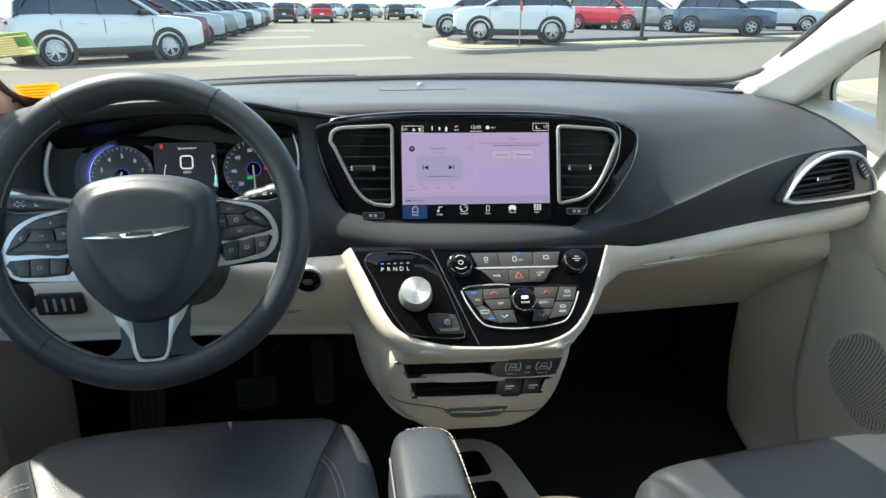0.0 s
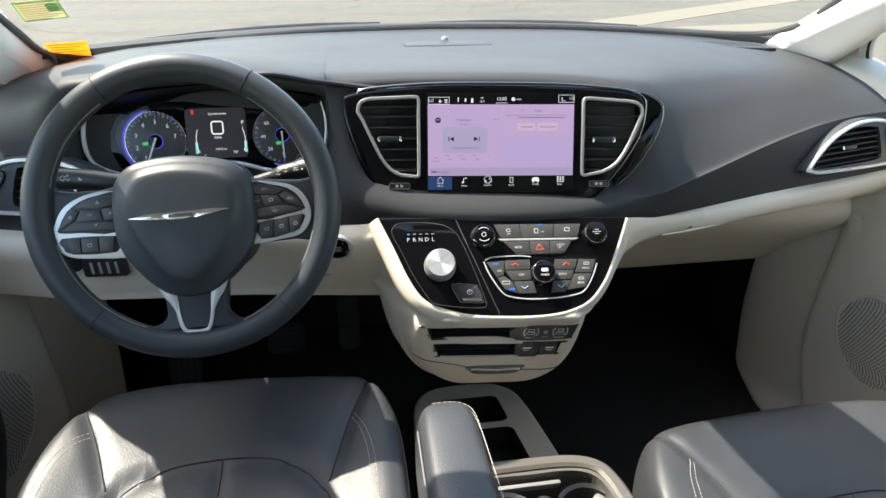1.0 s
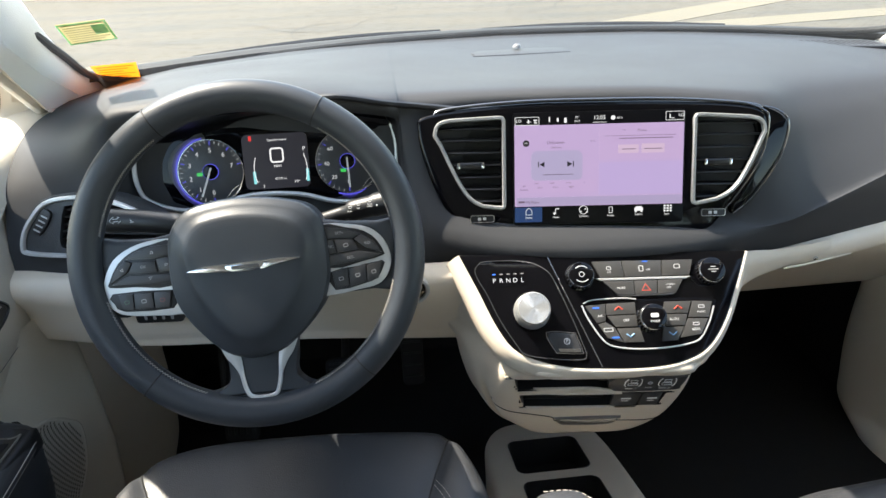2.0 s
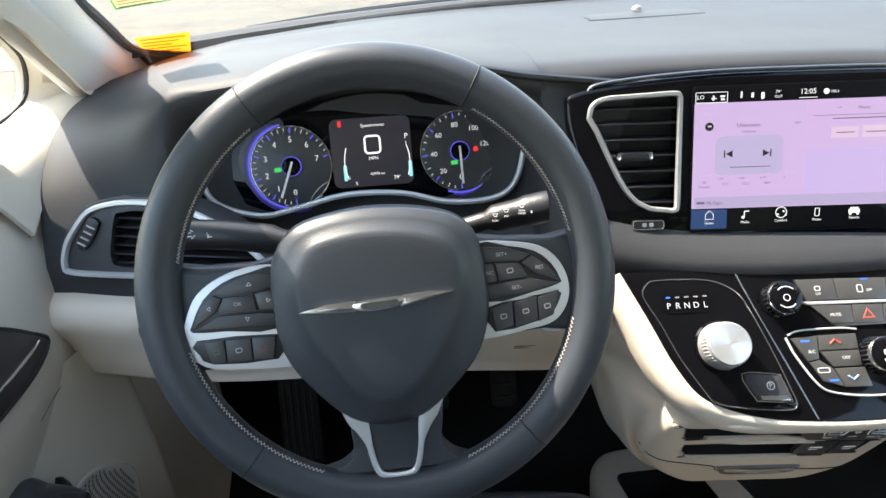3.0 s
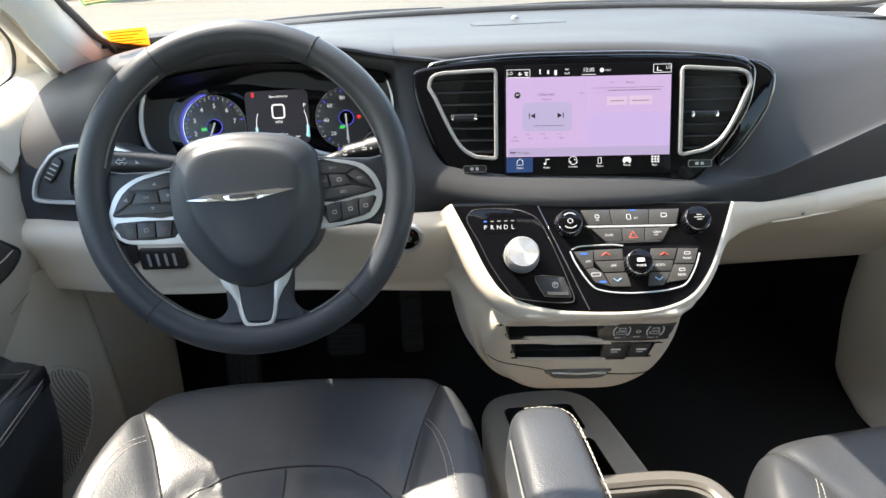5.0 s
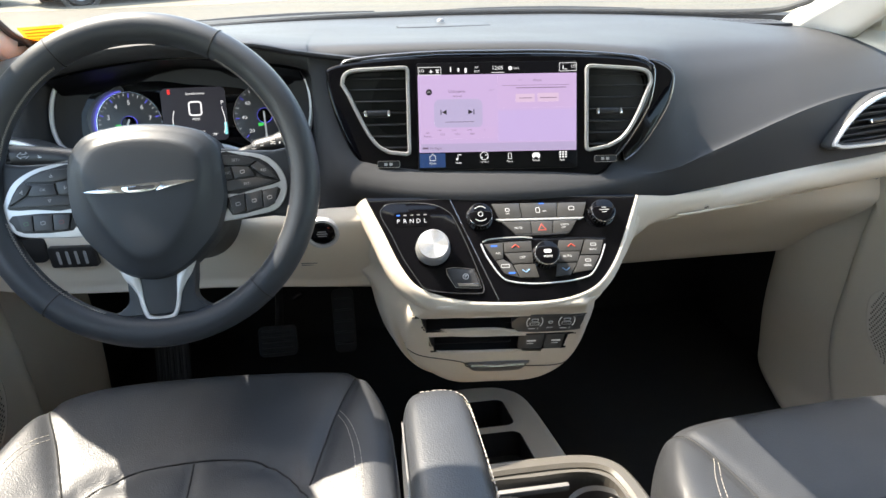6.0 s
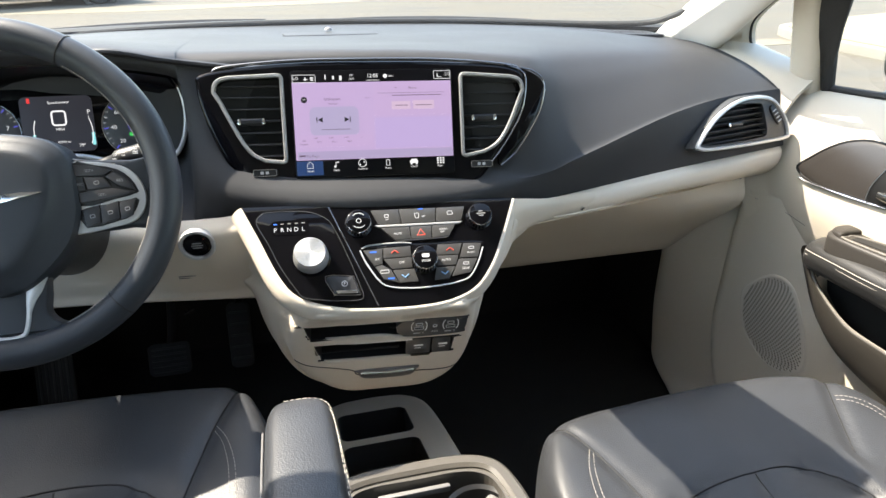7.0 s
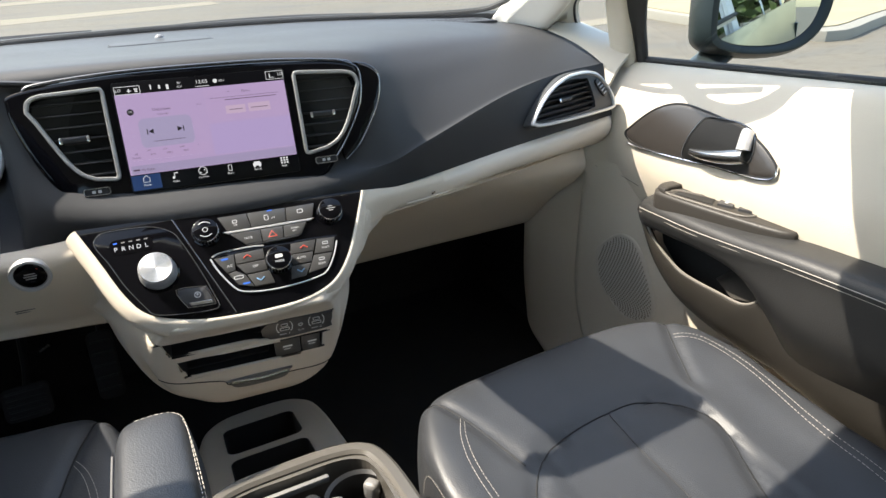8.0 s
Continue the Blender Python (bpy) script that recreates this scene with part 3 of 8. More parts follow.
G_GREEN = glow("green_lamp", (0.05, 0.7, 0.15), 0.3)
G_GAUGE = glow("gauge_white", (0.7, 0.75, 0.85), 0.3)
M_GAUGE = mat("gauge_face", (0.050, 0.050, 0.052), 0.4, vary=0.15, vary_scale=30)
M_DISPLAY = glow("display_dark", (0.03, 0.03, 0.045), 0.25)
M_RED_INK = mat("red_marking", (0.6, 0.07, 0.04), 0.5, vary=0.05)
M_DIM_GREEN = mat("dim_green_marking", (0.05, 0.11, 0.06), 0.5, vary=0.05)
M_DIM_RED = mat("dim_red_marking", (0.16, 0.035, 0.035), 0.5, vary=0.05)
M_BTN = mat("grey_button", (0.05, 0.049, 0.048), 0.3, vary=0.06, coat=0.2)
M_WING = mat("smoked_chrome", (0.16, 0.165, 0.175), 0.16, metal=0.8, vary=0.05)
M_TURNED = mat("turned_metal", (0.66, 0.66, 0.65), 0.26, metal=0.8, vary=0.03)
M_SOCK = mat("socket_plastic", (0.05, 0.05, 0.05), 0.4, grain=0.1, grain_scale=500, vary=0.06)
M_KNOB = mat("brushed_silver", (0.62, 0.62, 0.61), 0.38, metal=0.75, grain=0.08, grain_scale=700, vary=0.05, vary_scale=40)


def z2(pts):
    return [(p[0], p[1], 0) for p in pts]


def in_frame(m, u, v, n=0.0, turn=0.0):
    return m @ Matrix.Translation((u, v, n)) @ pose(0, 0, 0, 0, 0, turn)


def span(outline, v):
    """Where a level line crosses an outline."""
    us = []
    k = len(outline)
    for i in range(k):
        a, b = outline[i], outline[(i + 1) % k]
        if (a[1] - v) * (b[1] - v) < 0:
            us.append(a[0] + (b[0] - a[0]) * (v - a[1]) / (b[1] - a[1]))
    return (min(us), max(us)) if len(us) > 1 else None


def inset(outline, w):
    c = Vector((sum(p[0] for p in outline) / len(outline), sum(p[1] for p in outline) / len(outline)))
    return [tuple(Vector((p[0], p[1])) + (c - Vector((p[0], p[1]))).normalized() * w) for p in outline]


def vent(parent, outline, m, slats, depth, knob, ring_w=0.007, ring_h=0.006, ring_mat=None, lean=9):
    """An air vent: silver frame, dark well, level slats and a slide knob."""
    v = part("air_vent", ring(outline, ring_w, ring_h, 0.003, m), ring_mat or M_VENT_RING, parent, "air vent with satin silver frame")
    inner = inset(outline, ring_w * 0.8)
    part("well", plate(inner, 0.002, -depth, 0, m), M_VOID, v)
    for s in slats:
        sp = span(inner, s)
        if sp and sp[1] - sp[0] > 0.015:
            b = rbox(sp[0], -0.0012, -depth * 0.45, sp[1], 0.0012, depth * 0.45, 0.0008, None, 1)
            b.transform(m @ Matrix.Translation((0, s, -depth * 0.42)) @ pose(0, 0, 0, lean, 0, 0))
            part("slat", b, M_BLACK, v)
    k = part("slide_knob", rbox(knob[0] - 0.016, knob[1] - 0.0048, -0.008, knob[0] + 0.016, knob[1] + 0.0048, 0.004, 0.0042, m, 4), M_BLACK, v, "vent slide knob with chrome ends")
    for e in (-1, 1):
        part("knob_end", rbox(knob[0] + e * 0.016 - 0.0022, knob[1] - 0.0044, -0.003, knob[0] + e * 0.016 + 0.0022, knob[1] + 0.0044, 0.0046, 0.002, m), M_CHROME, k)
    return v


# ---- infotainment ----
bezel = part("bezel", plate(bez, 0.035, -0.031, 0.006, FS, 3), M_GLOSS, dashboard, "glossy black infotainment bezel")
wing = smooth_line(z2([(0.200, 0.072), (0.235, 0.066), (0.258, 0.048), (0.253, 0.015), (0.236, -0.018), (0.212, -0.052), (0.190, -0.07), (0.19, -0.04), (0.21, 0.0), (0.216, 0.04)]), 4, True)
part("bezel_wing", plate(wing, 0.012, -0.016, 0.004, FS), M_GLOSS, dashboard, "glossy black wing with chrome edge beside the bezel")
for wp, wn in (([(0.225, 0.069), (0.243, 0.064), (0.2585, 0.049), (0.254, 0.015), (0.237, -0.018), (0.213, -0.052), (0.191, -0.070)], -0.004), ([(0.200, 0.073), (0.222, 0.064), (0.2295, 0.05), (0.2215, 0.005), (0.1915, -0.045), (0.168, -0.073)], 0.003)):
    part("bezel_line", tube([FS @ Vector((p.x, p.y, wn)) for p in smooth_line(z2(wp), 5)], 0.0012, 6), M_WING, dashboard, "thin chrome line beside the vent")
part("bezel_edge", tube([FS @ Vector(p) for p in smooth_line([(-0.206, 0.064, 0.0005), (-0.19, 0.074, 0.0015), (-0.10, 0.0815, 0.002), (0.0, 0.0825, 0.002), (0.11, 0.0805, 0.002), (0.205, 0.072, 0.0015), (0.222, 0.062, 0.001)], 6)], 0.0022, 8), M_WING, dashboard, "smoked chrome edge of the bezel")
vl_out = smooth_line(z2([(-0.206, 0.040), (-0.2035, 0.052), (-0.196, 0.059), (-0.184, 0.062)]), 3) + smooth_line(z2([(-0.122, 0.0645), (-0.1145, 0.0635), (-0.111, 0.058)]), 3) + smooth_line(z2([(-0.111, -0.050), (-0.1125, -0.0555), (-0.118, -0.058)]), 3) + smooth_line(z2([(-0.142, -0.055), (-0.158, -0.046), (-0.172, -0.028), (-0.187, 0.002), (-0.198, 0.026)]), 3)
vl_out = [(p[0], p[1]) for p in vl_out]
vr_out = smooth_line(z2([(0.226, 0.036), (0.2235, 0.048), (0.216, 0.055), (0.204, 0.058)]), 3) + smooth_line(z2([(0.142, 0.0625), (0.1345, 0.0615), (0.131, 0.056)]), 3) + smooth_line(z2([(0.131, -0.049), (0.1325, -0.0545), (0.138, -0.057)]), 3) + smooth_line(z2([(0.165, -0.052), (0.182, -0.043), (0.196, -0.028), (0.209, -0.004), (0.219, 0.020)]), 3)
vr_out = [(p[0], p[1]) for p in vr_out]
for o in (vl_out, vr_out):
    hollow(bezel, plate(inset(o, 0.004), 0.05, -0.026, 0, FS))
LEV = [-0.045, -0.029, -0.013, 0.003, 0.019, 0.035, 0.050]
vent(dashboard, vl_out, FS, LEV, 0.022, (-0.157, 0.001), 0.0052, 0.005)
vent(dashboard, vr_out, FS, LEV, 0.022, (0.166, -0.001), 0.0052, 0.005)
for u, v in ((-0.143, -0.069), (0.160, -0.067)):
    w = part("vent_thumbwheel", plate(rounded(u - 0.016, v - 0.005, u + 0.016, v + 0.005, 0.003), 0.004, 0.003, 0.001, in_frame(FS, 0, 0)), M_BLACK, dashboard, "ribbed thumbwheel")
    part("thumbwheel_edge", ring(rounded(u - 0.016, v - 0.005, u + 0.016, v + 0.005, 0.003), 0.0012, 0.0012, 0.0068, FS, 0.0004), M_CHROME, w, "bright rim of the thumbwheel")
    for i in range(2):
        part("rib", rbox(u - 0.004 + i * 0.007 - 0.0022, v - 0.002, 0.0065, u - 0.004 + i * 0.007 + 0.0022, v + 0.002, 0.0076, 0.0006, FS, 1), M_SILVER, w)


M_SCREEN = mat("dark_screen_glass", (0.003, 0.003, 0.004), 0.3, vary=0, spec=0.12)
screen = part("screen", plate(rounded(-0.102, -0.0785, 0.1205, 0.0675, 0.004), 0.0032, 0.0035, 0.001, FS), M_SCREEN, dashboard, "touchscreen with a lit pink home page")


def sc(x, y):
    return (-0.1 + (x - 826) / 275 * 0.219, 0.066 - (y - 118) / 181 * 0.142)


def tile(x0, y0, x1, y1, material, lift=0.0, r=0.0006, nm="screen_tile"):
    a, b = sc(x0, y1), sc(x1, y0)
    part(nm, plate(rounded(a[0], a[1], b[0], b[1], r), 0.0002, 0.0068 + lift, 0, FS), material, screen, smooth=False)


def screen_text(t, x, y, size, material, lift=0.0004, align="CENTER"):
    u, v = sc(x, y)
    part("screen_text", words(t, size, in_frame(FS, u, v, 0.0069 + lift), align, 0.00005), material, screen, smooth=False)


tile(826, 137, 1101, 271, G_PINK)
tile(829, 256, 1100, 270, G_LILAC, 0.0002)
tile(964, 139, 1100.5, 196, G_PINK2, 0.0002)
tile(964, 200, 1100.5, 254, G_LAV, 0.0002)
tile(853, 179, 937, 229, G_PILL, 0.0002, 0.008)
tile(832, 228, 960, 248, G_PINK2, 0.0003)
tile(995, 172, 1028, 186, G_PALE, 0.0004)
tile(1033, 171, 1070, 186, G_PALE, 0.0004)
for x0, y0, x1, y1 in ((996, 161, 1083, 162.2), (1001, 178.6, 1023, 179.8), (1037, 178.6, 1066, 179.8), (972, 157, 1088, 157.6), (832, 262, 842, 265), (872, 218, 922, 219)):
    tile(x0, y0, x1, y1, G_GREYINK, 0.0006, 0.0002, "text_bar")
for t, x, y, s, g in (("Unknown", 893, 166, 0.0058, G_GREYINK), ("Unknown", 894, 174, 0.0034, G_GREYINK), ("Phone", 1033, 149, 0.0046, G_GREYINK), ("My Pages", 855, 264, 0.0045, G_GREYINK), ("All", 841, 237, 0.0038, G_GREYINK),
                      ("Presets", 841, 243, 0.0036, G_GREYINK), ("1-FM", 861, 233, 0.003, G_GREYINK), ("97.9", 867, 240, 0.0036, G_GREYINK), ("2-FM", 887, 233, 0.003, G_GREYINK), ("102.1", 893, 240, 0.0036, G_GREYINK),
                      ("3-FM", 914, 233, 0.003, G_GREYINK), ("LO", 833, 130, 0.0056, G_WHITE), ("LO", 1096, 126, 0.0056, G_WHITE), ("79°", 928, 126, 0.0042, G_WHITE), ("OUT", 928, 132, 0.0036, G_WHITE),
                      ("12:05", 964, 127, 0.0072, G_WHITE), ("105.3", 996, 128, 0.0036, G_WHITE), ("Home", 849, 290, 0.0036, G_WHITE), ("Media", 894, 290, 0.0036, G_WHITE), ("Comfort", 939, 289, 0.0036, G_WHITE),
                      ("Phone", 984, 289, 0.0036, G_WHITE), ("Vehicle", 1030, 288, 0.0036, G_WHITE), ("Apps", 1076, 288, 0.0036, G_WHITE)):
    screen_text(t, x, y, s, g)
for x0, y0, x1, y1 in ((827, 123.5, 866.5, 137), (1071, 119.5, 1101, 134)):
    a, b = sc(x0, y1), sc(x1, y0)
    part("seat_heat_box", ring(rounded(a[0], a[1], b[0], b[1], 0.001), 0.0006, 0.0003, 0.0067, FS), G_WHITE, screen, smooth=False)
tile(826, 272.5, 871, 297.5, G_BLUE, 0.0001)
for x0, y0, x1, y1 in ((892.5, 275, 893.6, 284), (894, 275, 899, 276.5), (1023, 277, 1037, 282), (1025, 274.5, 1035, 278), (1024, 282, 1027, 284.5), (1033, 282, 1036, 284.5), (858, 132.5, 863, 134), (907, 126, 911, 134), (953, 134, 976, 134.8)):
    tile(x0, y0, x1, y1, G_WHITE, 0.0002, 0.0003, "icon")
for i in range(9):
    x, y = 1071 + (i % 3) * 5, 273 + (i // 3) * 4.2
    tile(x, y, x + 3.2, y + 2.8, G_WHITE, 0.0002, 0.0002, "icon")
u, v = sc(849, 277.5)
part("icon", ring([(u - 0.0042, v - 0.0062), (u + 0.0042, v - 0.0062), (u + 0.0042, v - 0.0006), (u, v + 0.0034), (u - 0.0042, v - 0.0006)], 0.0007, 0.0003, 0.007, FS), G_WHITE, screen, smooth=False)
u, v = sc(984, 279.5)
part("icon", ring(rounded(u - 0.0025, v - 0.0042, u + 0.0025, v + 0.0042, 0.0008), 0.0007, 0.0003, 0.007, FS), G_WHITE, screen, smooth=False)
for x, y in ((934, 280), (941, 276), (944, 281)):
    tile(x, y, x + 2.2, y + 2.2, G_WHITE, 0.0002, 0.0003, "icon")
for x0, y0, x1, y1 in ((846, 131, 853, 132.2), (848, 128, 850, 134), (857, 128, 863, 130), (858, 131, 862, 132), (1077, 124, 1078.5, 131), (1079, 130, 1085, 131), (882, 124, 884, 132), (895, 126, 898, 132), (1001, 147.5, 1006, 148.5)):
    tile(x0, y0, x1, y1, G_WHITE if y0 < 140 else G_GREYINK, 0.0002, 0.0002, "icon")
for t, x, y, z_ in (("98.9", 919, 240, 0.0036), ("4", 940, 233, 0.003), ("105.3", 953, 165, 0.003), ("FM", 845, 166.5, 0.0030)):
    screen_text(t, x, y, z_, G_GREYINK if t != "FM" else G_WHITE, 0.0010)
for cx, cy, r, w, g in ((939, 278.5, 0.0058, 0.0008, G_WHITE), (986, 127.5, 0.0028, 0.0028, G_WHITE), (845, 166.5, 0.0042, 0.0042, G_INK)):
    u, v = sc(cx, cy)
    part("icon", ring(disc_outline(u, v, r, 20), w * 0.98, 0.0003, 0.0071, FS), g, screen, smooth=False)
u, v = sc(893, 283.5)
part("icon", plate(disc_outline(u - 0.0012, v, 0.0016, 12), 0.0002, 0.007, 0, FS), G_WHITE, screen, smooth=False)
for x, e in ((871, -1), (916, 1)):
    u, v = sc(x, 201.5)
    part("skip_icon", plate([(u - e * 0.003, v - 0.0034), (u + e * 0.0035, v), (u - e * 0.003, v + 0.0034)], 0.0002, 0.0073, 0, FS), G_INK, screen, smooth=False)
    part("skip_icon", plate(rounded(u + e * 0.0048 - 0.0006, v - 0.0036, u + e * 0.0048 + 0.0006, v + 0.0036, 0.0002), 0.0002, 0.0073, 0, FS), G_INK, screen, smooth=False)

# ---- control panel on the stack ----
pan = smooth_line([(-0.187, 0.070, 0), (-0.165, 0.022, 0), (-0.142, -0.03, 0), (-0.118, -0.060, 0), (-0.07, -0.078, 0), (-0.015, -0.084, 0), (0.046, -0.085, 0), (0.088, -0.079, 0),
                   (0.12, -0.064, 0), (0.146, -0.033, 0), (0.168, 0.01, 0), (0.19, 0.060, 0)], 4)
panel = part("control_panel", plate(pan, 0.012, -0.008, 0.0015, FP), M_GLOSS, stack, "glossy black control panel")
skirt = []
for i, p in enumerate(pan):
    d = (pan[min(i + 1, len(pan) - 1)] - pan[max(i - 1, 0)]).normalized()
    o2 = Vector((d.y, -d.x, 0))
    side = abs(o2.x)
    out = [(-0.001, 0.0018, 0), (0.002, 0.0034, 0), (0.0055, 0.0018, 0), (0.0085, -0.005, 0)]
    if o2.x > 0.3:
        out += [(0.010 + 0.004 * side, -0.016, 0), (0.011 + 0.012 * side, -0.032, 0.012), (0.012 + 0.022 * side, -0.046, 0.045)]
    else:
        k = max(0.0, min(1.0, (0.05 - o2.x) / 0.35))
        thin = out + [(0.0088, -0.010, 0), (0.0085, -0.016, 0), (0.006, -0.024, 0.004)]
        broad = [(-0.001, 0.0018, 0), (0.002, 0.0030, 0), (0.007, 0.0014, 0), (0.0125, -0.004, 0), (0.0165, -0.011, 0), (0.019, -0.021, 0.002), (0.020, -0.036, 0.010)]
        out = [tuple(a + (c - a) * k for a, c in zip(p0, p1)) for p0, p1 in zip(thin, broad)]
    skirt.append([FP @ (p + o2 * a + Vector((0, 0, n))) + Vector((0, dy, 0)) for a, n, dy in out])
bm = grid([smooth_line(r, 3) for r in skirt])
bmesh.ops.recalc_face_normals(bm, faces=bm.faces[:])
part("panel_skirt", bm, M_CREAM, stack, "cream rounded edge and flank round the panel")
TOP = 0.004
pod = smooth_line(z2([(-0.150, 0.060), (-0.163, 0.056), (-0.168, 0.043), (-0.154, 0.014), (-0.140, -0.019), (-0.122, -0.050), (-0.112, -0.063), (-0.087, -0.069), (-0.045, -0.073), (-0.034, -0.068), (-0.038, -0.050), (-0.047, -0.02), (-0.064, 0.027), (-0.076, 0.046), (-0.102, 0.058)]), 4, True)
shifter = part("shifter_pod", plate([(p.x, p.y) for p in pod], 0.0025, TOP - 0.0005, 0.001, FP), M_GLOSS, panel, "raised glossy shifter pod")
part("shifter_pod_rim", ring([(p.x, p.y) for p in pod], 0.0014, 0.0012, TOP + 0.0016, FP), M_WING, shifter)
part("panel_seam", tube([FP @ Vector((-0.073, 0.066, TOP)), FP @ Vector((-0.016, -0.082, TOP))], 0.0009, 6), M_WING, panel)
kn = in_frame(FP, -0.099, -0.009, TOP)
knob = part("shift_knob", revolve([(0.0235, 0), (0.0235, 0.005), (0.0222, 0.008), (0.0215, 0.010), (0.0208, 0.0235), (0.0202, 0.0255), (0.0194, 0.0263)], kn, 48), M_KNOB, panel, "brushed silver rotary shift knob")
part("knob_face", revolve([(0.0194 - i * 0.00053, 0.0263 + (0.00014 if i % 2 else 0.0)) for i in range(36)] + [(0.0, 0.0263)], kn, 64), M_TURNED, knob, "turned silver face with fine rings", False)
part("knob_collar", revolve([(0.0255, 0.0), (0.0255, 0.004), (0.0234, 0.006), (0.0234, 0.0)], kn, 40), M_GLOSS, knob)
for i in range(40):
    a = 2 * math.pi * i / 40
    part("knurl", rbox(-0.0007, -0.0004, 0.011, 0.0007, 0.0008, 0.022, 0.0003, kn @ pose(0, 0, 0, 0, 0, math.degrees(a)) @ Matrix.Translation((0, 0.0209, 0)), 1), M_SILVER, knob)
part("shift_window", plate(rounded(-0.151, 0.025, -0.099, 0.046, 0.009), 0.0006, TOP + 0.002, 0, FP), M_GLOSS, panel)
for i, ch in enumerate("PRNDL"):
    part("gear_letter", words(ch, 0.0085, in_frame(FP, -0.1435 + i * 0.0091, 0.0325, TOP + 0.0028), h=0.0001), G_WHITE if i else G_WHITE, panel, smooth=False)
    part("gear_lamp", plate(rounded(-0.1455 + i * 0.0091, 0.0405, -0.1410 + i * 0.0091, 0.0420, 0.0006), 0.0004, TOP + 0.0026, 0, FP), G_LED if i == 0 else M_GREY, panel, smooth=False)
pb = part("parking_brake_button", plate(smooth_line(z2([(-0.081, -0.038), (-0.049, -0.040), (-0.046, -0.042), (-0.040, -0.061), (-0.042, -0.064), (-0.068, -0.062), (-0.072, -0.060)]), 3, True), 0.005, TOP, 0.0015, FP), M_BUTTON, panel, "parking brake switch with chrome tip")
part("switch_rim", ring([(p.x, p.y) for p in smooth_line(z2([(-0.083, -0.036), (-0.048, -0.038), (-0.0445, -0.041), (-0.038, -0.062), (-0.041, -0.0655), (-0.069, -0.0635), (-0.0735, -0.061)]), 3, True)], 0.0012, 0.0016, TOP + 0.0008, FP), M_CHROME, pb, "thin chrome rim")
part("chrome_tip", plate([(-0.070, -0.0575), (-0.043, -0.059), (-0.0415, -0.0635), (-0.068, -0.062)], 0.001, TOP + 0.0046, 0.0004, FP), M_CHROME, pb)
part("brake_mark", ring(disc_outline(-0.058, -0.049, 0.004, 18), 0.0008, 0.0003, TOP + 0.0049, FP), M_WHITE_INK, pb, smooth=False)
part("brake_letter", words("P", 0.006, in_frame(FP, -0.058, -0.049, TOP + 0.0051), h=0.0001), M_WHITE_INK, pb, smooth=False)


def small_knob(u, v, r, h, lab):
    m = in_frame(FP, u, v, TOP)
    k = part("dial_knob", revolve([(r * 1.12, 0), (r * 1.12, 0.002), (r, 0.003), (r, h - 0.003), (r * 0.96, h - 0.001), (r * 0.86, h), (0, h + 0.0004)], m, 36), M_GLOSS, panel, lab)
    part("knob_band", revolve([(r * 1.02, h - 0.006), (r * 1.04, h - 0.0045), (r * 1.0, h - 0.002), (r * 0.94, h - 0.0008)], m, 36), M_CHROME, k)
    for i in range(24):
        part("knurl", rbox(-0.0006, -0.0004, 0.004, 0.0006, 0.0007, h - 0.006, 0.0003, m @ pose(0, 0, 0, 0, 0, i * 15) @ Matrix.Translation((0, r, 0)), 1), M_BLACK, k)
    return k, in_frame(m, 0, 0, h)


k, m = small_knob(-0.033, 0.034, 0.0165, 0.016, "black volume dial")
part("power_mark", ring(disc_outline(0, -0.0005, 0.0035, 16), 0.0007, 0.0002, 0.0005, m), M_WHITE_INK, k, smooth=False)
for s in (-1, 1):
    arc = [(0.0105 * math.cos(radians(90 * s + d)), 0.0105 * math.sin(radians(90 * s + d)), 0.0006) for d in (-45, -22, 0, 22, 45)]
    part("dial_mark", tube([m @ Vector(p) for p in arc], 0.0006, 5), M_WHITE_INK, k, smooth=False)
k, m = small_knob(0.136, 0.033, 0.0165, 0.016, "black tuning dial")
for d in (-0.0032, 0, 0.0032):
    part("dial_mark", plate(rounded(-0.0065 + abs(d), d - 0.0006, 0.0065 - abs(d), d + 0.0006, 0.0003), 0.0002, 0.0004, 0, m), M_DIM_INK, k, smooth=False)
k, m = small_knob(0.051, -0.025, 0.0165, 0.020, "black blower and mode dial")
part("dial_text", words("MODE", 0.0042, in_frame(m, 0, -0.006, 0.0005), h=0.0001), M_WHITE_INK, k, smooth=False)
part("dial_mark", plate(rounded(-0.005, -0.001, 0.005, 0.004, 0.0015), 0.0002, 0.0004, 0, m), M_WHITE_INK, k, smooth=False)


def button(pts, lab="", nm="panel_button", material=None, h=0.003, z=None):
    return part(nm, plate(pts, h, (TOP if z is None else z), 0.0008, FP), material or M_BTN, panel, lab)


def mark(b, u, v, w, h, material=None, z=TOP + 0.0031, nm="button_mark"):
    o = rounded(u - w / 2, v - h / 2, u + w / 2, v + h / 2, min(w, h) * 0.3)
    part(nm, plate(o, 0.0002, z, 0, FP) if material else ring(o, 0.0008, 0.0003, z, FP), material or M_WHITE_INK, b, smooth=False)


def label_on(b, t, u, v, s, material=None, z=TOP + 0.0032):
    part("button_text", words(t, s, in_frame(FP, u, v, z), h=0.0001), material or M_WHITE_INK, b, smooth=False)


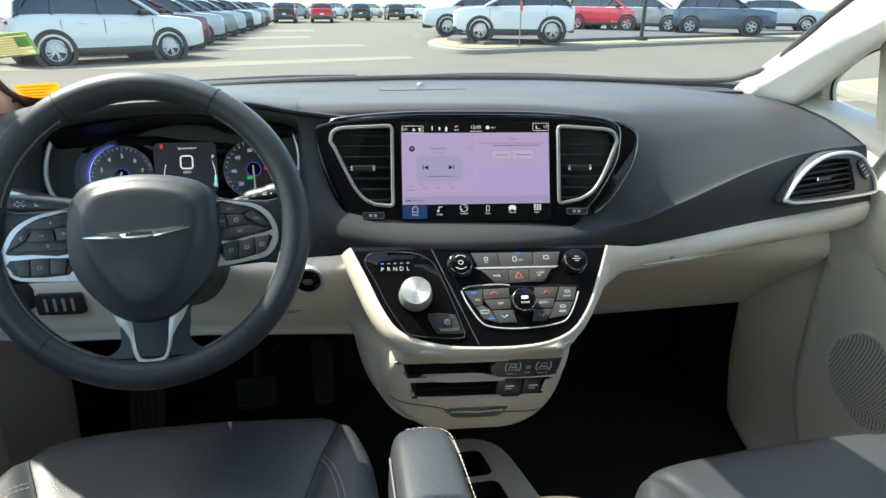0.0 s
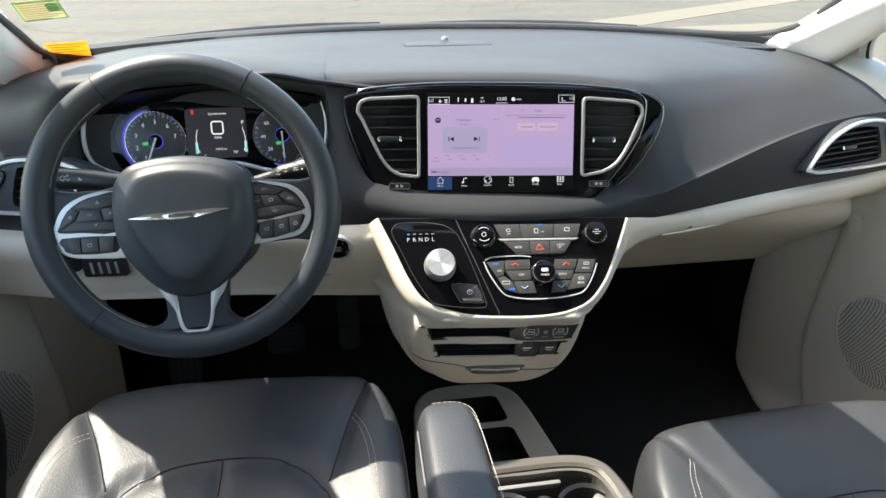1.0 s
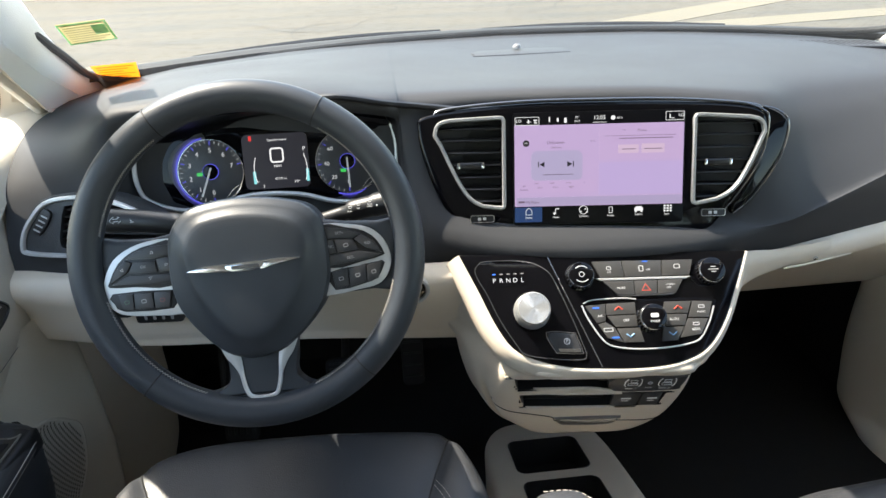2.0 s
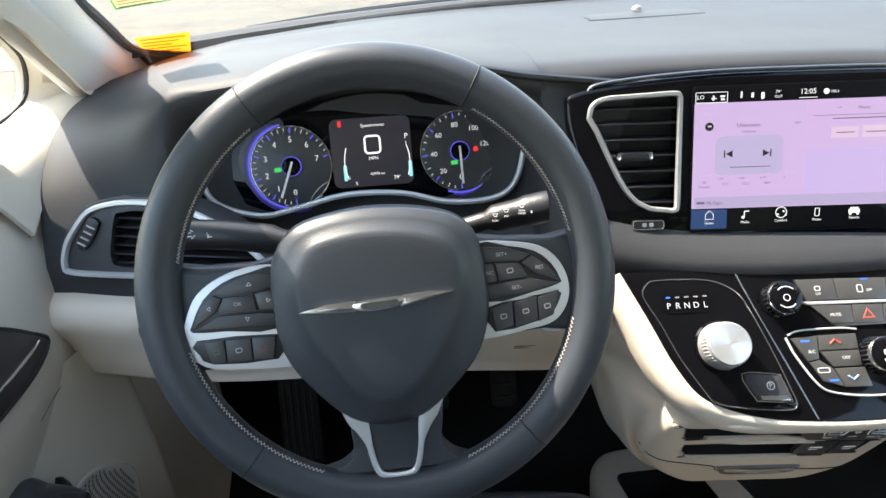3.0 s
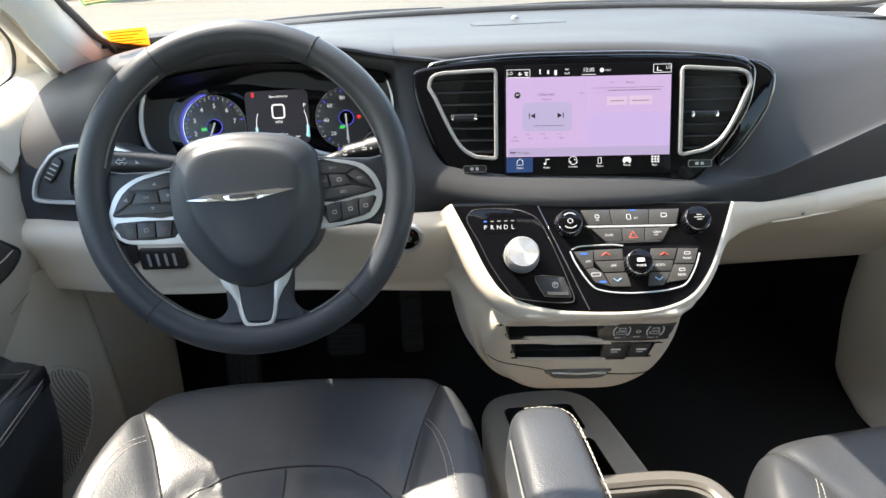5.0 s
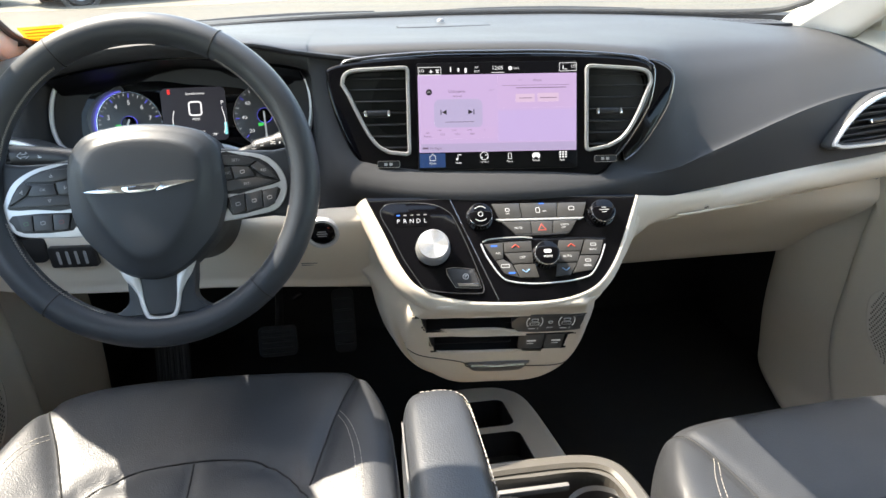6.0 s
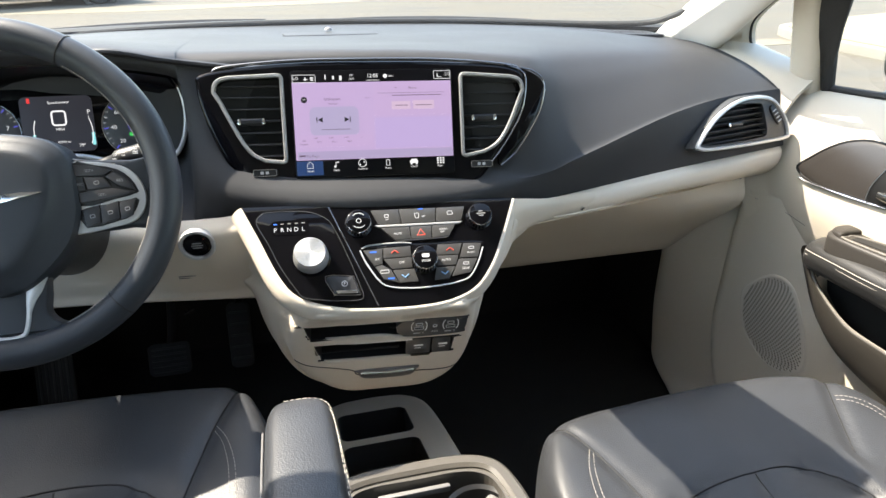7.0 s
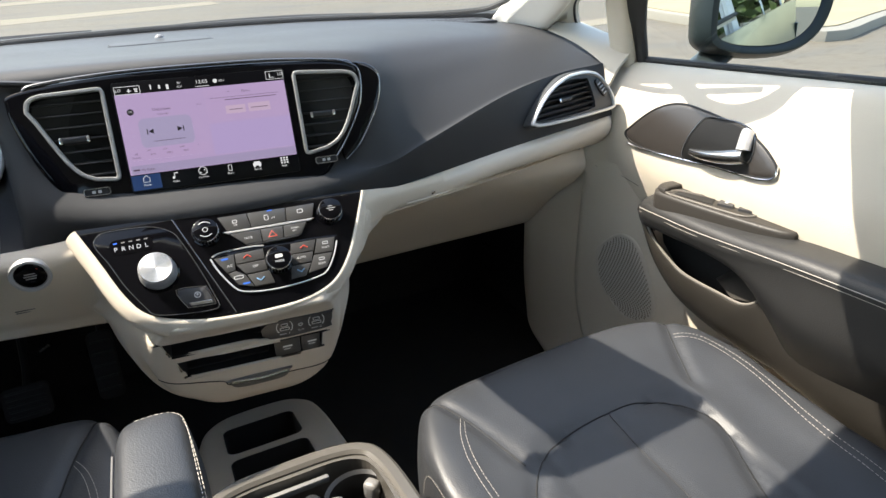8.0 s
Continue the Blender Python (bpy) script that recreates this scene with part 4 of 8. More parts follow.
b = button([(-0.015, 0.053), (0.023, 0.0525), (0.025, 0.031), (-0.006, 0.0315)], "grey switch")
mark(b, 0.006, 0.043, 0.006, 0.005)
label_on(b, "OFF", 0.006, 0.0375, 0.003)
b = button([(0.024, 0.0525), (0.076, 0.051), (0.073, 0.030), (0.026, 0.031)], "grey switch with blue lamp")
mark(b, 0.048, 0.041, 0.006, 0.008)
label_on(b, "OFF", 0.057, 0.039, 0.0032)
mark(b, 0.054, 0.0505, 0.007, 0.0016, G_LED)
b = button([(0.077, 0.051), (0.117, 0.0505), (0.110, 0.030), (0.074, 0.030)], "grey switch")
mark(b, 0.095, 0.042, 0.008, 0.006)
part("switch_trim", plate([(-0.012, 0.0305), (0.112, 0.0285), (0.106, 0.0255), (-0.006, 0.0272)], 0.0035, TOP, 0.0008, FP), M_SILVER, panel, "silver bar between the switch rows")
b = button([(-0.004, 0.0265), (0.036, 0.0255), (0.036, 0.0075), (0.014, 0.0078)], "grey mute switch")
label_on(b, "MUTE", 0.019, 0.016, 0.0042)
b = button([(0.037, 0.0255), (0.067, 0.0250), (0.065, 0.0068), (0.037, 0.0075)], "grey hazard switch with red triangle")
part("hazard_triangle", ring([(0.045, 0.0115), (0.0575, 0.0115), (0.051, 0.0215)], 0.0018, 0.0004, TOP + 0.0028, FP), M_RED_INK, b, smooth=False)
b = button([(0.068, 0.0250), (0.101, 0.0252), (0.090, 0.0085), (0.066, 0.0068)], "grey screen switch")
label_on(b, "SCREEN", 0.083, 0.0185, 0.0033)
label_on(b, "OFF", 0.081, 0.0145, 0.0033)
part("switch_trim", plate([(0.012, 0.0072), (0.090, 0.0078), (0.084, 0.0050), (0.020, 0.0046)], 0.0028, TOP, 0.0007, FP), M_WING, panel)

# climate group
part("climate_trim", plate(smooth_line(z2([(-0.033, -0.003), (-0.020, 0.001), (0.018, 0.002), (0.070, -0.001), (0.084, 0.0), (0.136, -0.003), (0.134, -0.012), (0.125, -0.032), (0.112, -0.050), (0.100, -0.056), (0.073, -0.060), (0.035, -0.061), (0.004, -0.057), (-0.010, -0.048), (-0.026, -0.022)]), 3, True), 0.0018, TOP, 0.0008, FP), M_GLOSS, panel, "black tray round the climate switches")
part("climate_edge", tube([FP @ Vector((p.x, p.y, TOP + 0.002)) for p in smooth_line(z2([(-0.034, -0.004), (-0.027, -0.023), (-0.011, -0.050), (0.004, -0.0585), (0.035, -0.0625), (0.073, -0.0615), (0.100, -0.0575), (0.113, -0.051), (0.126, -0.032), (0.135, -0.012)]), 4)], 0.0012, 6), M_SILVER, panel, "thin silver edge under the climate switches")
part("climate_edge", tube([FP @ Vector((p.x, p.y, TOP + 0.003)) for p in smooth_line(z2([(-0.032, -0.002), (-0.020, 0.002), (0.018, 0.003), (0.036, 0.001)]), 4)], 0.0010, 6), M_SILVER, panel)
B2 = TOP + 0.0012
spec = [
    ([(-0.030, -0.005), (-0.004, -0.0035), (-0.006, -0.026), (-0.017, -0.028)], "A/C", (-0.012, -0.019), (-0.017, -0.0085)),
    ([(-0.003, -0.0035), (0.034, -0.003), (0.034, -0.018), (-0.004, -0.018)], "up_red", (0.012, -0.010), None),
    ([(0.072, -0.004), (0.106, -0.0045), (0.100, -0.020), (0.068, -0.019)], "up_red", (0.088, -0.012), None),
    ([(-0.004, -0.019), (0.034, -0.019), (0.034, -0.034), (0.006, -0.034)], "OFF", (0.020, -0.026), None),
    ([(0.068, -0.020), (0.099, -0.021), (0.094, -0.035), (0.068, -0.035)], "AUTO", (0.081, -0.027), None),
    ([(-0.016, -0.029), (-0.006, -0.027), (0.005, -0.035), (0.013, -0.053), (-0.006, -0.047)], "car", (-0.004, -0.037), (0.004, -0.047)),
    ([(0.007, -0.0355), (0.036, -0.0355), (0.040, -0.054), (0.014, -0.0535)], "down", (0.023, -0.045), None),
    ([(0.066, -0.0365), (0.093, -0.0365), (0.082, -0.0535), (0.062, -0.054)], "down", (0.077, -0.045), None),
    ([(0.108, -0.0045), (0.133, -0.006), (0.126, -0.026), (0.100, -0.025)], "FRONT", (0.117, -0.019), None),
    ([(0.099, -0.0265), (0.125, -0.0275), (0.113, -0.047), (0.086, -0.0505)], "REAR", (0.107, -0.041), None),
]
for pts, t, (u, v), lamp in spec:
    b = button(pts, "grey climate switch", "climate_button", None, 0.0028, B2)
    z = B2 + 0.0030
    if t == "up_red" or t == "down":
        s = 1 if t == "up_red" else -1
        g = M_RED_INK if s > 0 else mat("blue_marking", (0.25, 0.45, 0.7), 0.5, vary=0.02)
        part("arrow_mark", tube([in_frame(FP, u, v, z) @ Vector(p) for p in ((-0.005, -0.002 * s, 0), (0, 0.002 * s, 0), (0.005, -0.002 * s, 0))], 0.0009, 5), g, b, smooth=False)
    elif t == "car":
        mark(b, u, v, 0.012, 0.005, z=z)
    else:
        label_on(b, t, u, v, 0.0045 if len(t) < 5 else 0.0034, z=z)
        if t in ("FRONT", "REAR"):
            mark(b, u + 0.001, v + 0.007, 0.008, 0.004, z=z)
    if lamp:
        mark(b, lamp[0], lamp[1], 0.009, 0.002, G_LED, z=z)

# ---- slots, sockets and drawer in the stack ----
for o in (SLOT_1, SLOT_2):
    sl = part("storage_slot", ring(inset(o, 0.001), 0.002, 0.060, -0.060, FL), M_BLACK, stack, "black open storage slot")
    turn_at = next(i for i in range(len(o)) if o[i][0] > 0.02)
    back_at = next(i for i in range(len(o) - 1, 0, -1) if o[i][0] > 0.02)
    rim = o[back_at:] + o[:turn_at + 1]
    part("slot_edge", tube([FL @ Vector((p[0], p[1], -0.0005 if p[0] > -0.09 else -0.003)) for p in rim], [0.0028 if p[0] > -0.09 else 0.0012 for p in rim], 8), M_CREAM, sl, "cream edge of the slot")
    part("slot_back", plate(o, 0.002, -0.062, 0, FL), M_VOID, sl)
    lo = min(p[1] for p in o)
    part("slot_shelf", rbox(-0.100, lo + 0.004, -0.06, 0.02, lo + 0.010, -0.012, 0.003, FL), M_BLACK, sl)
FK = FL @ Matrix.Translation((0, 0, 0.0045))
sock = part("socket_panel", plate(smooth_line(z2([(0.022, 0.041), (0.108, 0.041), (0.116, 0.036), (0.114, 0.014), (0.107, 0.003), (0.024, 0.003)]), 3, True), 0.008, -0.010, 0.0015, FK), M_SOCK, stack, "dark panel with charging sockets")
for u, n in ((0.046, "1"), (0.092, "2")):
    for v, w in ((0.032, 0.010), (0.023, 0.014)):
        part("usb_socket", ring(rounded(u - w / 2, v - 0.0032, u + w / 2, v + 0.0032, 0.001), 0.0012, 0.0012, -0.0022, FK), M_SILVER, sock)
        part("socket_well", plate(rounded(u - w / 2 + 0.001, v - 0.0022, u + w / 2 - 0.001, v + 0.0022, 0.0006), 0.0003, -0.0019, 0, FK), M_VOID, sock)
    for e in (-1, 1):
        part("socket_mark", tube([FK @ Vector((u + e * x, v, -0.0016)) for x, v in ((0.0085, 0.038), (0.0105, 0.034), (0.0115, 0.027), (0.0105, 0.020), (0.0085, 0.0165))], 0.0006, 5), M_WHITE_INK, sock, smooth=False)
    part("socket_text", words(n, 0.006, in_frame(FK, u + 0.006, 0.0105, -0.0017), h=0.0001), M_WHITE_INK, sock, smooth=False)
    part("socket_mark", plate(rounded(u - 0.008, 0.0098, u + 0.002, 0.0112, 0.0004), 0.0002, -0.0018, 0, FK), M_WHITE_INK, sock, smooth=False)
part("aux_socket", ring(disc_outline(0.069, 0.026, 0.0035, 18), 0.0014, 0.001, -0.002, FK), M_SILVER, sock)
part("socket_text", words("AUX", 0.0045, in_frame(FK, 0.069, 0.0125, -0.0017), h=0.0001), M_WHITE_INK, sock, smooth=False)
for u0, u1 in ((0.028, 0.066), (0.068, 0.100)):
    bl = part("blank_switch", plate(rounded(u0, -0.0485, u1 - (0.004 if u1 > 0.09 else 0), -0.009, 0.003), 0.006, -0.010, 0.0012, FK), M_SOCK, stack, "dark grey switch beside the slot")
    uu = (u0 + u1) / 2
    part("switch_mark", plate(rounded(uu - 0.007, -0.027, uu + 0.007, -0.0235, 0.001), 0.0002, -0.0039, 0, FK), M_WHITE_INK, bl, smooth=False)
    part("switch_mark", plate(rounded(uu - 0.006, -0.033, uu + 0.004, -0.0315, 0.0005), 0.0002, -0.0039, 0, FK), M_WHITE_INK, bl, smooth=False)
FD = frame_at((0.008, -0.105, 0.965), -6, -22)
dh = part("drawer_handle", plate(smooth_line(z2([(-0.042, -0.078), (0.042, -0.078), (0.046, -0.083), (0.036, -0.1), (0.0, -0.103), (-0.036, -0.1), (-0.046, -0.083)]), 3, True), 0.006, 0.0, 0.002, FD), M_GREY, stack, "drawer pull with bright lip")
part("bright_lip", tube([FD @ Vector(p) for p in ((-0.041, -0.081, 0.007), (0, -0.083, 0.008), (0.041, -0.081, 0.007))], 0.0025, 8), M_CHROME, dh)

# ---- instrument cluster ----
FC = frame_at((-0.42, 0.131, 1.24), 0, 20)
cl_out = smooth_line(z2([(-0.188, -0.022), (-0.172, -0.042), (-0.128, -0.056), (-0.088, -0.051), (-0.028, -0.040), (0.038, -0.043), (0.091, -0.057), (0.145, -0.057), (0.173, -0.040), (0.186, 0.004), (0.180, 0.046),
                         (0.155, 0.070), (0.08, 0.076), (0.0, 0.078), (-0.09, 0.076), (-0.15, 0.068), (-0.180, 0.045), (-0.191, 0.01)]), 4, True)
cl_out = [(p.x, p.y) for p in cl_out]
cluster = part("gauge_panel", plate(cl_out, 0.010, -0.010, 0.002, FC), M_GLOSS, dashboard, "black instrument cluster with two round gauges")
part("cluster_trim", tube([FC @ Vector((p[0] * 0.97 - 0.003, p[1] * (1.09 if p[1] > 0 else 1.0), 0.024)) for p in cl_out], 0.0034, 8, True), M_SILVER, cluster, "satin silver line round the cluster")
M_LENS = mat("cluster_black", (0.004, 0.004, 0.005), 0.35, vary=0.1, vary_scale=20, spec=0.15)
funnel = [[FC @ Vector((p[0] * a + b, p[1] * (c if p[1] > 0 else 1.0), n)) for p in cl_out + cl_out[:1]] for a, b, c, n in ((0.985, 0, 1.03, -0.002), (0.98, -0.002, 1.07, 0.010), (0.972, -0.003, 1.09, 0.0225))]
part("cluster_shroud", grid(funnel), M_LENS, cluster, "black shroud round the gauges")
liner = [[Vector((x, y5 + 0.003, z5 - 0.0035)), Vector((x, (y5 + y6) / 2, (z5 + z6) / 2 - 0.006)), Vector((x, y6 - 0.002, z6 - 0.007)), Vector((x, y6 + 0.004, z6 - 0.02))] for x, y5, z5, y6, z6 in
         ((-0.597, 0.099, 1.312, 0.14, 1.285), (-0.51, 0.084, 1.329, 0.146, 1.305), (-0.42, 0.075, 1.338, 0.15, 1.318), (-0.33, 0.069, 1.332, 0.141, 1.311), (-0.252, 0.065, 1.32, 0.13, 1.297))]
part("hood_liner", loft(liner, 3, 4), M_LENS, cluster, "black underside of the cluster hood")


def gauge(cu, cv, r, first, step, marks, needle, nm):
    g = part(nm, plate(disc_outline(cu, cv, r), 0.002, 0.0, 0.0005, FC), M_GAUGE, cluster, "round gauge with blue glow and white figures")
    for k, (r0, g_) in enumerate(((r + 0.0012, G_HALO), (r + 0.0034, G_HALO2), (r + 0.0060, G_HALO3))):
        d0, d1 = (100 + 8 * k, 300 - 6 * k) if nm == "tachometer" else (250 + 8 * k, 340 - 8 * k)
        arc = [radians(d0 + (d1 - d0) * q / 24) for q in range(25)]
        part("gauge_halo", grid([[FC @ Vector((cu + rr * math.cos(a), cv + rr * math.sin(a), 0.0021 - 0.0002 * k)) for a in arc] for rr in (r0, r0 + 0.0024)]), g_, g, "blue lit halo", False)
    part("gauge_ring", ring(disc_outline(cu, cv, r + 0.0006), 0.0012, 0.003, 0.0, FC), M_CHROME, g)
    n = len(marks)
    for i in range((n - 1) * 4 + 1):
        a = radians(first + step * i / 4)
        big = i % 4 == 0
        L = 0.0062 if big else (0.0048 if i % 2 == 0 else 0.0034)
        b = rbox(r - 0.0018 - L, -0.0007 if big else -0.0003, 0.0022, r - 0.0018, 0.0007 if big else 0.0003, 0.0027, 0)
        b.transform(in_frame(FC, cu, cv) @ Euler((0, 0, a)).to_matrix().to_4x4())
        part("tick", b, G_HALO if big else G_GAUGE, g, smooth=False)
    for i, t in enumerate(marks):
        a = radians(first + step * i)
        part("figure", words(t, 0.0095 if len(t) < 2 else 0.0082, in_frame(FC, cu + math.cos(a) * (r - 0.0155), cv + math.sin(a) * (r - 0.0155), 0.0024), h=0.0001), G_GAUGE, g, smooth=False)
    part("hub", revolve([(0.0105, 0.002), (0.0105, 0.006), (0.009, 0.0075), (0, 0.008)], in_frame(FC, cu, cv), 24), M_GLOSS, g)
    part("hub_glow", ring(disc_outline(cu, cv, 0.0115, 24), 0.001, 0.003, 0.002, FC), G_HALO, g)
    b = rbox(-0.006, -0.0013, 0.0085, r - 0.008, 0.0013, 0.0098, 0.0006)
    b.transform(in_frame(FC, cu, cv) @ Euler((0, 0, radians(needle))).to_matrix().to_4x4())
    part("needle", b, M_WHITE_INK, g, "white needle")
    return g


part("gauge_blade", plate(smooth_line(z2([(-0.150, 0.012), (-0.138, 0.032), (-0.118, 0.044), (-0.095, 0.046), (-0.095, -0.050), (-0.118, -0.046), (-0.138, -0.030), (-0.149, -0.010)]), 4, True), 0.0015, -0.0008, 0.0004, FC), M_GAUGE, cluster, "grey blade behind the tachometer")
gauge(-0.091, -0.004, 0.046, -88, -37, [str(i) for i in range(8)], -112, "tachometer")
gauge(0.105, -0.001, 0.046, -90, -43, [str(i * 20) for i in range(7)], -88, "speedometer")
for cu, cv in ((-0.062, -0.036), (0.135, -0.033)):
    part("gauge_window", ring(smooth_line(z2([(cu - 0.012, cv - 0.010), (cu + 0.003, cv - 0.004), (cu + 0.013, cv + 0.012), (cu - 0.002, cv + 0.004)]), 3, True), 0.0012, 0.001, 0.002, FC), M_CHROME, cluster)
disp = part("trip_display", plate(rounded(-0.044, -0.034, 0.049, 0.045, 0.008), 0.001, 0.0, 0, FC), M_DISPLAY, cluster, "dark trip display")
part("display_digit", ring(rounded(-0.006, 0.003, 0.014, 0.025, 0.005), 0.0024, 0.0003, 0.0012, FC), G_WHITE, disp, smooth=False)
for t, u, v, s, g in (("Speedometer", 0.006, 0.036, 0.0052, G_WHITE), ("MPH", 0.004, -0.002, 0.0056, G_WHITE), ("P", 0.0435, 0.021, 0.0085, G_WHITE), ("42970 mi", 0.007, -0.020, 0.0045, G_WHITE), ("79°", 0.030, -0.026, 0.0062, G_WHITE),
                      ("S", -0.018, -0.030, 0.0058, G_WHITE), ("C", -0.026, -0.023, 0.004, G_WHITE), ("F", 0.043, 0.0135, 0.004, G_WHITE)):
    part("display_text", words(t, s, in_frame(FC, u, v, 0.0014), h=0.0001), g, disp, smooth=False)
for s, u in ((-1, -0.030), (1, 0.046)):
    arc = [FC @ Vector((u - s * 0.0012 * (i - 3) ** 2 * 0.3 * s * s, 0.012 - i * 0.006, 0.0014)) for i in range(7)]
    part("level_arc", tube(arc, 0.0006, 5), G_WHITE, disp, smooth=False)
    part("level_bar", plate(rounded(u - 0.002, -0.026, u + 0.002, -0.008, 0.0006), 0.0003, 0.0012, 0, FC), G_CYAN, disp, smooth=False)
part("warning_lamp", plate(rounded(-0.034, 0.036, -0.030, 0.043, 0.0008), 0.0003, 0.0012, 0, FC), G_RED, disp, smooth=False)
part("warning_lamp", plate(disc_outline(0.124, 0.0, 0.003, 14), 0.0003, 0.0024, 0, FC), G_RED, cluster, smooth=False)
for u, v in ((-0.107, -0.007), (0.098, -0.014)):
    part("beam_lamp", plate(rounded(u - 0.004, v - 0.0025, u + 0.004, v + 0.0025, 0.001), 0.0003, 0.0024, 0, FC), G_GREEN, cluster, smooth=False)

# ---- steering wheel ----
wheel = thing("steering_wheel", (-0.412, -0.05, 1.17), "black leather steering wheel with silver-trimmed spokes", "steering wheel")
R0, RT = 0.1685, 0.0168
circ = [(R0 * math.cos(a), R0 * math.sin(a), 0.0) for a in [2 * math.pi * i / 120 for i in range(120)]]
part("rim", tube(circ, RT, 20, True, FW), M_RIM, wheel, "black leather-wrapped rim")
for a in (61, 121, 229, 311):
    c = Vector((R0 * math.cos(radians(a)), R0 * math.sin(radians(a)), 0))
    rad = c.normalized()
    part("rim_seam", tube([FW @ (c + rad * (RT + 0.0001) * math.cos(q) + Vector((0, 0, 1)) * (RT + 0.0001) * math.sin(q)) for q in [2 * math.pi * i / 24 for i in range(24)]], 0.0007, 5, True), M_VOID, wheel)
for a0, a1 in ((124, 168), (12, 58), (194, 248), (292, 346)):
    pts = []
    for i in range(90):
        a = radians(a0 + (a1 - a0) * i / 89)
        q = radians(162 if i % 2 else 153)
        r = R0 + (RT + 0.0004) * math.cos(q)
        pts.append(FW @ Vector((r * math.cos(a), r * math.sin(a), (RT + 0.0004) * math.sin(q))))
    part("rim_stitching", tube(pts, 0.0005, 4), M_STITCH, wheel, "cream cross stitching inside the rim")
hub = smooth_line([(-0.079, 0.014, 0), (-0.073, 0.036, 0), (-0.058, 0.053, 0), (-0.030, 0.061, 0), (0.002, 0.063, 0), (0.036, 0.059, 0), (0.060, 0.050, 0), (0.073, 0.030, 0), (0.077, -0.007, 0), (0.075, -0.034, 0), (0.064, -0.063, 0),
                   (0.034, -0.096, 0), (0.012, -0.107, 0), (-0.012, -0.108, 0), (-0.037, -0.096, 0), (-0.067, -0.060, 0), (-0.078, -0.029, 0)], 4, True)
hub = [(p.x * (1.05 if p.x < 0 else 1.08), p.y) for p in hub]
c0 = (-0.001, -0.012)
rows = []
for f, n in ((1.0, -0.030), (1.0, -0.002), (0.99, 0.008), (0.96, 0.0135), (0.87, 0.0175), (0.825, 0.0190), (0.77, 0.0235), (0.735, 0.0252), (0.69, 0.0260), (0.6, 0.0264), (0.35, 0.0268), (0.0, 0.0272)):
    v_in = max(0.0, min(1.0, (0.90 - f) / 0.09))
    rows.append([FW @ Vector((c0[0] + (p[0] - c0[0]) * f * (1 - 0.20 * v_in * min(1.0, max(0.0, (0.012 - p[1]) / 0.075))), c0[1] + (p[1] - c0[1]) * f, n)) for p in hub])
bm = grid(rows, True)
bmesh.ops.remove_doubles(bm, verts=bm.verts[:], dist=1e-6)
bmesh.ops.recalc_face_normals(bm, faces=bm.faces[:])
cover = part("airbag_cover", bm, M_RIM, wheel, "black grained airbag cover with winged badge")
badge = [((-0.061, -0.0105), (-0.040, -0.0060), (-0.018, -0.0050), (-0.018, -0.0135), (-0.040, -0.0125)), ((0.056, -0.0035), (0.036, -0.0025), (0.016, -0.0035), (0.014, -0.0125), (0.034, -0.0085))]
for w in badge:
    part("badge_wing", plate(w, 0.0025, 0.0258, 0.0008, FW), M_CHROME, cover, "chrome wing of the badge")
part("badge_centre", plate(smooth_line(z2([(-0.020, -0.0065), (-0.002, -0.0045), (0.016, -0.0040), (0.0185, -0.0065), (0.013, -0.0115), (-0.002, -0.0135), (-0.017, -0.0125)]), 3, True), 0.003, 0.0258, 0.0008, FW), M_CHROME, cover)
part("badge_bar", plate(rounded(-0.015, -0.0108, 0.013, -0.0068, 0.0015), 0.0006, 0.0287, 0, in_frame(FW, 0, 0, 0, 2.5)), M_WING, cover, smooth=False)
# spokes
spoke_l = [(-0.060, 0.034), (-0.100, 0.026), (-0.135, 0.026), (-0.160, 0.030), (-0.163, -0.020), (-0.155, -0.055), (-0.130, -0.054), (-0.060, -0.056)]
spoke_r = [(0.060, 0.036), (0.100, 0.030), (0.135, 0.028), (0.160, 0.032), (0.163, -0.015), (0.152, -0.050), (0.128, -0.046), (0.060, -0.050)]
for o in (spoke_l, spoke_r):
    part("spoke", plate(o, 0.022, -0.022, 0.006, FW, 3), M_RIM, wheel, "black leather side spoke")
part("lower_spoke", plate(smooth_line(z2([(-0.030, -0.085), (-0.034, -0.110), (-0.034, -0.132), (-0.044, -0.142), (-0.060, -0.150), (0.0, -0.168), (0.060, -0.150), (0.047, -0.140), (0.038, -0.128), (0.040, -0.105), (0.034, -0.085)]), 4, True), 0.018, -0.016, 0.004, FW), M_RIM, wheel, "black leather lower spoke")


def trim_plate(pts, nm, h0, h, material, parent, lab="", bev=0.002, n=4):
    return part(nm, plate(smooth_line(z2(pts), n, True), h, h0, bev, FW), material, parent, lab)


tl = trim_plate([(-0.058, 0.022), (-0.080, 0.0245), (-0.100, 0.024), (-0.122, 0.018), (-0.140, 0.006), (-0.150, -0.012), (-0.153, -0.026), (-0.150, -0.040), (-0.141, -0.049), (-0.128, -0.0535), (-0.100, -0.0555), (-0.080, -0.056), (-0.055, -0.050)], "spoke_trim", -0.002, 0.006, M_SILVER, wheel, "satin silver spoke trim")
tr = trim_plate([(0.056, 0.026), (0.080, 0.0285), (0.100, 0.027), (0.124, 0.022), (0.138, 0.012), (0.146, -0.003), (0.1475, -0.018), (0.142, -0.032), (0.131, -0.041), (0.110, -0.045), (0.080, -0.049), (0.056, -0.044)], "spoke_trim", -0.002, 0.006, M_SILVER, wheel, "satin silver spoke trim")


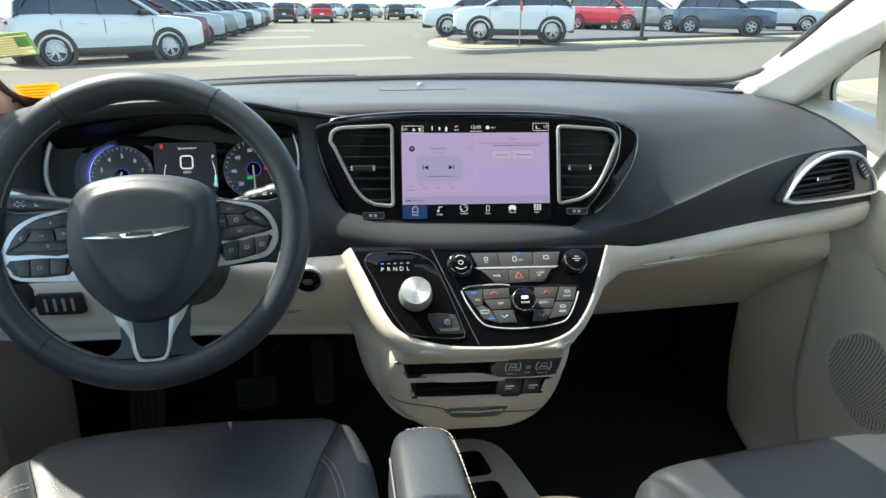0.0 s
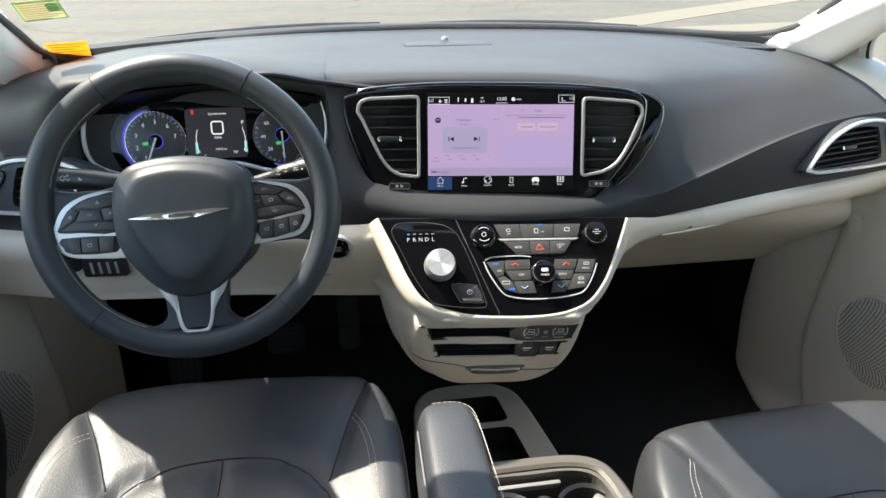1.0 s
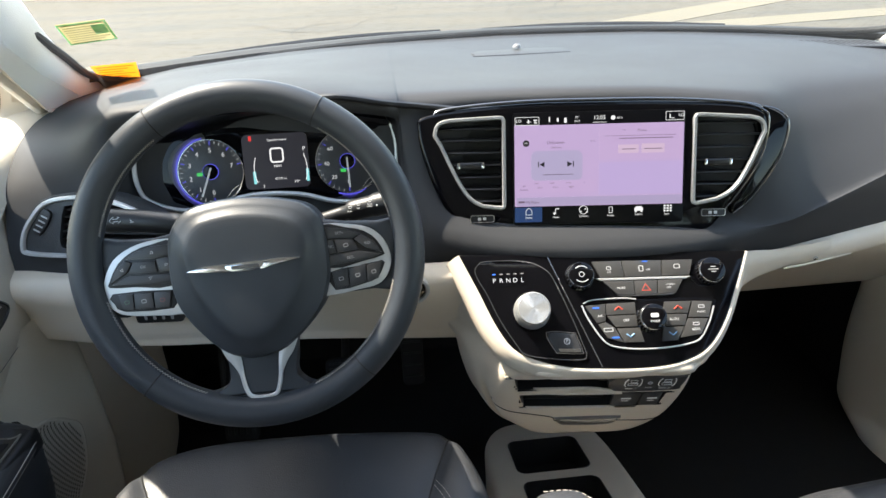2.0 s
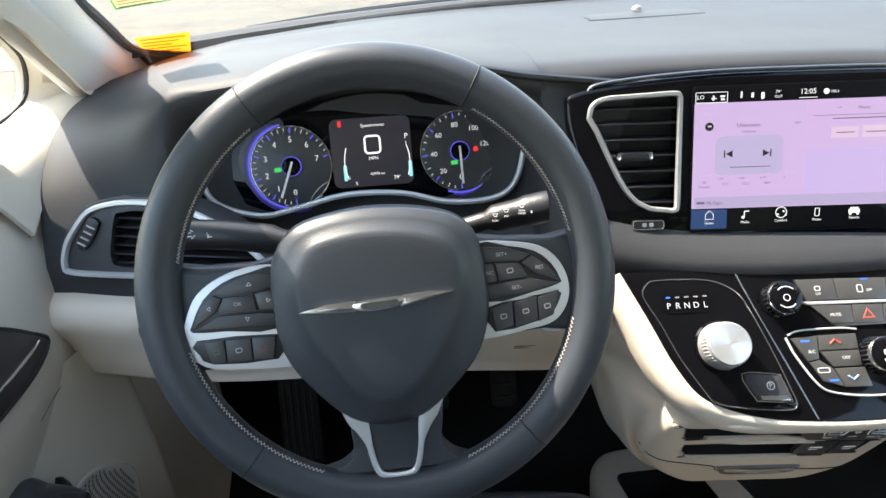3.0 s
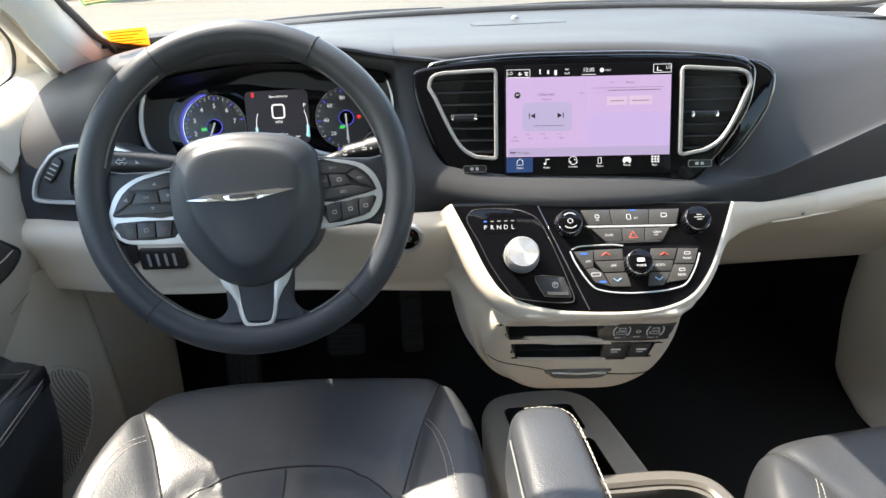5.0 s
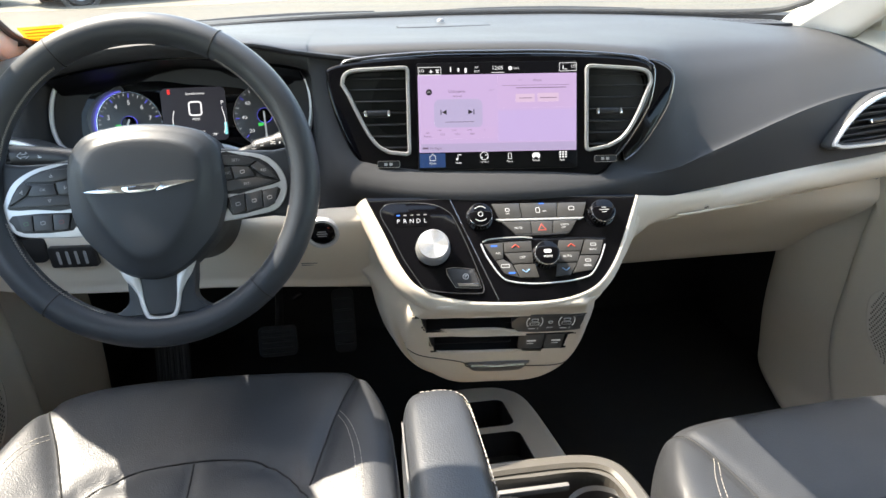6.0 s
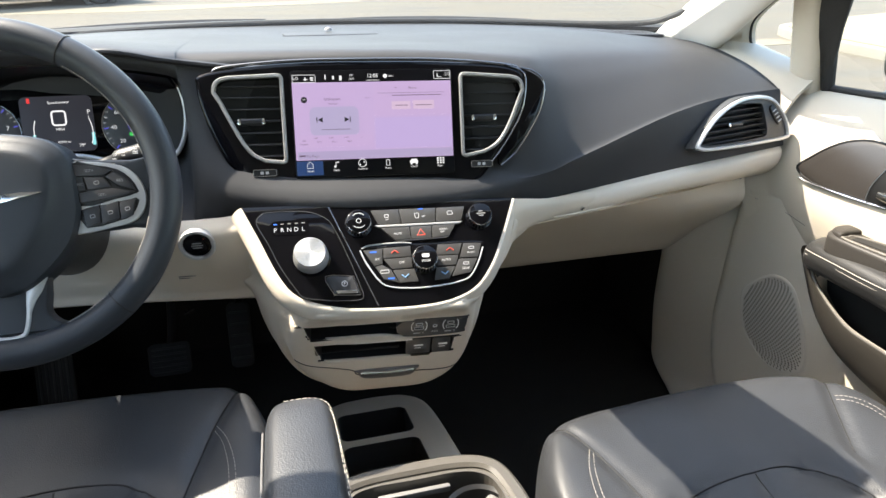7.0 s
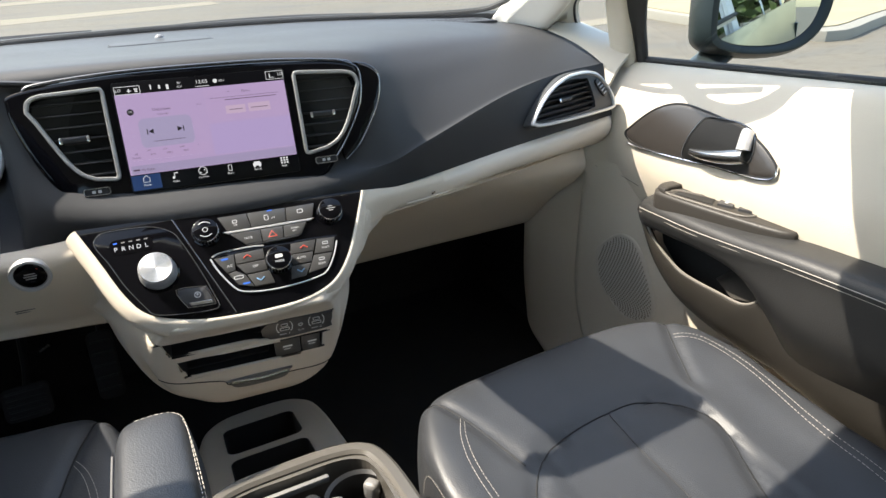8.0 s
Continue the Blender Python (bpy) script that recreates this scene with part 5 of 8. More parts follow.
trim_plate([(-0.072, 0.021), (-0.099, 0.020), (-0.119, 0.014), (-0.135, 0.002), (-0.145, -0.016), (-0.145, -0.0225), (-0.120, -0.0235), (-0.072, -0.0235)], "switch_backing", 0.0035, 0.0012, M_BLACK, tl, "black switch backing", 0.0004, 2)
trim_plate([(-0.143, -0.029), (-0.083, -0.029), (-0.080, -0.036), (-0.083, -0.0485), (-0.132, -0.0485), (-0.142, -0.040)], "switch_backing", 0.0035, 0.0012, M_BLACK, tl, "black switch backing", 0.0004, 2)
trim_plate([(0.072, 0.0265), (0.100, 0.0235), (0.121, 0.018), (0.134, 0.007), (0.1405, -0.006), (0.139, -0.0095), (0.118, -0.0145), (0.074, -0.019)], "switch_backing", 0.0035, 0.0012, M_BLACK, tr, "black switch backing", 0.0004, 2)
trim_plate([(0.082, -0.0235), (0.110, -0.0195), (0.138, -0.0150), (0.139, -0.022), (0.131, -0.034), (0.118, -0.0385), (0.086, -0.0435)], "switch_backing", 0.0035, 0.0012, M_BLACK, tr, "black switch backing", 0.0004, 2)


def wb(pts, parent, mk=None, text="", material=None):
    b = part("wheel_button", plate(pts, 0.0025, 0.0046, 0.0008, FW), M_BUTTON, parent, "black wheel switch")
    u, v = sum(p[0] for p in pts) / len(pts), sum(p[1] for p in pts) / len(pts)
    if text:
        part("button_text", words(text, 0.0042, in_frame(FW, u, v, 0.0072), h=0.0001), M_DIM_INK, b, smooth=False)
    elif mk is not None:
        b2 = ring([(math.cos(radians(mk + d)) * r, math.sin(radians(mk + d)) * r) for d, r in ((0, 0.0018), (125, 0.0023), (235, 0.0023))], 0.0006, 0.0003, 0, in_frame(FW, u, v, 0.0069))
        part("button_mark", b2, M_WHITE_INK, b, smooth=False)
    elif material:
        part("button_mark", ring(rounded(-0.0026, -0.0020, 0.0026, 0.0020, 0.0012), 0.0007, 0.0003, 0.0069, in_frame(FW, u, v, 0, 12)), M_DIM_INK if material is M_WHITE_INK else material, b, smooth=False)


wb([(-0.076, 0.019), (-0.100, 0.018), (-0.118, 0.012), (-0.126, 0.006), (-0.098, 0.005), (-0.076, 0.009)], tl, 90)
wb([(-0.127, 0.005), (-0.137, -0.005), (-0.143, -0.018), (-0.126, -0.008), (-0.120, 0.002)], tl, 180)
wb([(-0.119, 0.003), (-0.097, 0.003), (-0.095, -0.009), (-0.124, -0.009)], tl, None, "OK")
wb([(-0.095, 0.004), (-0.077, 0.007), (-0.077, -0.009), (-0.093, -0.009)], tl, 0)
wb([(-0.142, -0.020), (-0.124, -0.011), (-0.093, -0.011), (-0.077, -0.012), (-0.077, -0.021)], tl, -90)
for u0, u1, g in ((-0.141, -0.122, M_DIM_GREEN), (-0.121, -0.102, M_WHITE_INK), (-0.101, -0.083, M_DIM_RED)):
    wb([(u0 + (0.004 if u0 < -0.13 else 0), -0.030), (u1, -0.030), (u1 - (0.003 if u1 > -0.09 else 0), -0.047), (u0 + (0.008 if u0 < -0.13 else 0), -0.047)], tl, None, "", g)
wb([(0.074, 0.025), (0.100, 0.022), (0.117, 0.016), (0.108, 0.011), (0.075, 0.013)], tr, None, "SET+")
wb([(0.118, 0.015), (0.131, 0.006), (0.138, -0.006), (0.122, 0.0), (0.110, 0.010)], tr, None, "RES")
wb([(0.075, 0.011), (0.088, 0.011), (0.090, -0.003), (0.075, -0.005)], tr, None, "CANC")
wb([(0.089, 0.011), (0.108, 0.010), (0.114, -0.001), (0.092, -0.003)], tr, None, "", M_WHITE_INK)
wb([(0.076, -0.006), (0.115, -0.003), (0.138, -0.008), (0.120, -0.013), (0.076, -0.017)], tr, None, "SET-")
for u0, u1 in ((0.084, 0.101), (0.102, 0.120), (0.121, 0.138)):
    wb([(u0, -0.024 + (u0 - 0.084) * 0.14), (u1, -0.022 + (u1 - 0.084) * 0.14), (u1 - (0.005 if u1 > 0.13 else 0), -0.041 + (u1 - 0.084) * 0.14), (u0 + (0.003 if u0 < 0.09 else 0), -0.043 + (u0 - 0.084) * 0.14)], tr, None, "", M_WHITE_INK)
path = [(-0.0345, -0.088), (-0.030, -0.100), (-0.0245, -0.111), (-0.0205, -0.124), (-0.0175, -0.140), (-0.0125, -0.150), (0.0005, -0.1525), (0.0135, -0.150), (0.0185, -0.140), (0.0215, -0.124), (0.0255, -0.110), (0.031, -0.098), (0.036, -0.086)]
line = smooth_line(z2(path), 5)
bm = bmesh.new()
prev = None
for i, p in enumerate(line):
    d = (line[min(i + 1, len(line) - 1)] - line[max(i - 1, 0)]).normalized()
    w = Vector((-d.y, d.x, 0)) * (0.0023 + 0.0050 * min(1, max(0, abs(i / (len(line) - 1) - 0.5) - 0.24) / 0.14))
    row = [bm.verts.new(FW @ (p + w * a + Vector((0, 0, n)))) for a, n in ((-1, 0.0), (-1, 0.0035), (-0.5, 0.0048), (0.5, 0.0048), (1, 0.0035), (1, 0.0))]
    if prev:
        for j in range(5):
            bm.faces.new((prev[j], prev[j + 1], row[j + 1], row[j]))
    prev = row
bmesh.ops.recalc_face_normals(bm, faces=bm.faces[:])
part("lower_trim_band", bm, M_SILVER, wheel, "satin silver U-shaped spoke trim")
col = thing("steering_column", (-0.412, 0.05, 1.1), "black steering column shroud with stalks", "steering column")
part("shroud", loft([[FW @ Vector((0.065 * k * math.cos(a) , -0.02 + 0.055 * k * math.sin(a) + dv, n)) for a in [2 * math.pi * i / 12 for i in range(12)]] for k, n, dv in ((0.9, -0.025, 0), (1.0, -0.05, -0.005), (1.0, -0.12, -0.01), (0.9, -0.24, -0.03))], 3, 4, True), M_BLACK, col)
st = part("turn_stalk", tube(smooth_line([(-0.455, -0.055, 1.225), (-0.50, -0.045, 1.234), (-0.55, -0.038, 1.241), (-0.592, -0.034, 1.2435), (-0.598, -0.034, 1.2435)], 5), [0.011] * 6 + [0.014] * 8 + [0.0145] * 6 + [0.008], 14), M_BLACK, col, "black turn signal stalk")
M_STALK_INK = mat("bright_marking", (0.6, 0.6, 0.6), 0.5, vary=0.02)
arrows = [(-0.006, 0), (-0.002, 0.0035), (-0.002, 0.0015), (0.002, 0.0015), (0.002, 0.0035), (0.006, 0), (0.002, -0.0035), (0.002, -0.0015), (-0.002, -0.0015), (-0.002, -0.0035)]
for x, o in ((-0.582, [(a * 1.25, c * 1.25) for a, c in arrows]), (-0.556, rounded(-0.002, -0.0036, 0.005, 0.0036, 0.0025)), (-0.543, [(-0.0012, -0.003), (0.0012, -0.003), (0.0012, 0.001), (0.0, 0.0035), (-0.0012, 0.001)]), (-0.533, [(-0.0012, 0.003), (0.0012, 0.003), (0.0012, -0.001), (0.0, -0.0035), (-0.0012, -0.001)])):
    part("stalk_mark", ring(o, 0.0006, 0.0002, 0.0146, frame_at((x, -0.036, 1.2405 - (x + 0.57) * 0.05), 8, 35), 0), M_STALK_INK, st, "pale switch symbol", smooth=False)
for k in (-0.0018, 0.0, 0.0018):
    part("stalk_mark", plate(rounded(-0.0085, k - 0.0004, -0.0035, k + 0.0004, 0.0002), 0.0002, 0.0146, 0, frame_at((-0.557, -0.036, 1.2399), 8, 35)), M_WHITE_INK, st, smooth=False)
st = part("wiper_stalk", tube(smooth_line([(-0.35, -0.04, 1.225), (-0.31, -0.05, 1.240), (-0.285, -0.054, 1.247), (-0.262, -0.058, 1.253), (-0.255, -0.059, 1.254)], 5), [0.009] * 6 + [0.013] * 6 + [0.0145] * 8 + [0.010], 14), M_BLACK, col, "black wiper stalk")
for x, dv, t in ((-0.304, 0.002, ""), (-0.304, -0.003, "PUSH"), (-0.294, 0.003, ""), (-0.294, -0.002, "OFF"), (-0.280, 0.003, ""), (-0.280, -0.0012, "REAR"), (-0.280, -0.0038, "WIPER"), (-0.263, 0.003, ""), (-0.263, -0.0012, "FRONT"), (-0.263, -0.0038, "WIPER")):
    m = in_frame(frame_at((x, -0.0555, 1.2465 + (x + 0.285) * 0.25), -8, 40), 0, dv, 0.0149)
    if t:
        part("stalk_lettering", words(t, 0.0024, m, h=0.0001), M_WHITE_INK, st, smooth=False)
    else:
        part("stalk_mark", ring([(-0.0026, 0.0014), (0.0026, 0.0014), (0.0012, -0.0014), (-0.0012, -0.0014)], 0.0006, 0.0002, 0, m, 0), M_WHITE_INK, st, smooth=False)
part("stalk_ring", plate(rounded(-0.0007, -0.006, 0.0007, 0.005, 0.0004), 0.0003, 0.0146, 0, frame_at((-0.2715, -0.0555, 1.2499), -8, 40)), M_WHITE_INK, st, "pale index line", smooth=False)

# ---- side vents and dash top ----
M_SLIT = mat("dark_slit", (0.012, 0.012, 0.013), 0.9, vary=0.05, spec=0.05)
v_out = smooth_line(z2([(-0.102, -0.005), (-0.075, 0.022), (-0.041, 0.045), (0.0, 0.060), (0.035, 0.064), (0.069, 0.062), (0.098, 0.053), (0.118, 0.033), (0.132, 0.012), (0.137, -0.012), (0.125, -0.020), (0.069, -0.021), (0.0, -0.020), (-0.073, -0.017), (-0.095, -0.012)]), 3, True)
v_out = [(p.x, p.y) for p in v_out]
w_out = [(p.x, p.y) for p in smooth_line(z2([(-0.090, -0.001), (-0.078, 0.014), (-0.05, 0.035), (-0.018, 0.050), (0.02, 0.053), (0.060, 0.050), (0.070, 0.044), (0.079, 0.010), (0.079, -0.002), (0.070, -0.009), (0.0, -0.010), (-0.07, -0.008)]), 3, True)]
for s in (1, -1):
    m = frame_at((s * 0.65 if s > 0 else -0.622, 0.028, 1.19 if s > 0 else 1.182), s * 13, 17)
    o = v_out if s > 0 else [(-p[0], p[1]) for p in v_out][::-1]
    wo = w_out if s > 0 else [(-p[0], p[1]) for p in w_out][::-1]
    v = part("side_vent", ring(o, 0.006, 0.006, 0.003, m), M_SILVER, dashboard, "side air vent with satin silver frame")
    sur = part("vent_surround", plate([(p[0] * 1.03 + s * 0.001, p[1] * 1.04) for p in o], 0.040, -0.036, 0.003, m), M_PAD_LOW, v, "dark grey vent face")
    hollow(sur, plate(wo, 0.05, -0.030, 0, m))
    part("well", plate(wo, 0.001, -0.0295, 0, m), M_VOID, v)
    for i in range(6):
        sv = -0.004 + i * 0.0098
        sp = span(wo, sv)
        if sp:
            b = rbox(sp[0] + 0.0005, -0.0011, -0.009, sp[1] - 0.0005, 0.0011, 0.008, 0.0008, None, 1)
            b.transform(m @ Matrix.Translation((0, sv, -0.007)) @ pose(0, 0, 0, 14, 0, 0))
            part("slat", b, M_BLACK, v)
    k = part("slide_knob", rbox(-0.016, 0.0165, -0.004, 0.016, 0.0245, 0.006, 0.003, m, 3), M_BLACK, v, "vent slide knob with chrome end")
    part("knob_end", rbox(-0.018 * s - 0.0025, 0.017, -0.002, -0.018 * s + 0.0025, 0.024, 0.0065, 0.002, m), M_CHROME, k)
    tw = part("thumbwheel", plate(smooth_line(z2([(s * 0.086, 0.038), (s * 0.095, 0.044), (s * 0.106, 0.032), (s * 0.115, 0.014), (s * 0.108, 0.008), (s * 0.096, 0.020)]), 3, True), 0.005, 0.003, 0.0015, m), M_BLACK, v, "black ribbed thumbwheel")
    for i in range(4):
        part("rib", rbox(-0.005, -0.0009, 0, 0.005, 0.0009, 0.002, 0.0005, in_frame(m, s * (0.095 + i * 0.0045), 0.034 - i * 0.0062, 0.0075, s * 25), 1), M_SILVER, tw)
part("dash_sensor", revolve([(0.008, 0), (0.007, 0.003), (0.004, 0.0055), (0, 0.006)], Matrix.Translation((0.0, 0.43, 1.331)), 20), M_GREY, dashboard, "small dome light sensor")
for x0, x1, y0, y1, nm in ((0.50, 0.665, 0.355, 0.425, "defroster_grille"), (-0.085, 0.085, 0.383, 0.428, "speaker_grille")):
    sk = 0.0 if nm[0] == "s" else (-0.04 if x0 > 0 else 0.04)
    zz = 1.3222 if nm[0] == "s" else 1.3172
    out = smooth_line([(x0, y0 + 0.01, 0), (x0 + 0.01, y0, 0), (x1 - 0.01, y0 + sk, 0), (x1, y0 + 0.01 + sk, 0), (x1 - 0.012, y1 + sk, 0), (x0 + 0.012, y1, 0)], 4, True)
    g = part(nm, plate([(p.x, p.y) for p in out], 0.006, 0, 0.002, Matrix.Translation((0, 0, zz))), M_PAD, dashboard, "dark grey perforated dash grille")
    n = int((x1 - x0) / 0.011) if nm[0] == "d" else 0
    for i in range(n):
        x = x0 + 0.014 + i * (x1 - x0 - 0.028) / max(1, n - 1)
        yy = sk * (x - x0) / (x1 - x0)
        part("grille_slit", rbox(x - 0.0014, y0 + 0.012 + yy, zz + 0.0055, x + 0.0014, y1 - 0.012 + yy, zz + 0.00615, 0), M_SLIT, g, smooth=False)
sb = part("start_button", ring(disc_outline(0, 0, 0.0245, 32), 0.006, 0.008, 0, frame_at((-0.237, -0.030, 1.112), -2, -8)), M_SILVER, dashboard, "engine start button in silver ring")
part("button_cap", revolve([(0.0185, 0), (0.0185, 0.005), (0.0165, 0.0065), (0, 0.007)], frame_at((-0.237, -0.030, 1.112), -2, -8), 28), M_GLOSS, sb)
for v, w in ((0.0035, 0.006), (0.0, 0.0075), (-0.0035, 0.006)):
    part("button_text", plate(rounded(-w, v - 0.0008, w, v + 0.0008, 0.0004), 0.0003, 0.007, 0, frame_at((-0.237, -0.030, 1.112), -2, -8)), M_DIM_INK, sb, smooth=False)
part("button_lamp", plate(disc_outline(0.009, 0.009, 0.0014, 10), 0.0004, 0.0062, 0, frame_at((-0.237, -0.030, 1.112), -2, -8)), M_RED_INK, sb, smooth=False)
for i in range(4):
    part("sensor_slit", rbox(-0.012, -0.001 - i * 0.004, 0.0, 0.012, 0.001 - i * 0.004, 0.0012, 0.0004, frame_at((-0.262, -0.008, 1.052), -3, -25), 1), M_GREY, dashboard)
part("headlamp_switch", plate(rounded(-0.034, -0.02, 0.034, 0.02, 0.012), 0.012, -0.006, 0.003, frame_at((-0.652, 0.016, 1.096), -7, 0)), M_BLACK, dashboard, "black headlamp switch panel")
part("dimmer_switch", plate(rounded(-0.032, -0.016, 0.032, 0.016, 0.004), 0.010, -0.004, 0.002, frame_at((-0.585, 0.006, 1.085), -4, 0)), M_BLACK, dashboard, "black dimmer switch panel")
for i in range(4):
    part("switch_mark", plate(rounded(-0.02 + i * 0.012, -0.010, -0.016 + i * 0.012, 0.010, 0.001), 0.0005, 0.0062, 0, frame_at((-0.585, 0.006, 1.085), -4, 0)), M_DIM_INK, dashboard, smooth=False)
part("lid_seam", tube(smooth_line([(0.235, -0.026, 1.093), (0.36, -0.008, 1.092), (0.50, 0.020, 1.098), (0.62, 0.040, 1.100), (0.705, 0.058, 1.098), (0.722, 0.072, 1.090)], 5), 0.0009, 5), M_GREY, dashboard)
gl = part("glovebox_latch", tube(smooth_line([(0.283, -0.0505, 1.107), (0.315, -0.0435, 1.1055), (0.345, -0.0355, 1.1045), (0.385, -0.0245, 1.1035), (0.41, -0.0165, 1.1025)], 5), [0.0008] + [0.0016] * 19 + [0.0008], 6), M_CREAM, dashboard, "slim cream glovebox pull")
part("lock", revolve([(0.0035, -0.002), (0.0035, 0.002), (0.0025, 0.0026), (0, 0.0028)], frame_at((0.337, -0.037, 1.111), 9, -22), 16), M_CHROME, gl, "small chrome lock")

# black bar stands in for the shadow gap under the pad's overhanging lip
part("pad_shadow_line", tube(smooth_line([(-0.36, 0.056, 1.352), (-0.319, 0.053, 1.354), (-0.29, 0.053, 1.350), (-0.26, 0.055, 1.343), (-0.229, 0.060, 1.337), (-0.191, 0.058, 1.332), (-0.155, 0.054, 1.328), (-0.10, 0.050, 1.326)], 6), 0.0045, 8), M_BLACK, dashboard, "black bar drawn as the shadow gap under the pad's edge")

# ---- pedals ----
for nm, x0, x1, z0, z1, y, lab in (("brake_pedal", -0.415, -0.335, 0.69, 0.755, 0.28, "wide black rubber brake pedal"), ("accelerator_pedal", -0.258, -0.212, 0.685, 0.82, 0.29, "tall black accelerator pedal"), ("footrest", -0.66, -0.585, 0.52, 0.735, 0.36, "ribbed black rubber footrest pad")):
    p = thing(nm, ((x0 + x1) / 2, y, z0), lab, "pedal")
    m = frame_at(((x0 + x1) / 2, y, (z0 + z1) / 2), 0, 25)
    w, h = (x1 - x0) / 2, (z1 - z0) / 2
    part("pad", plate(rounded(-w, -h, w, h, 0.012), 0.012, 0, 0.004, m), M_RUBBER, p)
    for i in range(5):
        v = -h * 0.7 + i * h * 0.35
        part("rib", rbox(-w * 0.8, v - 0.002, 0.011, w * 0.8, v + 0.002, 0.0145, 0.001, m, 1) if nm != "footrest" else rbox(-w * 0.7 + i * w * 0.35 - 0.003, -h * 0.85, 0.011, -w * 0.7 + i * w * 0.35 + 0.003, h * 0.85, 0.0145, 0.001, m, 1), M_BLACK, p)
    if nm != "footrest":
        part("arm", tube([m @ Vector((0, 0, -0.005)), m @ Vector((0, 0.06, -0.05)), m @ Vector((0, 0.22, -0.10))], 0.009, 8), M_BLACK, p)
        if nm == "brake_pedal":
            part("pivot_bolt", tube([m @ Vector((0.035, 0.085, -0.02)), m @ Vector((0.055, 0.095, -0.015))], 0.006, 8), M_CHROME, p)

# ---- seats ----


def dist_to(p, line):
    best = 9.0
    for a, b in zip(line, line[1:]):
        d = b - a
        t = max(0, min(1, (p - a).dot(d) / max(1e-9, d.length_squared)))
        best = min(best, (a + d * t - p).length)
    return best


def front_seat(nm, s, xc, y0, z0, k, label, full_edge=1.0, arc=None, back=0.0):
    """A cushion: s is the side on which the door is, k scales its width."""
    root = thing(nm, (xc, y0 - 0.3, 0.5), label, "seat", "front seats")
    X = lambda l: xc + s * l * k
    outer = [(-0.248, 0.175, 0.055), (-0.243, 0.12, 0.02), (-0.228, 0.075, 0.004), (-0.205, 0.038, -0.002), (-0.16, 0.018, 0.002), (-0.08, 0.008, 0.004), (0.0, 0.003, 0.004), (0.08, 0.002, 0.003), (0.15, 0.012, -0.001), (0.195, 0.034, -0.006),
             (0.222, 0.07, -0.004), (0.240, 0.12, 0.008), (0.250, 0.18, 0.045)]
    secs = []
    for l, dy, dz in outer:
        yf, z = y0 - dy, z0 - dz * full_edge
        e = max(0, (abs(l) - 0.17) / 0.08)
        secs.append([Vector((X(l), yf - 0.02, z - 0.20)), Vector((X(l), yf + 0.004, z - 0.11)), Vector((X(l), yf + 0.001, z - 0.045)), Vector((X(l), yf - 0.018, z - 0.010)), Vector((X(l), yf - 0.06, z + 0.001)),
                     Vector((X(l), y0 - 0.24, z - 0.016 + 0.014 * e)), Vector((X(l), y0 - 0.36, z - 0.030 + 0.022 * e)), Vector((X(l), y0 - 0.50, z - 0.036 + 0.03 * e)), Vector((X(l), y0 - 0.62, z - 0.030 + 0.03 * e))])
    bm = loft(secs, 14, 10)
    V2 = lambda pts: [Vector((p.x, p.y, 0)) for p in smooth_line([Vector((X(l), y0 - d - back, 0)) for l, d in pts], 8)]
    seams = {
        "outer": V2([(0.216, 0.0), (0.203, 0.05), (0.170, 0.115), (0.140, 0.185)]),
        "inner": V2([(-0.212, 0.0), (-0.197, 0.05), (-0.170, 0.115), (-0.142, 0.205)]),
        "arc": V2(arc or [(0.110, 0.60), (0.126, 0.40), (0.134, 0.28), (0.132, 0.215), (0.110, 0.178), (0.06, 0.157), (0.0, 0.152), (-0.06, 0.157), (-0.100, 0.175), (-0.13, 0.206), (-0.146, 0.25), (-0.138, 0.40), (-0.12, 0.60)]),
        "mid": V2([(0.0, 0.182 if arc else 0.155), (0.0, 0.25), (0.004, 0.35), (0.004, 0.60)]),
    }
    for v in bm.verts:
        p = Vector((v.co.x, v.co.y, 0))
        if v.co.z > z0 - 0.09:
            drop = 0.0
            for name, l in seams.items():
                d = dist_to(p, l)
                drop = max(drop, (0.0058 if name != "mid" else 0.004) * math.exp(-(d / 0.010) ** 2))
            inside = abs(v.co.x - xc) < 0.13 and v.co.y < y0 - 0.18
            wr = noise.noise(Vector((v.co.x * 9, v.co.y * 14, 3 * s))) * 0.0018 + noise.noise(Vector((v.co.x * 30, v.co.y * 22, s))) * 0.0007
            v.co.z += wr - drop - (0.004 if inside else 0)
    bm.normal_update()
    tree = BVHTree.FromBMesh(bm)

    def drape(pts, lift=0.0003):
        out = []
        for p in pts:
            h = tree.ray_cast(Vector((p.x, p.y, z0 + 0.3)), Vector((0, 0, -1)))
            if h[0] is not None and h[0].z > z0 - 0.10:
                out.append(h[0] + Vector((0, 0, lift)))
        return out

    bmesh.ops.recalc_face_normals(bm, faces=bm.faces[:])
    cush = part("cushion", bm, M_LEATHER, root, "black perforated leather cushion")
    for name, l in seams.items():
        pts = drape(l, 0.0002)
        if len(pts) > 2:
            part("seam", tube(pts, 0.0011, 5), M_VOID, cush)
    for off in (0.0, 0.009):
        stitches(cush, drape(V2([(0.181 + off * 0.4, 0.104 - off * 0.8), (0.203 + off * 0.7, 0.132 - off * 0.6), (0.214 + off * 0.9, 0.175), (0.214 + off, 0.24), (0.206 + off, 0.32), (0.200 + off, 0.45), (0.195 + off, 0.60)])))
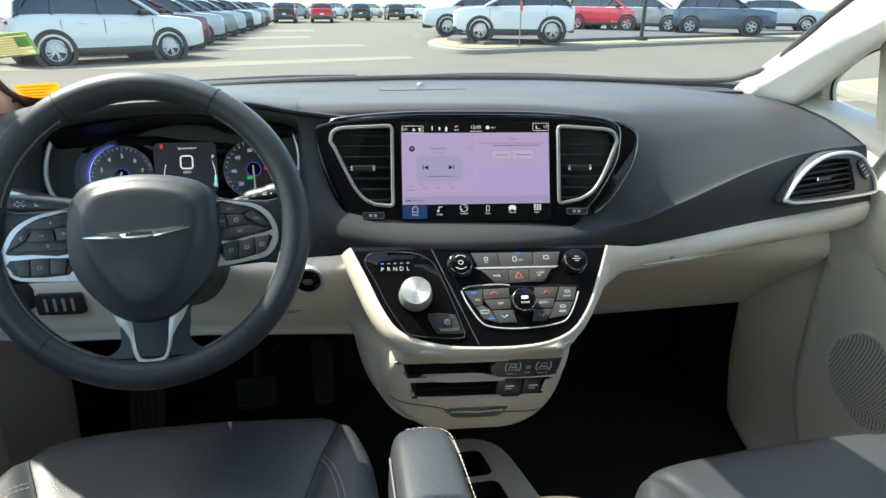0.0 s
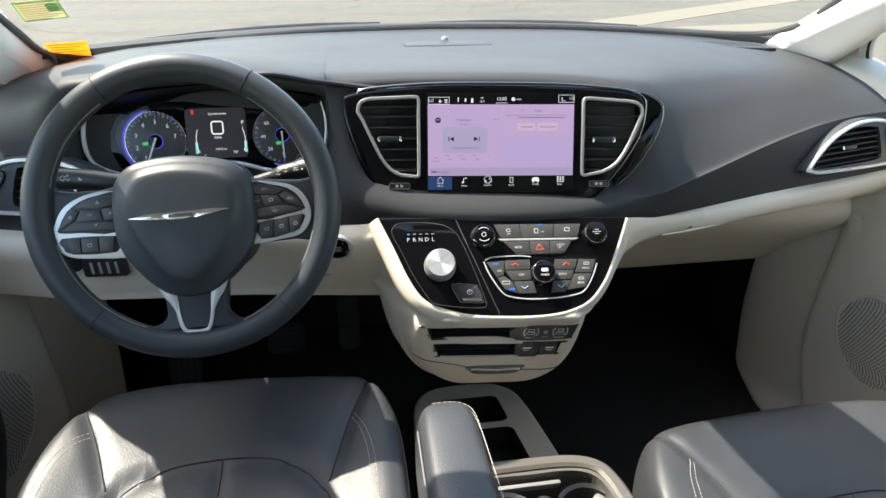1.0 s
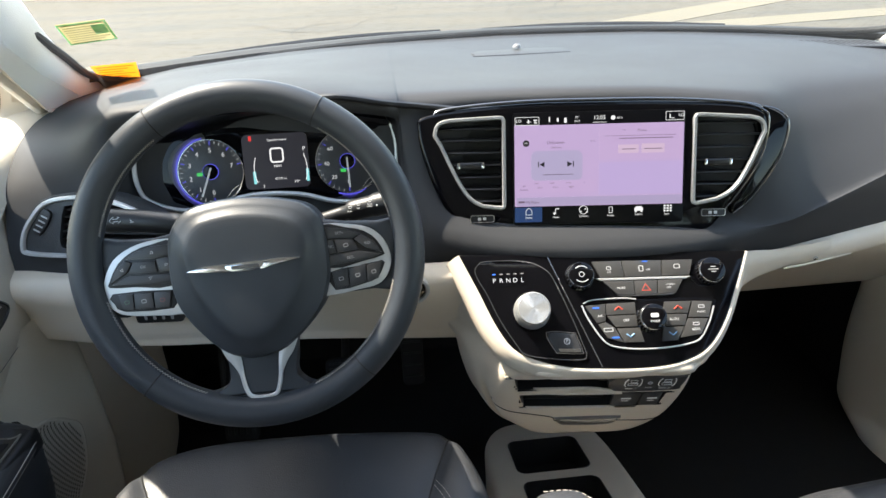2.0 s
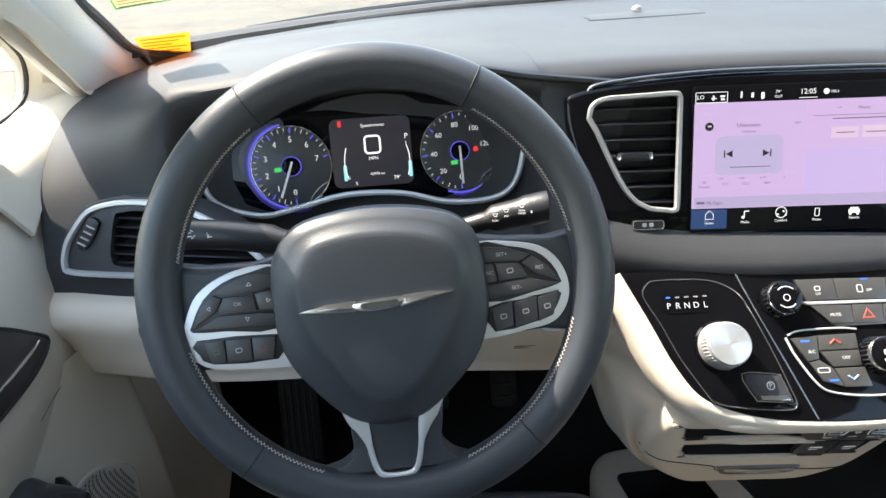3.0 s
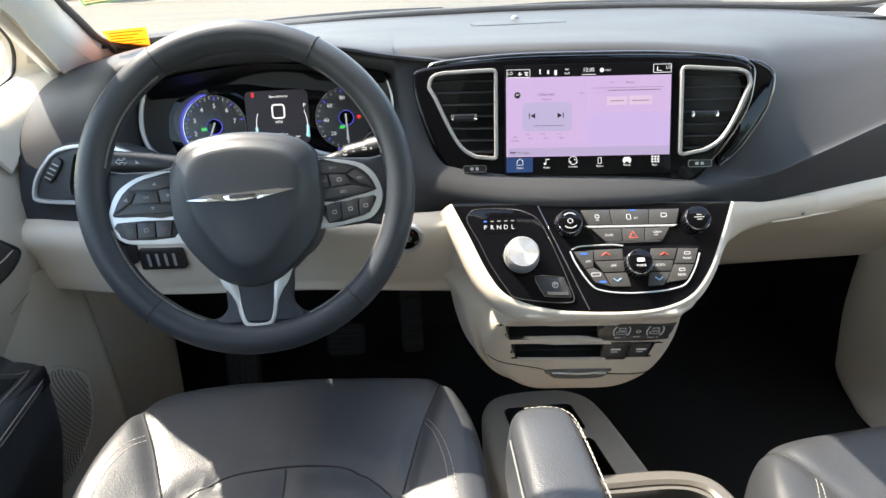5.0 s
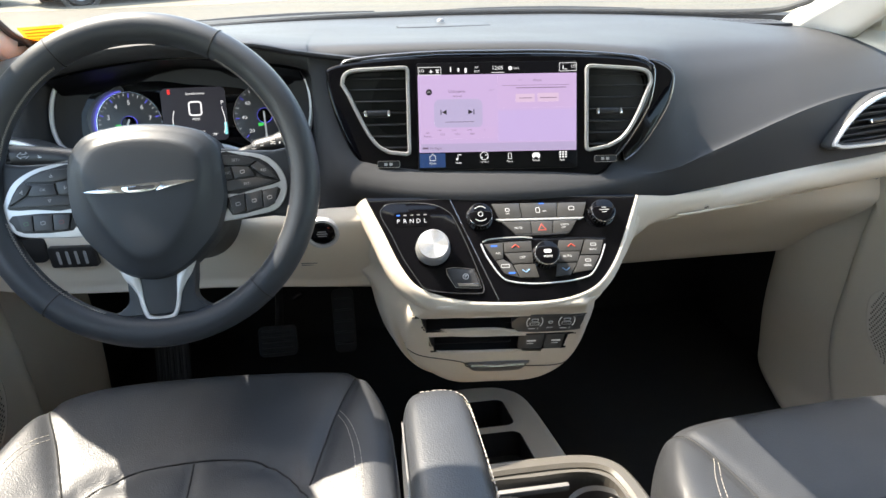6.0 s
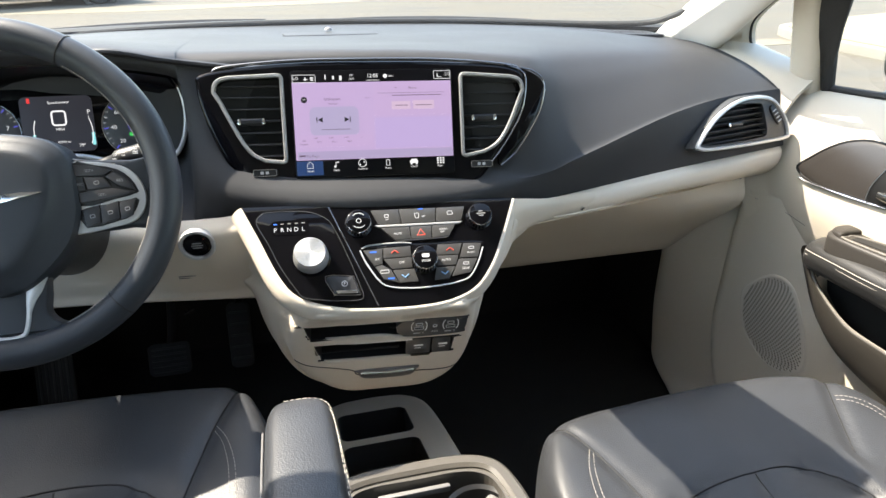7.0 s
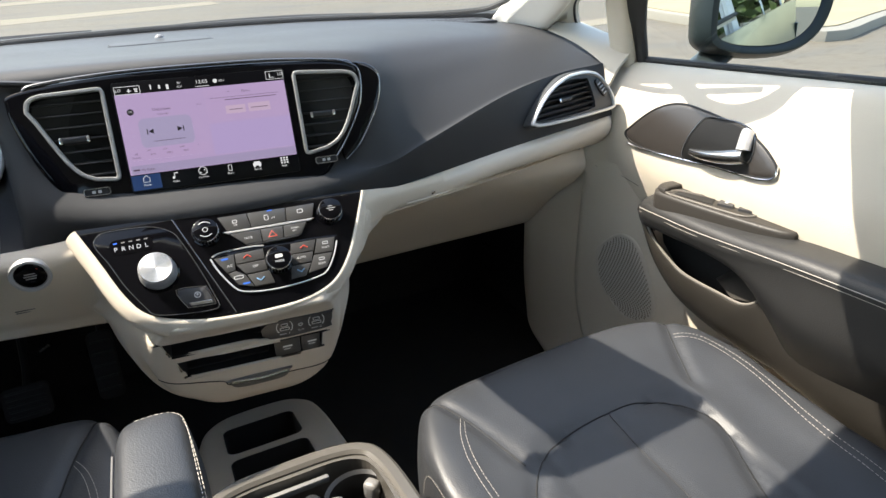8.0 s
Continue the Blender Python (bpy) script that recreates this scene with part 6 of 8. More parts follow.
    for off in (0.0, 0.008):
        stitches(cush, drape(V2([(-0.176 - off * 0.3, 0.108 - off * 0.8), (-0.190 - off * 0.8, 0.145 - off * 0.3), (-0.197 - off, 0.20), (-0.195 - off, 0.32), (-0.19 - off, 0.55)])))
    stitches(cush, drape(V2([(-0.233, 0.065), (-0.2435, 0.105), (-0.2455, 0.16), (-0.2465, 0.24), (-0.2465, 0.4)])), lift=0)
    # backrest is out of view, added to keep rear light off the cushions
    rest = []
    for z, y, t in ((z0 - 0.06, -0.60, 0.10), (z0 + 0.05, -0.62, 0.13), (z0 + 0.18, -0.65, 0.13), (z0 + 0.30, -0.69, 0.12), (z0 + 0.38, -0.72, 0.10), (z0 + 0.42, -0.75, 0.05)):
        wd = 0.235 - 0.05 * max(0, (z - z0 - 0.2) / 0.22)
        rest.append([Vector((xc + a * wd, y0 + y + 0.10 + b * t - (0.02 * (1 - abs(a)) if b > 0.3 else 0), z)) for a, b in ((-1, 0), (-0.95, 0.5), (-0.6, 0.4), (0, 0.35), (0.6, 0.4), (0.95, 0.5), (1, 0), (0.9, -0.5), (0, -0.6), (-0.9, -0.5))])
    bb = loft(rest, 4, 4, True)
    bmesh.ops.holes_fill(bb, edges=[e for e in bb.edges if e.is_boundary], sides=0)
    bmesh.ops.recalc_face_normals(bb, faces=bb.faces[:])
    bb.transform(Matrix.Translation((0, -0.13, 0)))
    part("backrest", bb, M_LEATHER, root, "unseen black leather backrest")
    part("seat_base", rbox(xc - 0.20, y0 - 0.58, 0.5, xc + 0.20, y0 - 0.06, z0 - 0.12, 0.02), M_BLACK, root, "black plastic seat base")
    part("seat_side_trim", rbox(min(X(0.235), X(0.262)), y0 - 0.62, z0 - 0.22, max(X(0.235), X(0.262)), y0 - 0.16, z0 - 0.09, 0.012), M_CREAM, root, "cream seat side moulding")
    return root


front_seat("driver_seat", -1, -0.400, -0.080, 0.943, 0.97, "black leather driver seat with cream stitching", 0.85, None, 0.022)
front_seat("passenger_seat", 1, 0.434, -0.210, 0.893, 1.10, "black leather passenger seat with cream stitching", 0.6,
           [(0.05, 0.60), (0.076, 0.40), (0.115, 0.28), (0.110, 0.232), (0.080, 0.198), (0.042, 0.182), (0.0, 0.180), (-0.06, 0.185), (-0.105, 0.198), (-0.145, 0.235), (-0.158, 0.28), (-0.14, 0.40), (-0.12, 0.60)])

# fold-down armrest on the driver seat
arm = thing("seat_armrest", (-0.12, -0.6, 0.95), "black leather fold-down armrest with cream stitching", "armrest")
secs = []
for y, w, h in ((-0.352, 0.016, 0.028), (-0.356, 0.024, 0.036), (-0.368, 0.031, 0.042), (-0.40, 0.034, 0.045), (-0.50, 0.036, 0.046), (-0.70, 0.037, 0.047)):
    xc, zc = -0.1225, 1.045
    secs.append([Vector((xc + w * a, y, zc + h * b)) for a, b in ((-1, -0.9), (-1.02, 0.3), (-0.85, 0.85), (-0.4, 1.0), (0.4, 1.0), (0.85, 0.85), (1.02, 0.3), (1, -0.9), (0, -1.05))])
bm = loft(secs, 4, 4, True)
bm.faces.new([v for v in sorted(bm.verts, key=lambda v: v.co.y)[-36:]][:3])
bmesh.ops.holes_fill(bm, edges=[e for e in bm.edges if e.is_boundary], sides=0)
bmesh.ops.recalc_face_normals(bm, faces=bm.faces[:])
pad_ob = part("pad", bm, M_LEATHER, arm, "black leather pad")
for off in (0.0, 0.006):
    stitches(pad_ob, smooth_line([(-0.136, -0.3535, 1.0795 - off), (-0.115, -0.3555 , 1.081 - off), (-0.1, -0.364, 1.083 - off), (-0.092, -0.385, 1.0845 - off * 0.6), (-0.0895 + off * 0.3, -0.45, 1.085 - off), (-0.088 + off * 0.3, -0.55, 1.086 - off), (-0.088 + off * 0.3, -0.68, 1.086 - off)], 6), r=0.0005)
part("piping", tube(smooth_line([(-0.1565, -0.39, 1.076), (-0.1575, -0.45, 1.078), (-0.159, -0.6, 1.079)], 5), 0.0010, 6), M_GREY, pad_ob)

# ---- floor tray and cup holders ----
tray = thing("floor_tray", (0.02, 0.05, 0.5), "cream floor console tray with two black openings", "tray")
FT = Matrix.Translation((0.012, 0.06, 0.64)) @ pose(0, 0, 0, -math.degrees(math.atan(0.315)), 0, 0)
tray_out = smooth_line(z2([(-0.127, -0.33), (-0.127, -0.20), (-0.126, -0.05), (-0.122, 0.06), (-0.105, 0.125), (-0.070, 0.165), (-0.02, 0.176), (0.03, 0.176), (0.078, 0.165), (0.112, 0.125), (0.124, 0.06), (0.127, -0.05), (0.127, -0.20), (0.127, -0.33)]), 4)
tray_body = part("body", plate([(p.x, p.y) for p in tray_out], 0.15, -0.15, 0.016, FT, 4), M_CREAM, tray, "cream moulded tray body")
for v0, v1, dep in ((-0.025, 0.095, 0.06), (-0.25, -0.05, 0.05)):
    o = rounded(-0.073, v0, 0.068, v1, 0.018)
    hollow(tray_body, plate(o, 0.1, -dep, 0, FT))
    part("well", ring(o, 0.002, dep + 0.0005, -dep, FT), M_BLACK, tray, "black rubber well")
    part("well_mat", plate(o, 0.003, -dep, 0, FT), M_RUBBER, tray)

M_CUPTRIM = mat("taupe_console", (0.085, 0.078, 0.068), 0.32, grain=0.12, grain_scale=500, vary=0.06)
cup = thing("cupholder_console", (0.02, -0.5, 0.5), "grey console between the seats with cup holders", "console")
co = smooth_line(z2([(-0.100, -0.330), (-0.092, -0.302), (-0.06, -0.290), (0.0, -0.288), (0.06, -0.290), (0.098, -0.302), (0.118, -0.330), (0.128, -0.40), (0.132, -0.55), (0.130, -0.70), (-0.104, -0.70), (-0.106, -0.55), (-0.104, -0.40)]), 4, True)
co = [(p.x, p.y) for p in co]
body = part("body", plate(co, 0.398, 0.5, 0.012, None, 4), M_CUPTRIM, cup, "taupe moulded console body")
inner = inset(co, 0.026)
hollow(body, plate(inner, 0.1, 0.842, 0))
part("rim", ring(co, 0.020, 0.012, 0.892), M_CUPTRIM, cup, "satin taupe rim")
part("tray_mat", plate(inner, 0.004, 0.843, 0), M_BLACK, cup)
part("light_bar", rbox(-0.045, -0.325, 0.878, 0.045, -0.318, 0.888, 0.003), M_GREY, cup, "grey bar inside the rim")
for x, y in ((0.068, -0.372), (-0.040, -0.372), (0.068, -0.48), (-0.040, -0.48)):
    c = part("cup_well", revolve([(0.040, 0.885), (0.043, 0.888), (0.038, 0.885), (0.036, 0.85), (0.0, 0.8475)], Matrix.Translation((x, y, 0)), 32), M_BLACK, cup, "round black cup well")
    for q in (70, 190, 310):
        part("cup_finger", rbox(-0.010, 0.020, 0.858, 0.010, 0.037, 0.884, 0.007, Matrix.Translation((x, y, 0)) @ pose(0, 0, 0, 0, 0, q), 3), M_GREY, c, "pale grey gripping finger")
part("centre_knob", revolve([(0.014, 0.848), (0.014, 0.882), (0.011, 0.887), (0, 0.888)], Matrix.Translation((0.014, -0.352, 0)), 24), M_BLACK, cup, "round black plug")

# ---- doors ----
M_TAUPE = mat("taupe_trim", (0.026, 0.023, 0.021), 0.3, grain=0.1, grain_scale=500, vary=0.06, vary_scale=20)
M_CUP = mat("cup_shade_black", (0.006, 0.006, 0.006), 0.5, vary=0.2, vary_scale=25, spec=0.2)
M_PODGREY = mat("dark_taupe_plastic", (0.034, 0.031, 0.028), 0.45, spec=0.25, grain=0.15, grain_scale=500, vary=0.06)
M_POCKET = mat("taupe_plastic", (0.034, 0.031, 0.027), 0.42, spec=0.25, grain=0.15, grain_scale=450, vary=0.06)
M_LIP = mat("pocket_edge", (0.20, 0.185, 0.165), 0.28, vary=0.05)
M_SATIN = mat("satin_chrome", (0.48, 0.47, 0.46), 0.22, metal=1.0, vary=0.05)
M_MESH = mat("speaker_mesh", (0.54, 0.49, 0.42), 0.6, vary=0.05)


def front_door(s, nm):
    d = thing(nm, (s * 0.84, -0.4, 0.5), "cream door panel with black armrest and handle", "car door", "front doors")
    P = lambda x, y, z: Vector((s * x, y, z))
    rows = []
    f = 0.05 if s < 0 else 0.0
    for y, dx, low in ((0.135 + f, -0.035, 0), (0.10 + f, -0.012, 0), (0.03, 0.0, 0), (-0.15, 0.002, 0), (-0.45, 0.0, 0), (-0.95, 0.0, 0)):
        zs = 1.2535 - y * 0.075
        e = lambda edge: y if y < 0.09 else y - 0.135 - f + edge
        rows.append([P(0.868, y, zs + 0.002), P(0.852 + dx * 0.4, y, zs), P(0.83 + dx, y, zs - 0.022), P(0.802 + dx, y, 1.185), P(0.786 + dx, y, 1.13), P(0.785 + dx, e(0.11), 1.07), P(0.80 + dx, e(0.085), 1.01), P(0.828 + dx, e(0.09), 0.92), P(0.842 + dx, e(0.095), 0.8), P(0.838 + dx, e(0.06), 0.65), P(0.82 + dx, e(0.05), 0.5)])
    bm = loft(rows, 5, 5)
    tree = BVHTree.FromBMesh(bm)

    def on(y, z, off=0.0):
        h = tree.ray_cast(Vector((0, y, z)), Vector((s, 0, 0)))
        x = h[0].x if h[0] is not None else s * 0.80
        return Vector((x - s * off, y, z))

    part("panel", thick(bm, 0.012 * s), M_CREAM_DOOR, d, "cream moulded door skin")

    def patch(pts, n_out, off, rim=0.0):
        """A slab following the skin inside an outline of (y, z)."""
        o = smooth_line([(y, z, 0) for y, z in pts], n_out, True)
        c = Vector((sum(p.x for p in o) / len(o), sum(p.y for p in o) / len(o), 0))
        rws = [[on(*(c.lerp(p, f)).to_2d(), off * h) for p in o] for f, h in ((1.0, -0.3), (1.0, 0.7), (0.97, 1.0), (0.86, 1.0), (0.73, 1.0), (0.6, 1.0), (0.45, 1.0), (0.3, 1.0), (0.15, 1.0), (0.01, 1.0))]
        b = grid(rws, True)
        bmesh.ops.recalc_face_normals(b, faces=b.faces[:])
        return b

    # handle bezel
    hz = (0.004, -0.025) if s < 0 else (0.0, 0.0)
    hb = [(0.010, 1.128), (-0.004, 1.150), (-0.045, 1.188), (-0.095, 1.206), (-0.16, 1.204), (-0.225, 1.196), (-0.275, 1.182), (-0.315, 1.158), (-0.318, 1.142), (-0.29, 1.133), (-0.21, 1.128), (-0.11, 1.119), (-0.03, 1.115)]
    hb = [(y + hz[0], z + hz[1]) for y, z in hb]
    bz = part("handle_bezel", patch(hb, 4, 0.004), M_TAUPE, d, "taupe handle bezel")
    part("bezel_edge", tube([on(p.x, p.y, 0.003) for p in smooth_line([(y, z, 0) for y, z in hb], 4, True)], 0.0022, 6, True), M_BLACK, bz)
    part("bezel_line", tube([on(p.x, p.y, 0.005) for p in smooth_line([(y, z, 0) for y, z in [(0.0, 1.115), (-0.03, 1.113), (-0.11, 1.117), (-0.21, 1.126), (-0.29, 1.131), (-0.32, 1.141), (-0.319, 1.160)]], 5)], 0.0016, 6), M_CHROME, bz)
    cupo = [(y + hz[0], z + hz[1]) for y, z in [(-0.139, 1.124), (-0.138, 1.151), (-0.150, 1.186), (-0.167, 1.198), (-0.21, 1.202), (-0.242, 1.199), (-0.262, 1.188), (-0.271, 1.160), (-0.262, 1.147), (-0.21, 1.133), (-0.157, 1.121)]]
    # slab lies on the skin; its near-black colour paints the cup's shade
    part("handle_cup", patch(cupo, 4, 0.005), M_CUP, bz, "raised black patch painting the shaded cup behind the handle")
    part("handle_cup_ring", tube([on(p.x, p.y, 0.005) for p in smooth_line([(y, z, 0) for y, z in cupo], 4, True)], 0.0015, 6, True), M_WING, bz, "thin smoked chrome ring")
    hp = smooth_line([on(y + hz[0], z + hz[1], o) for y, z, o in ((-0.158, 1.139, 0.008), (-0.18, 1.141, 0.012), (-0.21, 1.146, 0.015), (-0.24, 1.153, 0.015), (-0.264, 1.160, 0.013))], 6)
    dh_ = part("door_handle", tube(hp, [0.0062 + 0.0062 * min(1, i / (len(hp) * 0.7)) for i in range(len(hp))], 14), M_SATIN, bz, "satin chrome pull handle")
    hp = smooth_line([on(y + hz[0], z + hz[1], o) for y, z, o in ((-0.257, 1.168, 0.012), (-0.255, 1.178, 0.012), (-0.252, 1.188, 0.011), (-0.250, 1.196, 0.009))], 5)
    part("handle_root", tube(hp, [0.0115 - 0.002 * i / len(hp) for i in range(len(hp))], 12), M_SILVER, dh_, "satin upright of the handle")
    # armrest
    secs = []
    head = -0.044 if s > 0 else 0.0
    for y, w, z in ((-0.028 + head, 0.02, 1.025), (-0.036 + head, 0.045, 1.034), (-0.06 + head, 0.062, 1.042), (-0.14 + head * 0.6, 0.070, 1.048), (-0.25, 0.074, 1.053), (-0.32, 0.075, 1.058), (-0.38, 0.076, 1.065), (-0.44, 0.076, 1.071), (-0.62, 0.078, 1.082), (-0.92, 0.078, 1.088)):
        w, y, z, dp = (w, y, z - 0.006, 0.8 * max(0.0, min(1.0, (-y - 0.30) / 0.12))) if s > 0 else (w, y - 0.037, z - 0.057, 1.0)
        xi = 0.80 - w
        secs.append([P(0.815, y, z - 0.008), P(0.79, y, z + 0.002), P(xi + 0.022, y, z + 0.001), P(xi + 0.006, y, z - 0.006), P(xi, y, z - 0.020), P(xi + 0.003, y, z - 0.036), P(xi + 0.018, y, z - 0.055 - 0.09 * dp), P(0.815, y, z - 0.075 - 0.2 * dp)])
    b = loft(secs, 4, 4, True)
    bmesh.ops.holes_fill(b, edges=[e for e in b.edges if e.is_boundary], sides=0)
    bmesh.ops.recalc_face_normals(b, faces=b.faces[:])
    ar = part("armrest", b, M_LEATHER if s < 0 else mat("armrest_leather", (0.026, 0.026, 0.026), 0.42, spec=0.3, grain=0.1, grain_scale=500, kind="voronoi", vary=0.12, vary_scale=12), d, "dark padded armrest with twin pale stitching")
    for off in (0.0, 0.0075):
        part("stitching", tube(smooth_line([P(0.80 - w - 0.0003 + (0.0008 if off else 0.0), y - (0 if s > 0 else 0.037), z - (0.021 if s > 0 else 0.072) - off) for y, w, z in ((-0.045 + head, 0.052, 1.038), (-0.06 + head, 0.062, 1.042), (-0.14 + head * 0.6, 0.070, 1.048), (-0.25, 0.074, 1.053), (-0.42, 0.076, 1.069), (-0.62, 0.078, 1.082), (-0.9, 0.078, 1.0875))], 8), 0.0007, 5), M_STITCH, ar, "pale stitching line")
    # raised switch pod at the armrest's head: a humped block with a grab well and two switches in a rimmed inlay
    if s > 0:
        pod_o = [(0.737, -0.150), (0.746, -0.122), (0.770, -0.112), (0.800, -0.120), (0.815, -0.16), (0.824, -0.25), (0.828, -0.325), (0.800, -0.372), (0.772, -0.372), (0.752, -0.28)]
        inlay_o = [(0.741, -0.160), (0.752, -0.153), (0.768, -0.153), (0.790, -0.20), (0.812, -0.275), (0.812, -0.295), (0.795, -0.305), (0.770, -0.302), (0.758, -0.27)]
        well_o = [(0.750, -0.164), (0.765, -0.161), (0.787, -0.222), (0.763, -0.236)]
        keys = (((0.768, -0.242), (0.788, -0.232), (0.797, -0.256), (0.776, -0.266)), ((0.777, -0.276), (0.797, -0.265), (0.804, -0.288), (0.784, -0.297)))
    else:
        pod_o = [(0.736, -0.075), (0.746, -0.050), (0.79, -0.050), (0.81, -0.07), (0.812, -0.25), (0.805, -0.325), (0.775, -0.33), (0.752, -0.26)]
        inlay_o = [(0.746, -0.080), (0.756, -0.074), (0.79, -0.074), (0.797, -0.09), (0.797, -0.25), (0.79, -0.268), (0.765, -0.268), (0.755, -0.22)]
        well_o = [(0.754, -0.085), (0.785, -0.085), (0.785, -0.162), (0.758, -0.162)]
        keys = (((0.760, -0.17), (0.786, -0.17), (0.786, -0.21), (0.760, -0.21)), ((0.760, -0.22), (0.786, -0.22), (0.786, -0.26), (0.760, -0.26)))
    flat = lambda o, n=4: [(p.x, p.y) for p in smooth_line([P(x, y, 0) for x, y in o], n, True)]
    pod_m = Matrix.Translation((0, -0.15 if s > 0 else -0.19, 1.05 if s > 0 else 0.975)) @ pose(0, 0, 0, -1.5 if s > 0 else -3, 0, 0) @ Matrix.Translation((0, 0.15, -1.043))
    b = plate(flat(pod_o), 0.030, 1.029, 0.008, pod_m, 3)
    sw = part("switch_pod", b, M_PODGREY if s > 0 else M_BLACK, d, "dark window switch pod")
    tz = 1.0592
    if s > 0:
        hump = [(0.741, -0.150), (0.748, -0.127), (0.770, -0.118), (0.795, -0.124), (0.799, -0.146), (0.775, -0.146), (0.756, -0.146)]
        part("pod_hump", plate(flat(hump), 0.016, 1.050, 0.005, pod_m, 3), M_PODGREY, sw, "raised head of the switch pod")
    inlay = part("switch_inlay", plate(flat(inlay_o, 3), 0.002, tz - 0.0005, 0.0006, pod_m), M_POCKET, sw, "taupe switch inlay")
    part("inlay_rim", ring(flat(inlay_o, 3), 0.0022, 0.0028, tz, pod_m), M_LIP, inlay, "lighter rim of the inlay")
    # flat black plate on the inlay, painting the shade of the grab well
    part("switch_well_shade", plate([(s * x, y) for x, y in well_o], 0.002, tz + 0.0006, 0, pod_m), M_VOID, inlay)
    for o in keys:
        wsw = part("window_switch", plate([(s * x, y) for x, y in o], 0.006, tz, 0.0018, pod_m), M_BUTTON, inlay, "black window switch")
        cu, cv = sum(x for x, y in o) / 4, sum(y for x, y in o) / 4
        part("switch_mark", plate([(s * cu + a, cv + c) for a, c in ((-0.0025, -0.003), (0.0025, -0.003), (0.0025, 0.003), (-0.0025, 0.003))], 0.0006, tz + 0.0060, 0, pod_m), M_WHITE_INK, wsw, smooth=False)
    # map pocket under the armrest: a bowed dark panel with an open top
    dz = 0.0 if s > 0 else -0.045
    lip = smooth_line([P(0.772, y, z + dz) for y, z in ((-0.085, 0.982), (-0.100, 0.962), (-0.122, 0.946), (-0.151, 0.930), (-0.197, 0.915), (-0.276, 0.915), (-0.322, 0.918), (-0.348, 0.936), (-0.366, 0.962), (-0.42, 0.945), (-0.478, 0.934), (-0.56, 0.925), (-0.70, 0.915))], 5)
    foot = smooth_line([P(0.803, y, z + dz) for y, z in ((-0.032, 0.990), (-0.052, 0.955), (-0.085, 0.900), (-0.118, 0.865), (-0.157, 0.840), (-0.200, 0.826), (-0.250, 0.817), (-0.305, 0.812), (-0.377, 0.810), (-0.43, 0.802), (-0.50, 0.792), (-0.58, 0.785), (-0.72, 0.775))], 5)
    rows = []
    for a, c in zip(lip, foot):
        bow = P(-0.010, 0, 0)
        rows.append(smooth_line([a + P(0.005, 0, -0.001), a, a.lerp(c, 0.06) + bow * 0.5, a.lerp(c, 0.35) + bow, a.lerp(c, 0.70) + bow, a.lerp(c, 0.93) + bow * 0.4, c + P(0.004, 0, 0), c + P(0.045, 0, -0.006)], 3))
    b = grid(rows)
    bmesh.ops.recalc_face_normals(b, faces=b.faces[:])
    pk = part("map_pocket", thick(b, 0.003), M_POCKET, d, "dark taupe door pocket below the armrest")
    part("pocket_lip", tube([p + P(-0.0005, 0, 0.0006) for p in lip[2:41]], 0.0022, 8), M_LIP, pk, "bright edge of the pocket")
    # black sheet before the cream skin paints the shade inside the pocket
    b = plate([(y, z + dz) for y, z in ((-0.075, 1.00), (-0.35, 1.02), (-0.37, 0.95), (-0.33, 0.88), (-0.16, 0.88), (-0.10, 0.93))], 0.002, 0, 0)
    b.transform(Matrix(((0, 0, s, s * 0.812), (1, 0, 0, 0), (0, 1, 0, 0), (0, 0, 0, 1))))
    part("pocket_shade", b, M_VOID, pk, "black sheet painting the shade inside the pocket")
    ramp = [[P(0.775, -0.300, 0.916 + dz), P(0.775, -0.345, 0.934 + dz), P(0.775, -0.368, 0.965 + dz)], [P(0.790, -0.255, 0.925 + dz), P(0.790, -0.300, 0.945 + dz), P(0.790, -0.330, 0.972 + dz)], [P(0.812, -0.235, 0.915 + dz), P(0.812, -0.270, 0.95 + dz), P(0.812, -0.300, 0.985 + dz)]]
    part("pocket_end", thick(loft(ramp), 0.002), M_POCKET, pk, "sloped rear end of the pocket")
    # bulged front of the door with the speaker, tucked under the upper skin
    rows = []
    for z, ye in ((1.06, 0.095), (1.01, 0.101), (0.92, 0.105), (0.84, 0.106), (0.757, 0.104), (0.68, 0.086), (0.60, 0.047), (0.52, 0.0)):
        rows.append([P(x, y, z) for x, y in ((0.850, ye - 0.28), (0.833, ye - 0.21), (0.812, ye - 0.15), (0.795, ye - 0.095), (0.783, ye - 0.055), (0.772, ye - 0.026), (0.7645, ye - 0.010), (0.7645, ye), (0.772, ye + 0.008), (0.79, ye + 0.012), (0.84, ye + 0.014))])
    bm = loft(rows, 5, 5)
    pod_tree = BVHTree.FromBMesh(bm)

    def on_pod(y, z, off):
        h = pod_tree.ray_cast(Vector((0, y, z)), Vector((s, 0, 0)))
        return Vector(((h[0].x if h[0] is not None else s * 0.80) - s * off, y, z))

    bmesh.ops.recalc_face_normals(bm, faces=bm.faces[:])
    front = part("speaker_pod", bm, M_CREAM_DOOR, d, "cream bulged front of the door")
    sp = smooth_line(z2([(0.056, 0.84), (0.04, 0.875), (0.006, 0.905), (-0.03, 0.899), (-0.059, 0.851), (-0.088, 0.764), (-0.075, 0.728), (-0.023, 0.721), (0.036, 0.769)]), 6, True)
    o = [(p.x, p.y) for p in sp]
    c = Vector((-0.012, 0.815, 0))
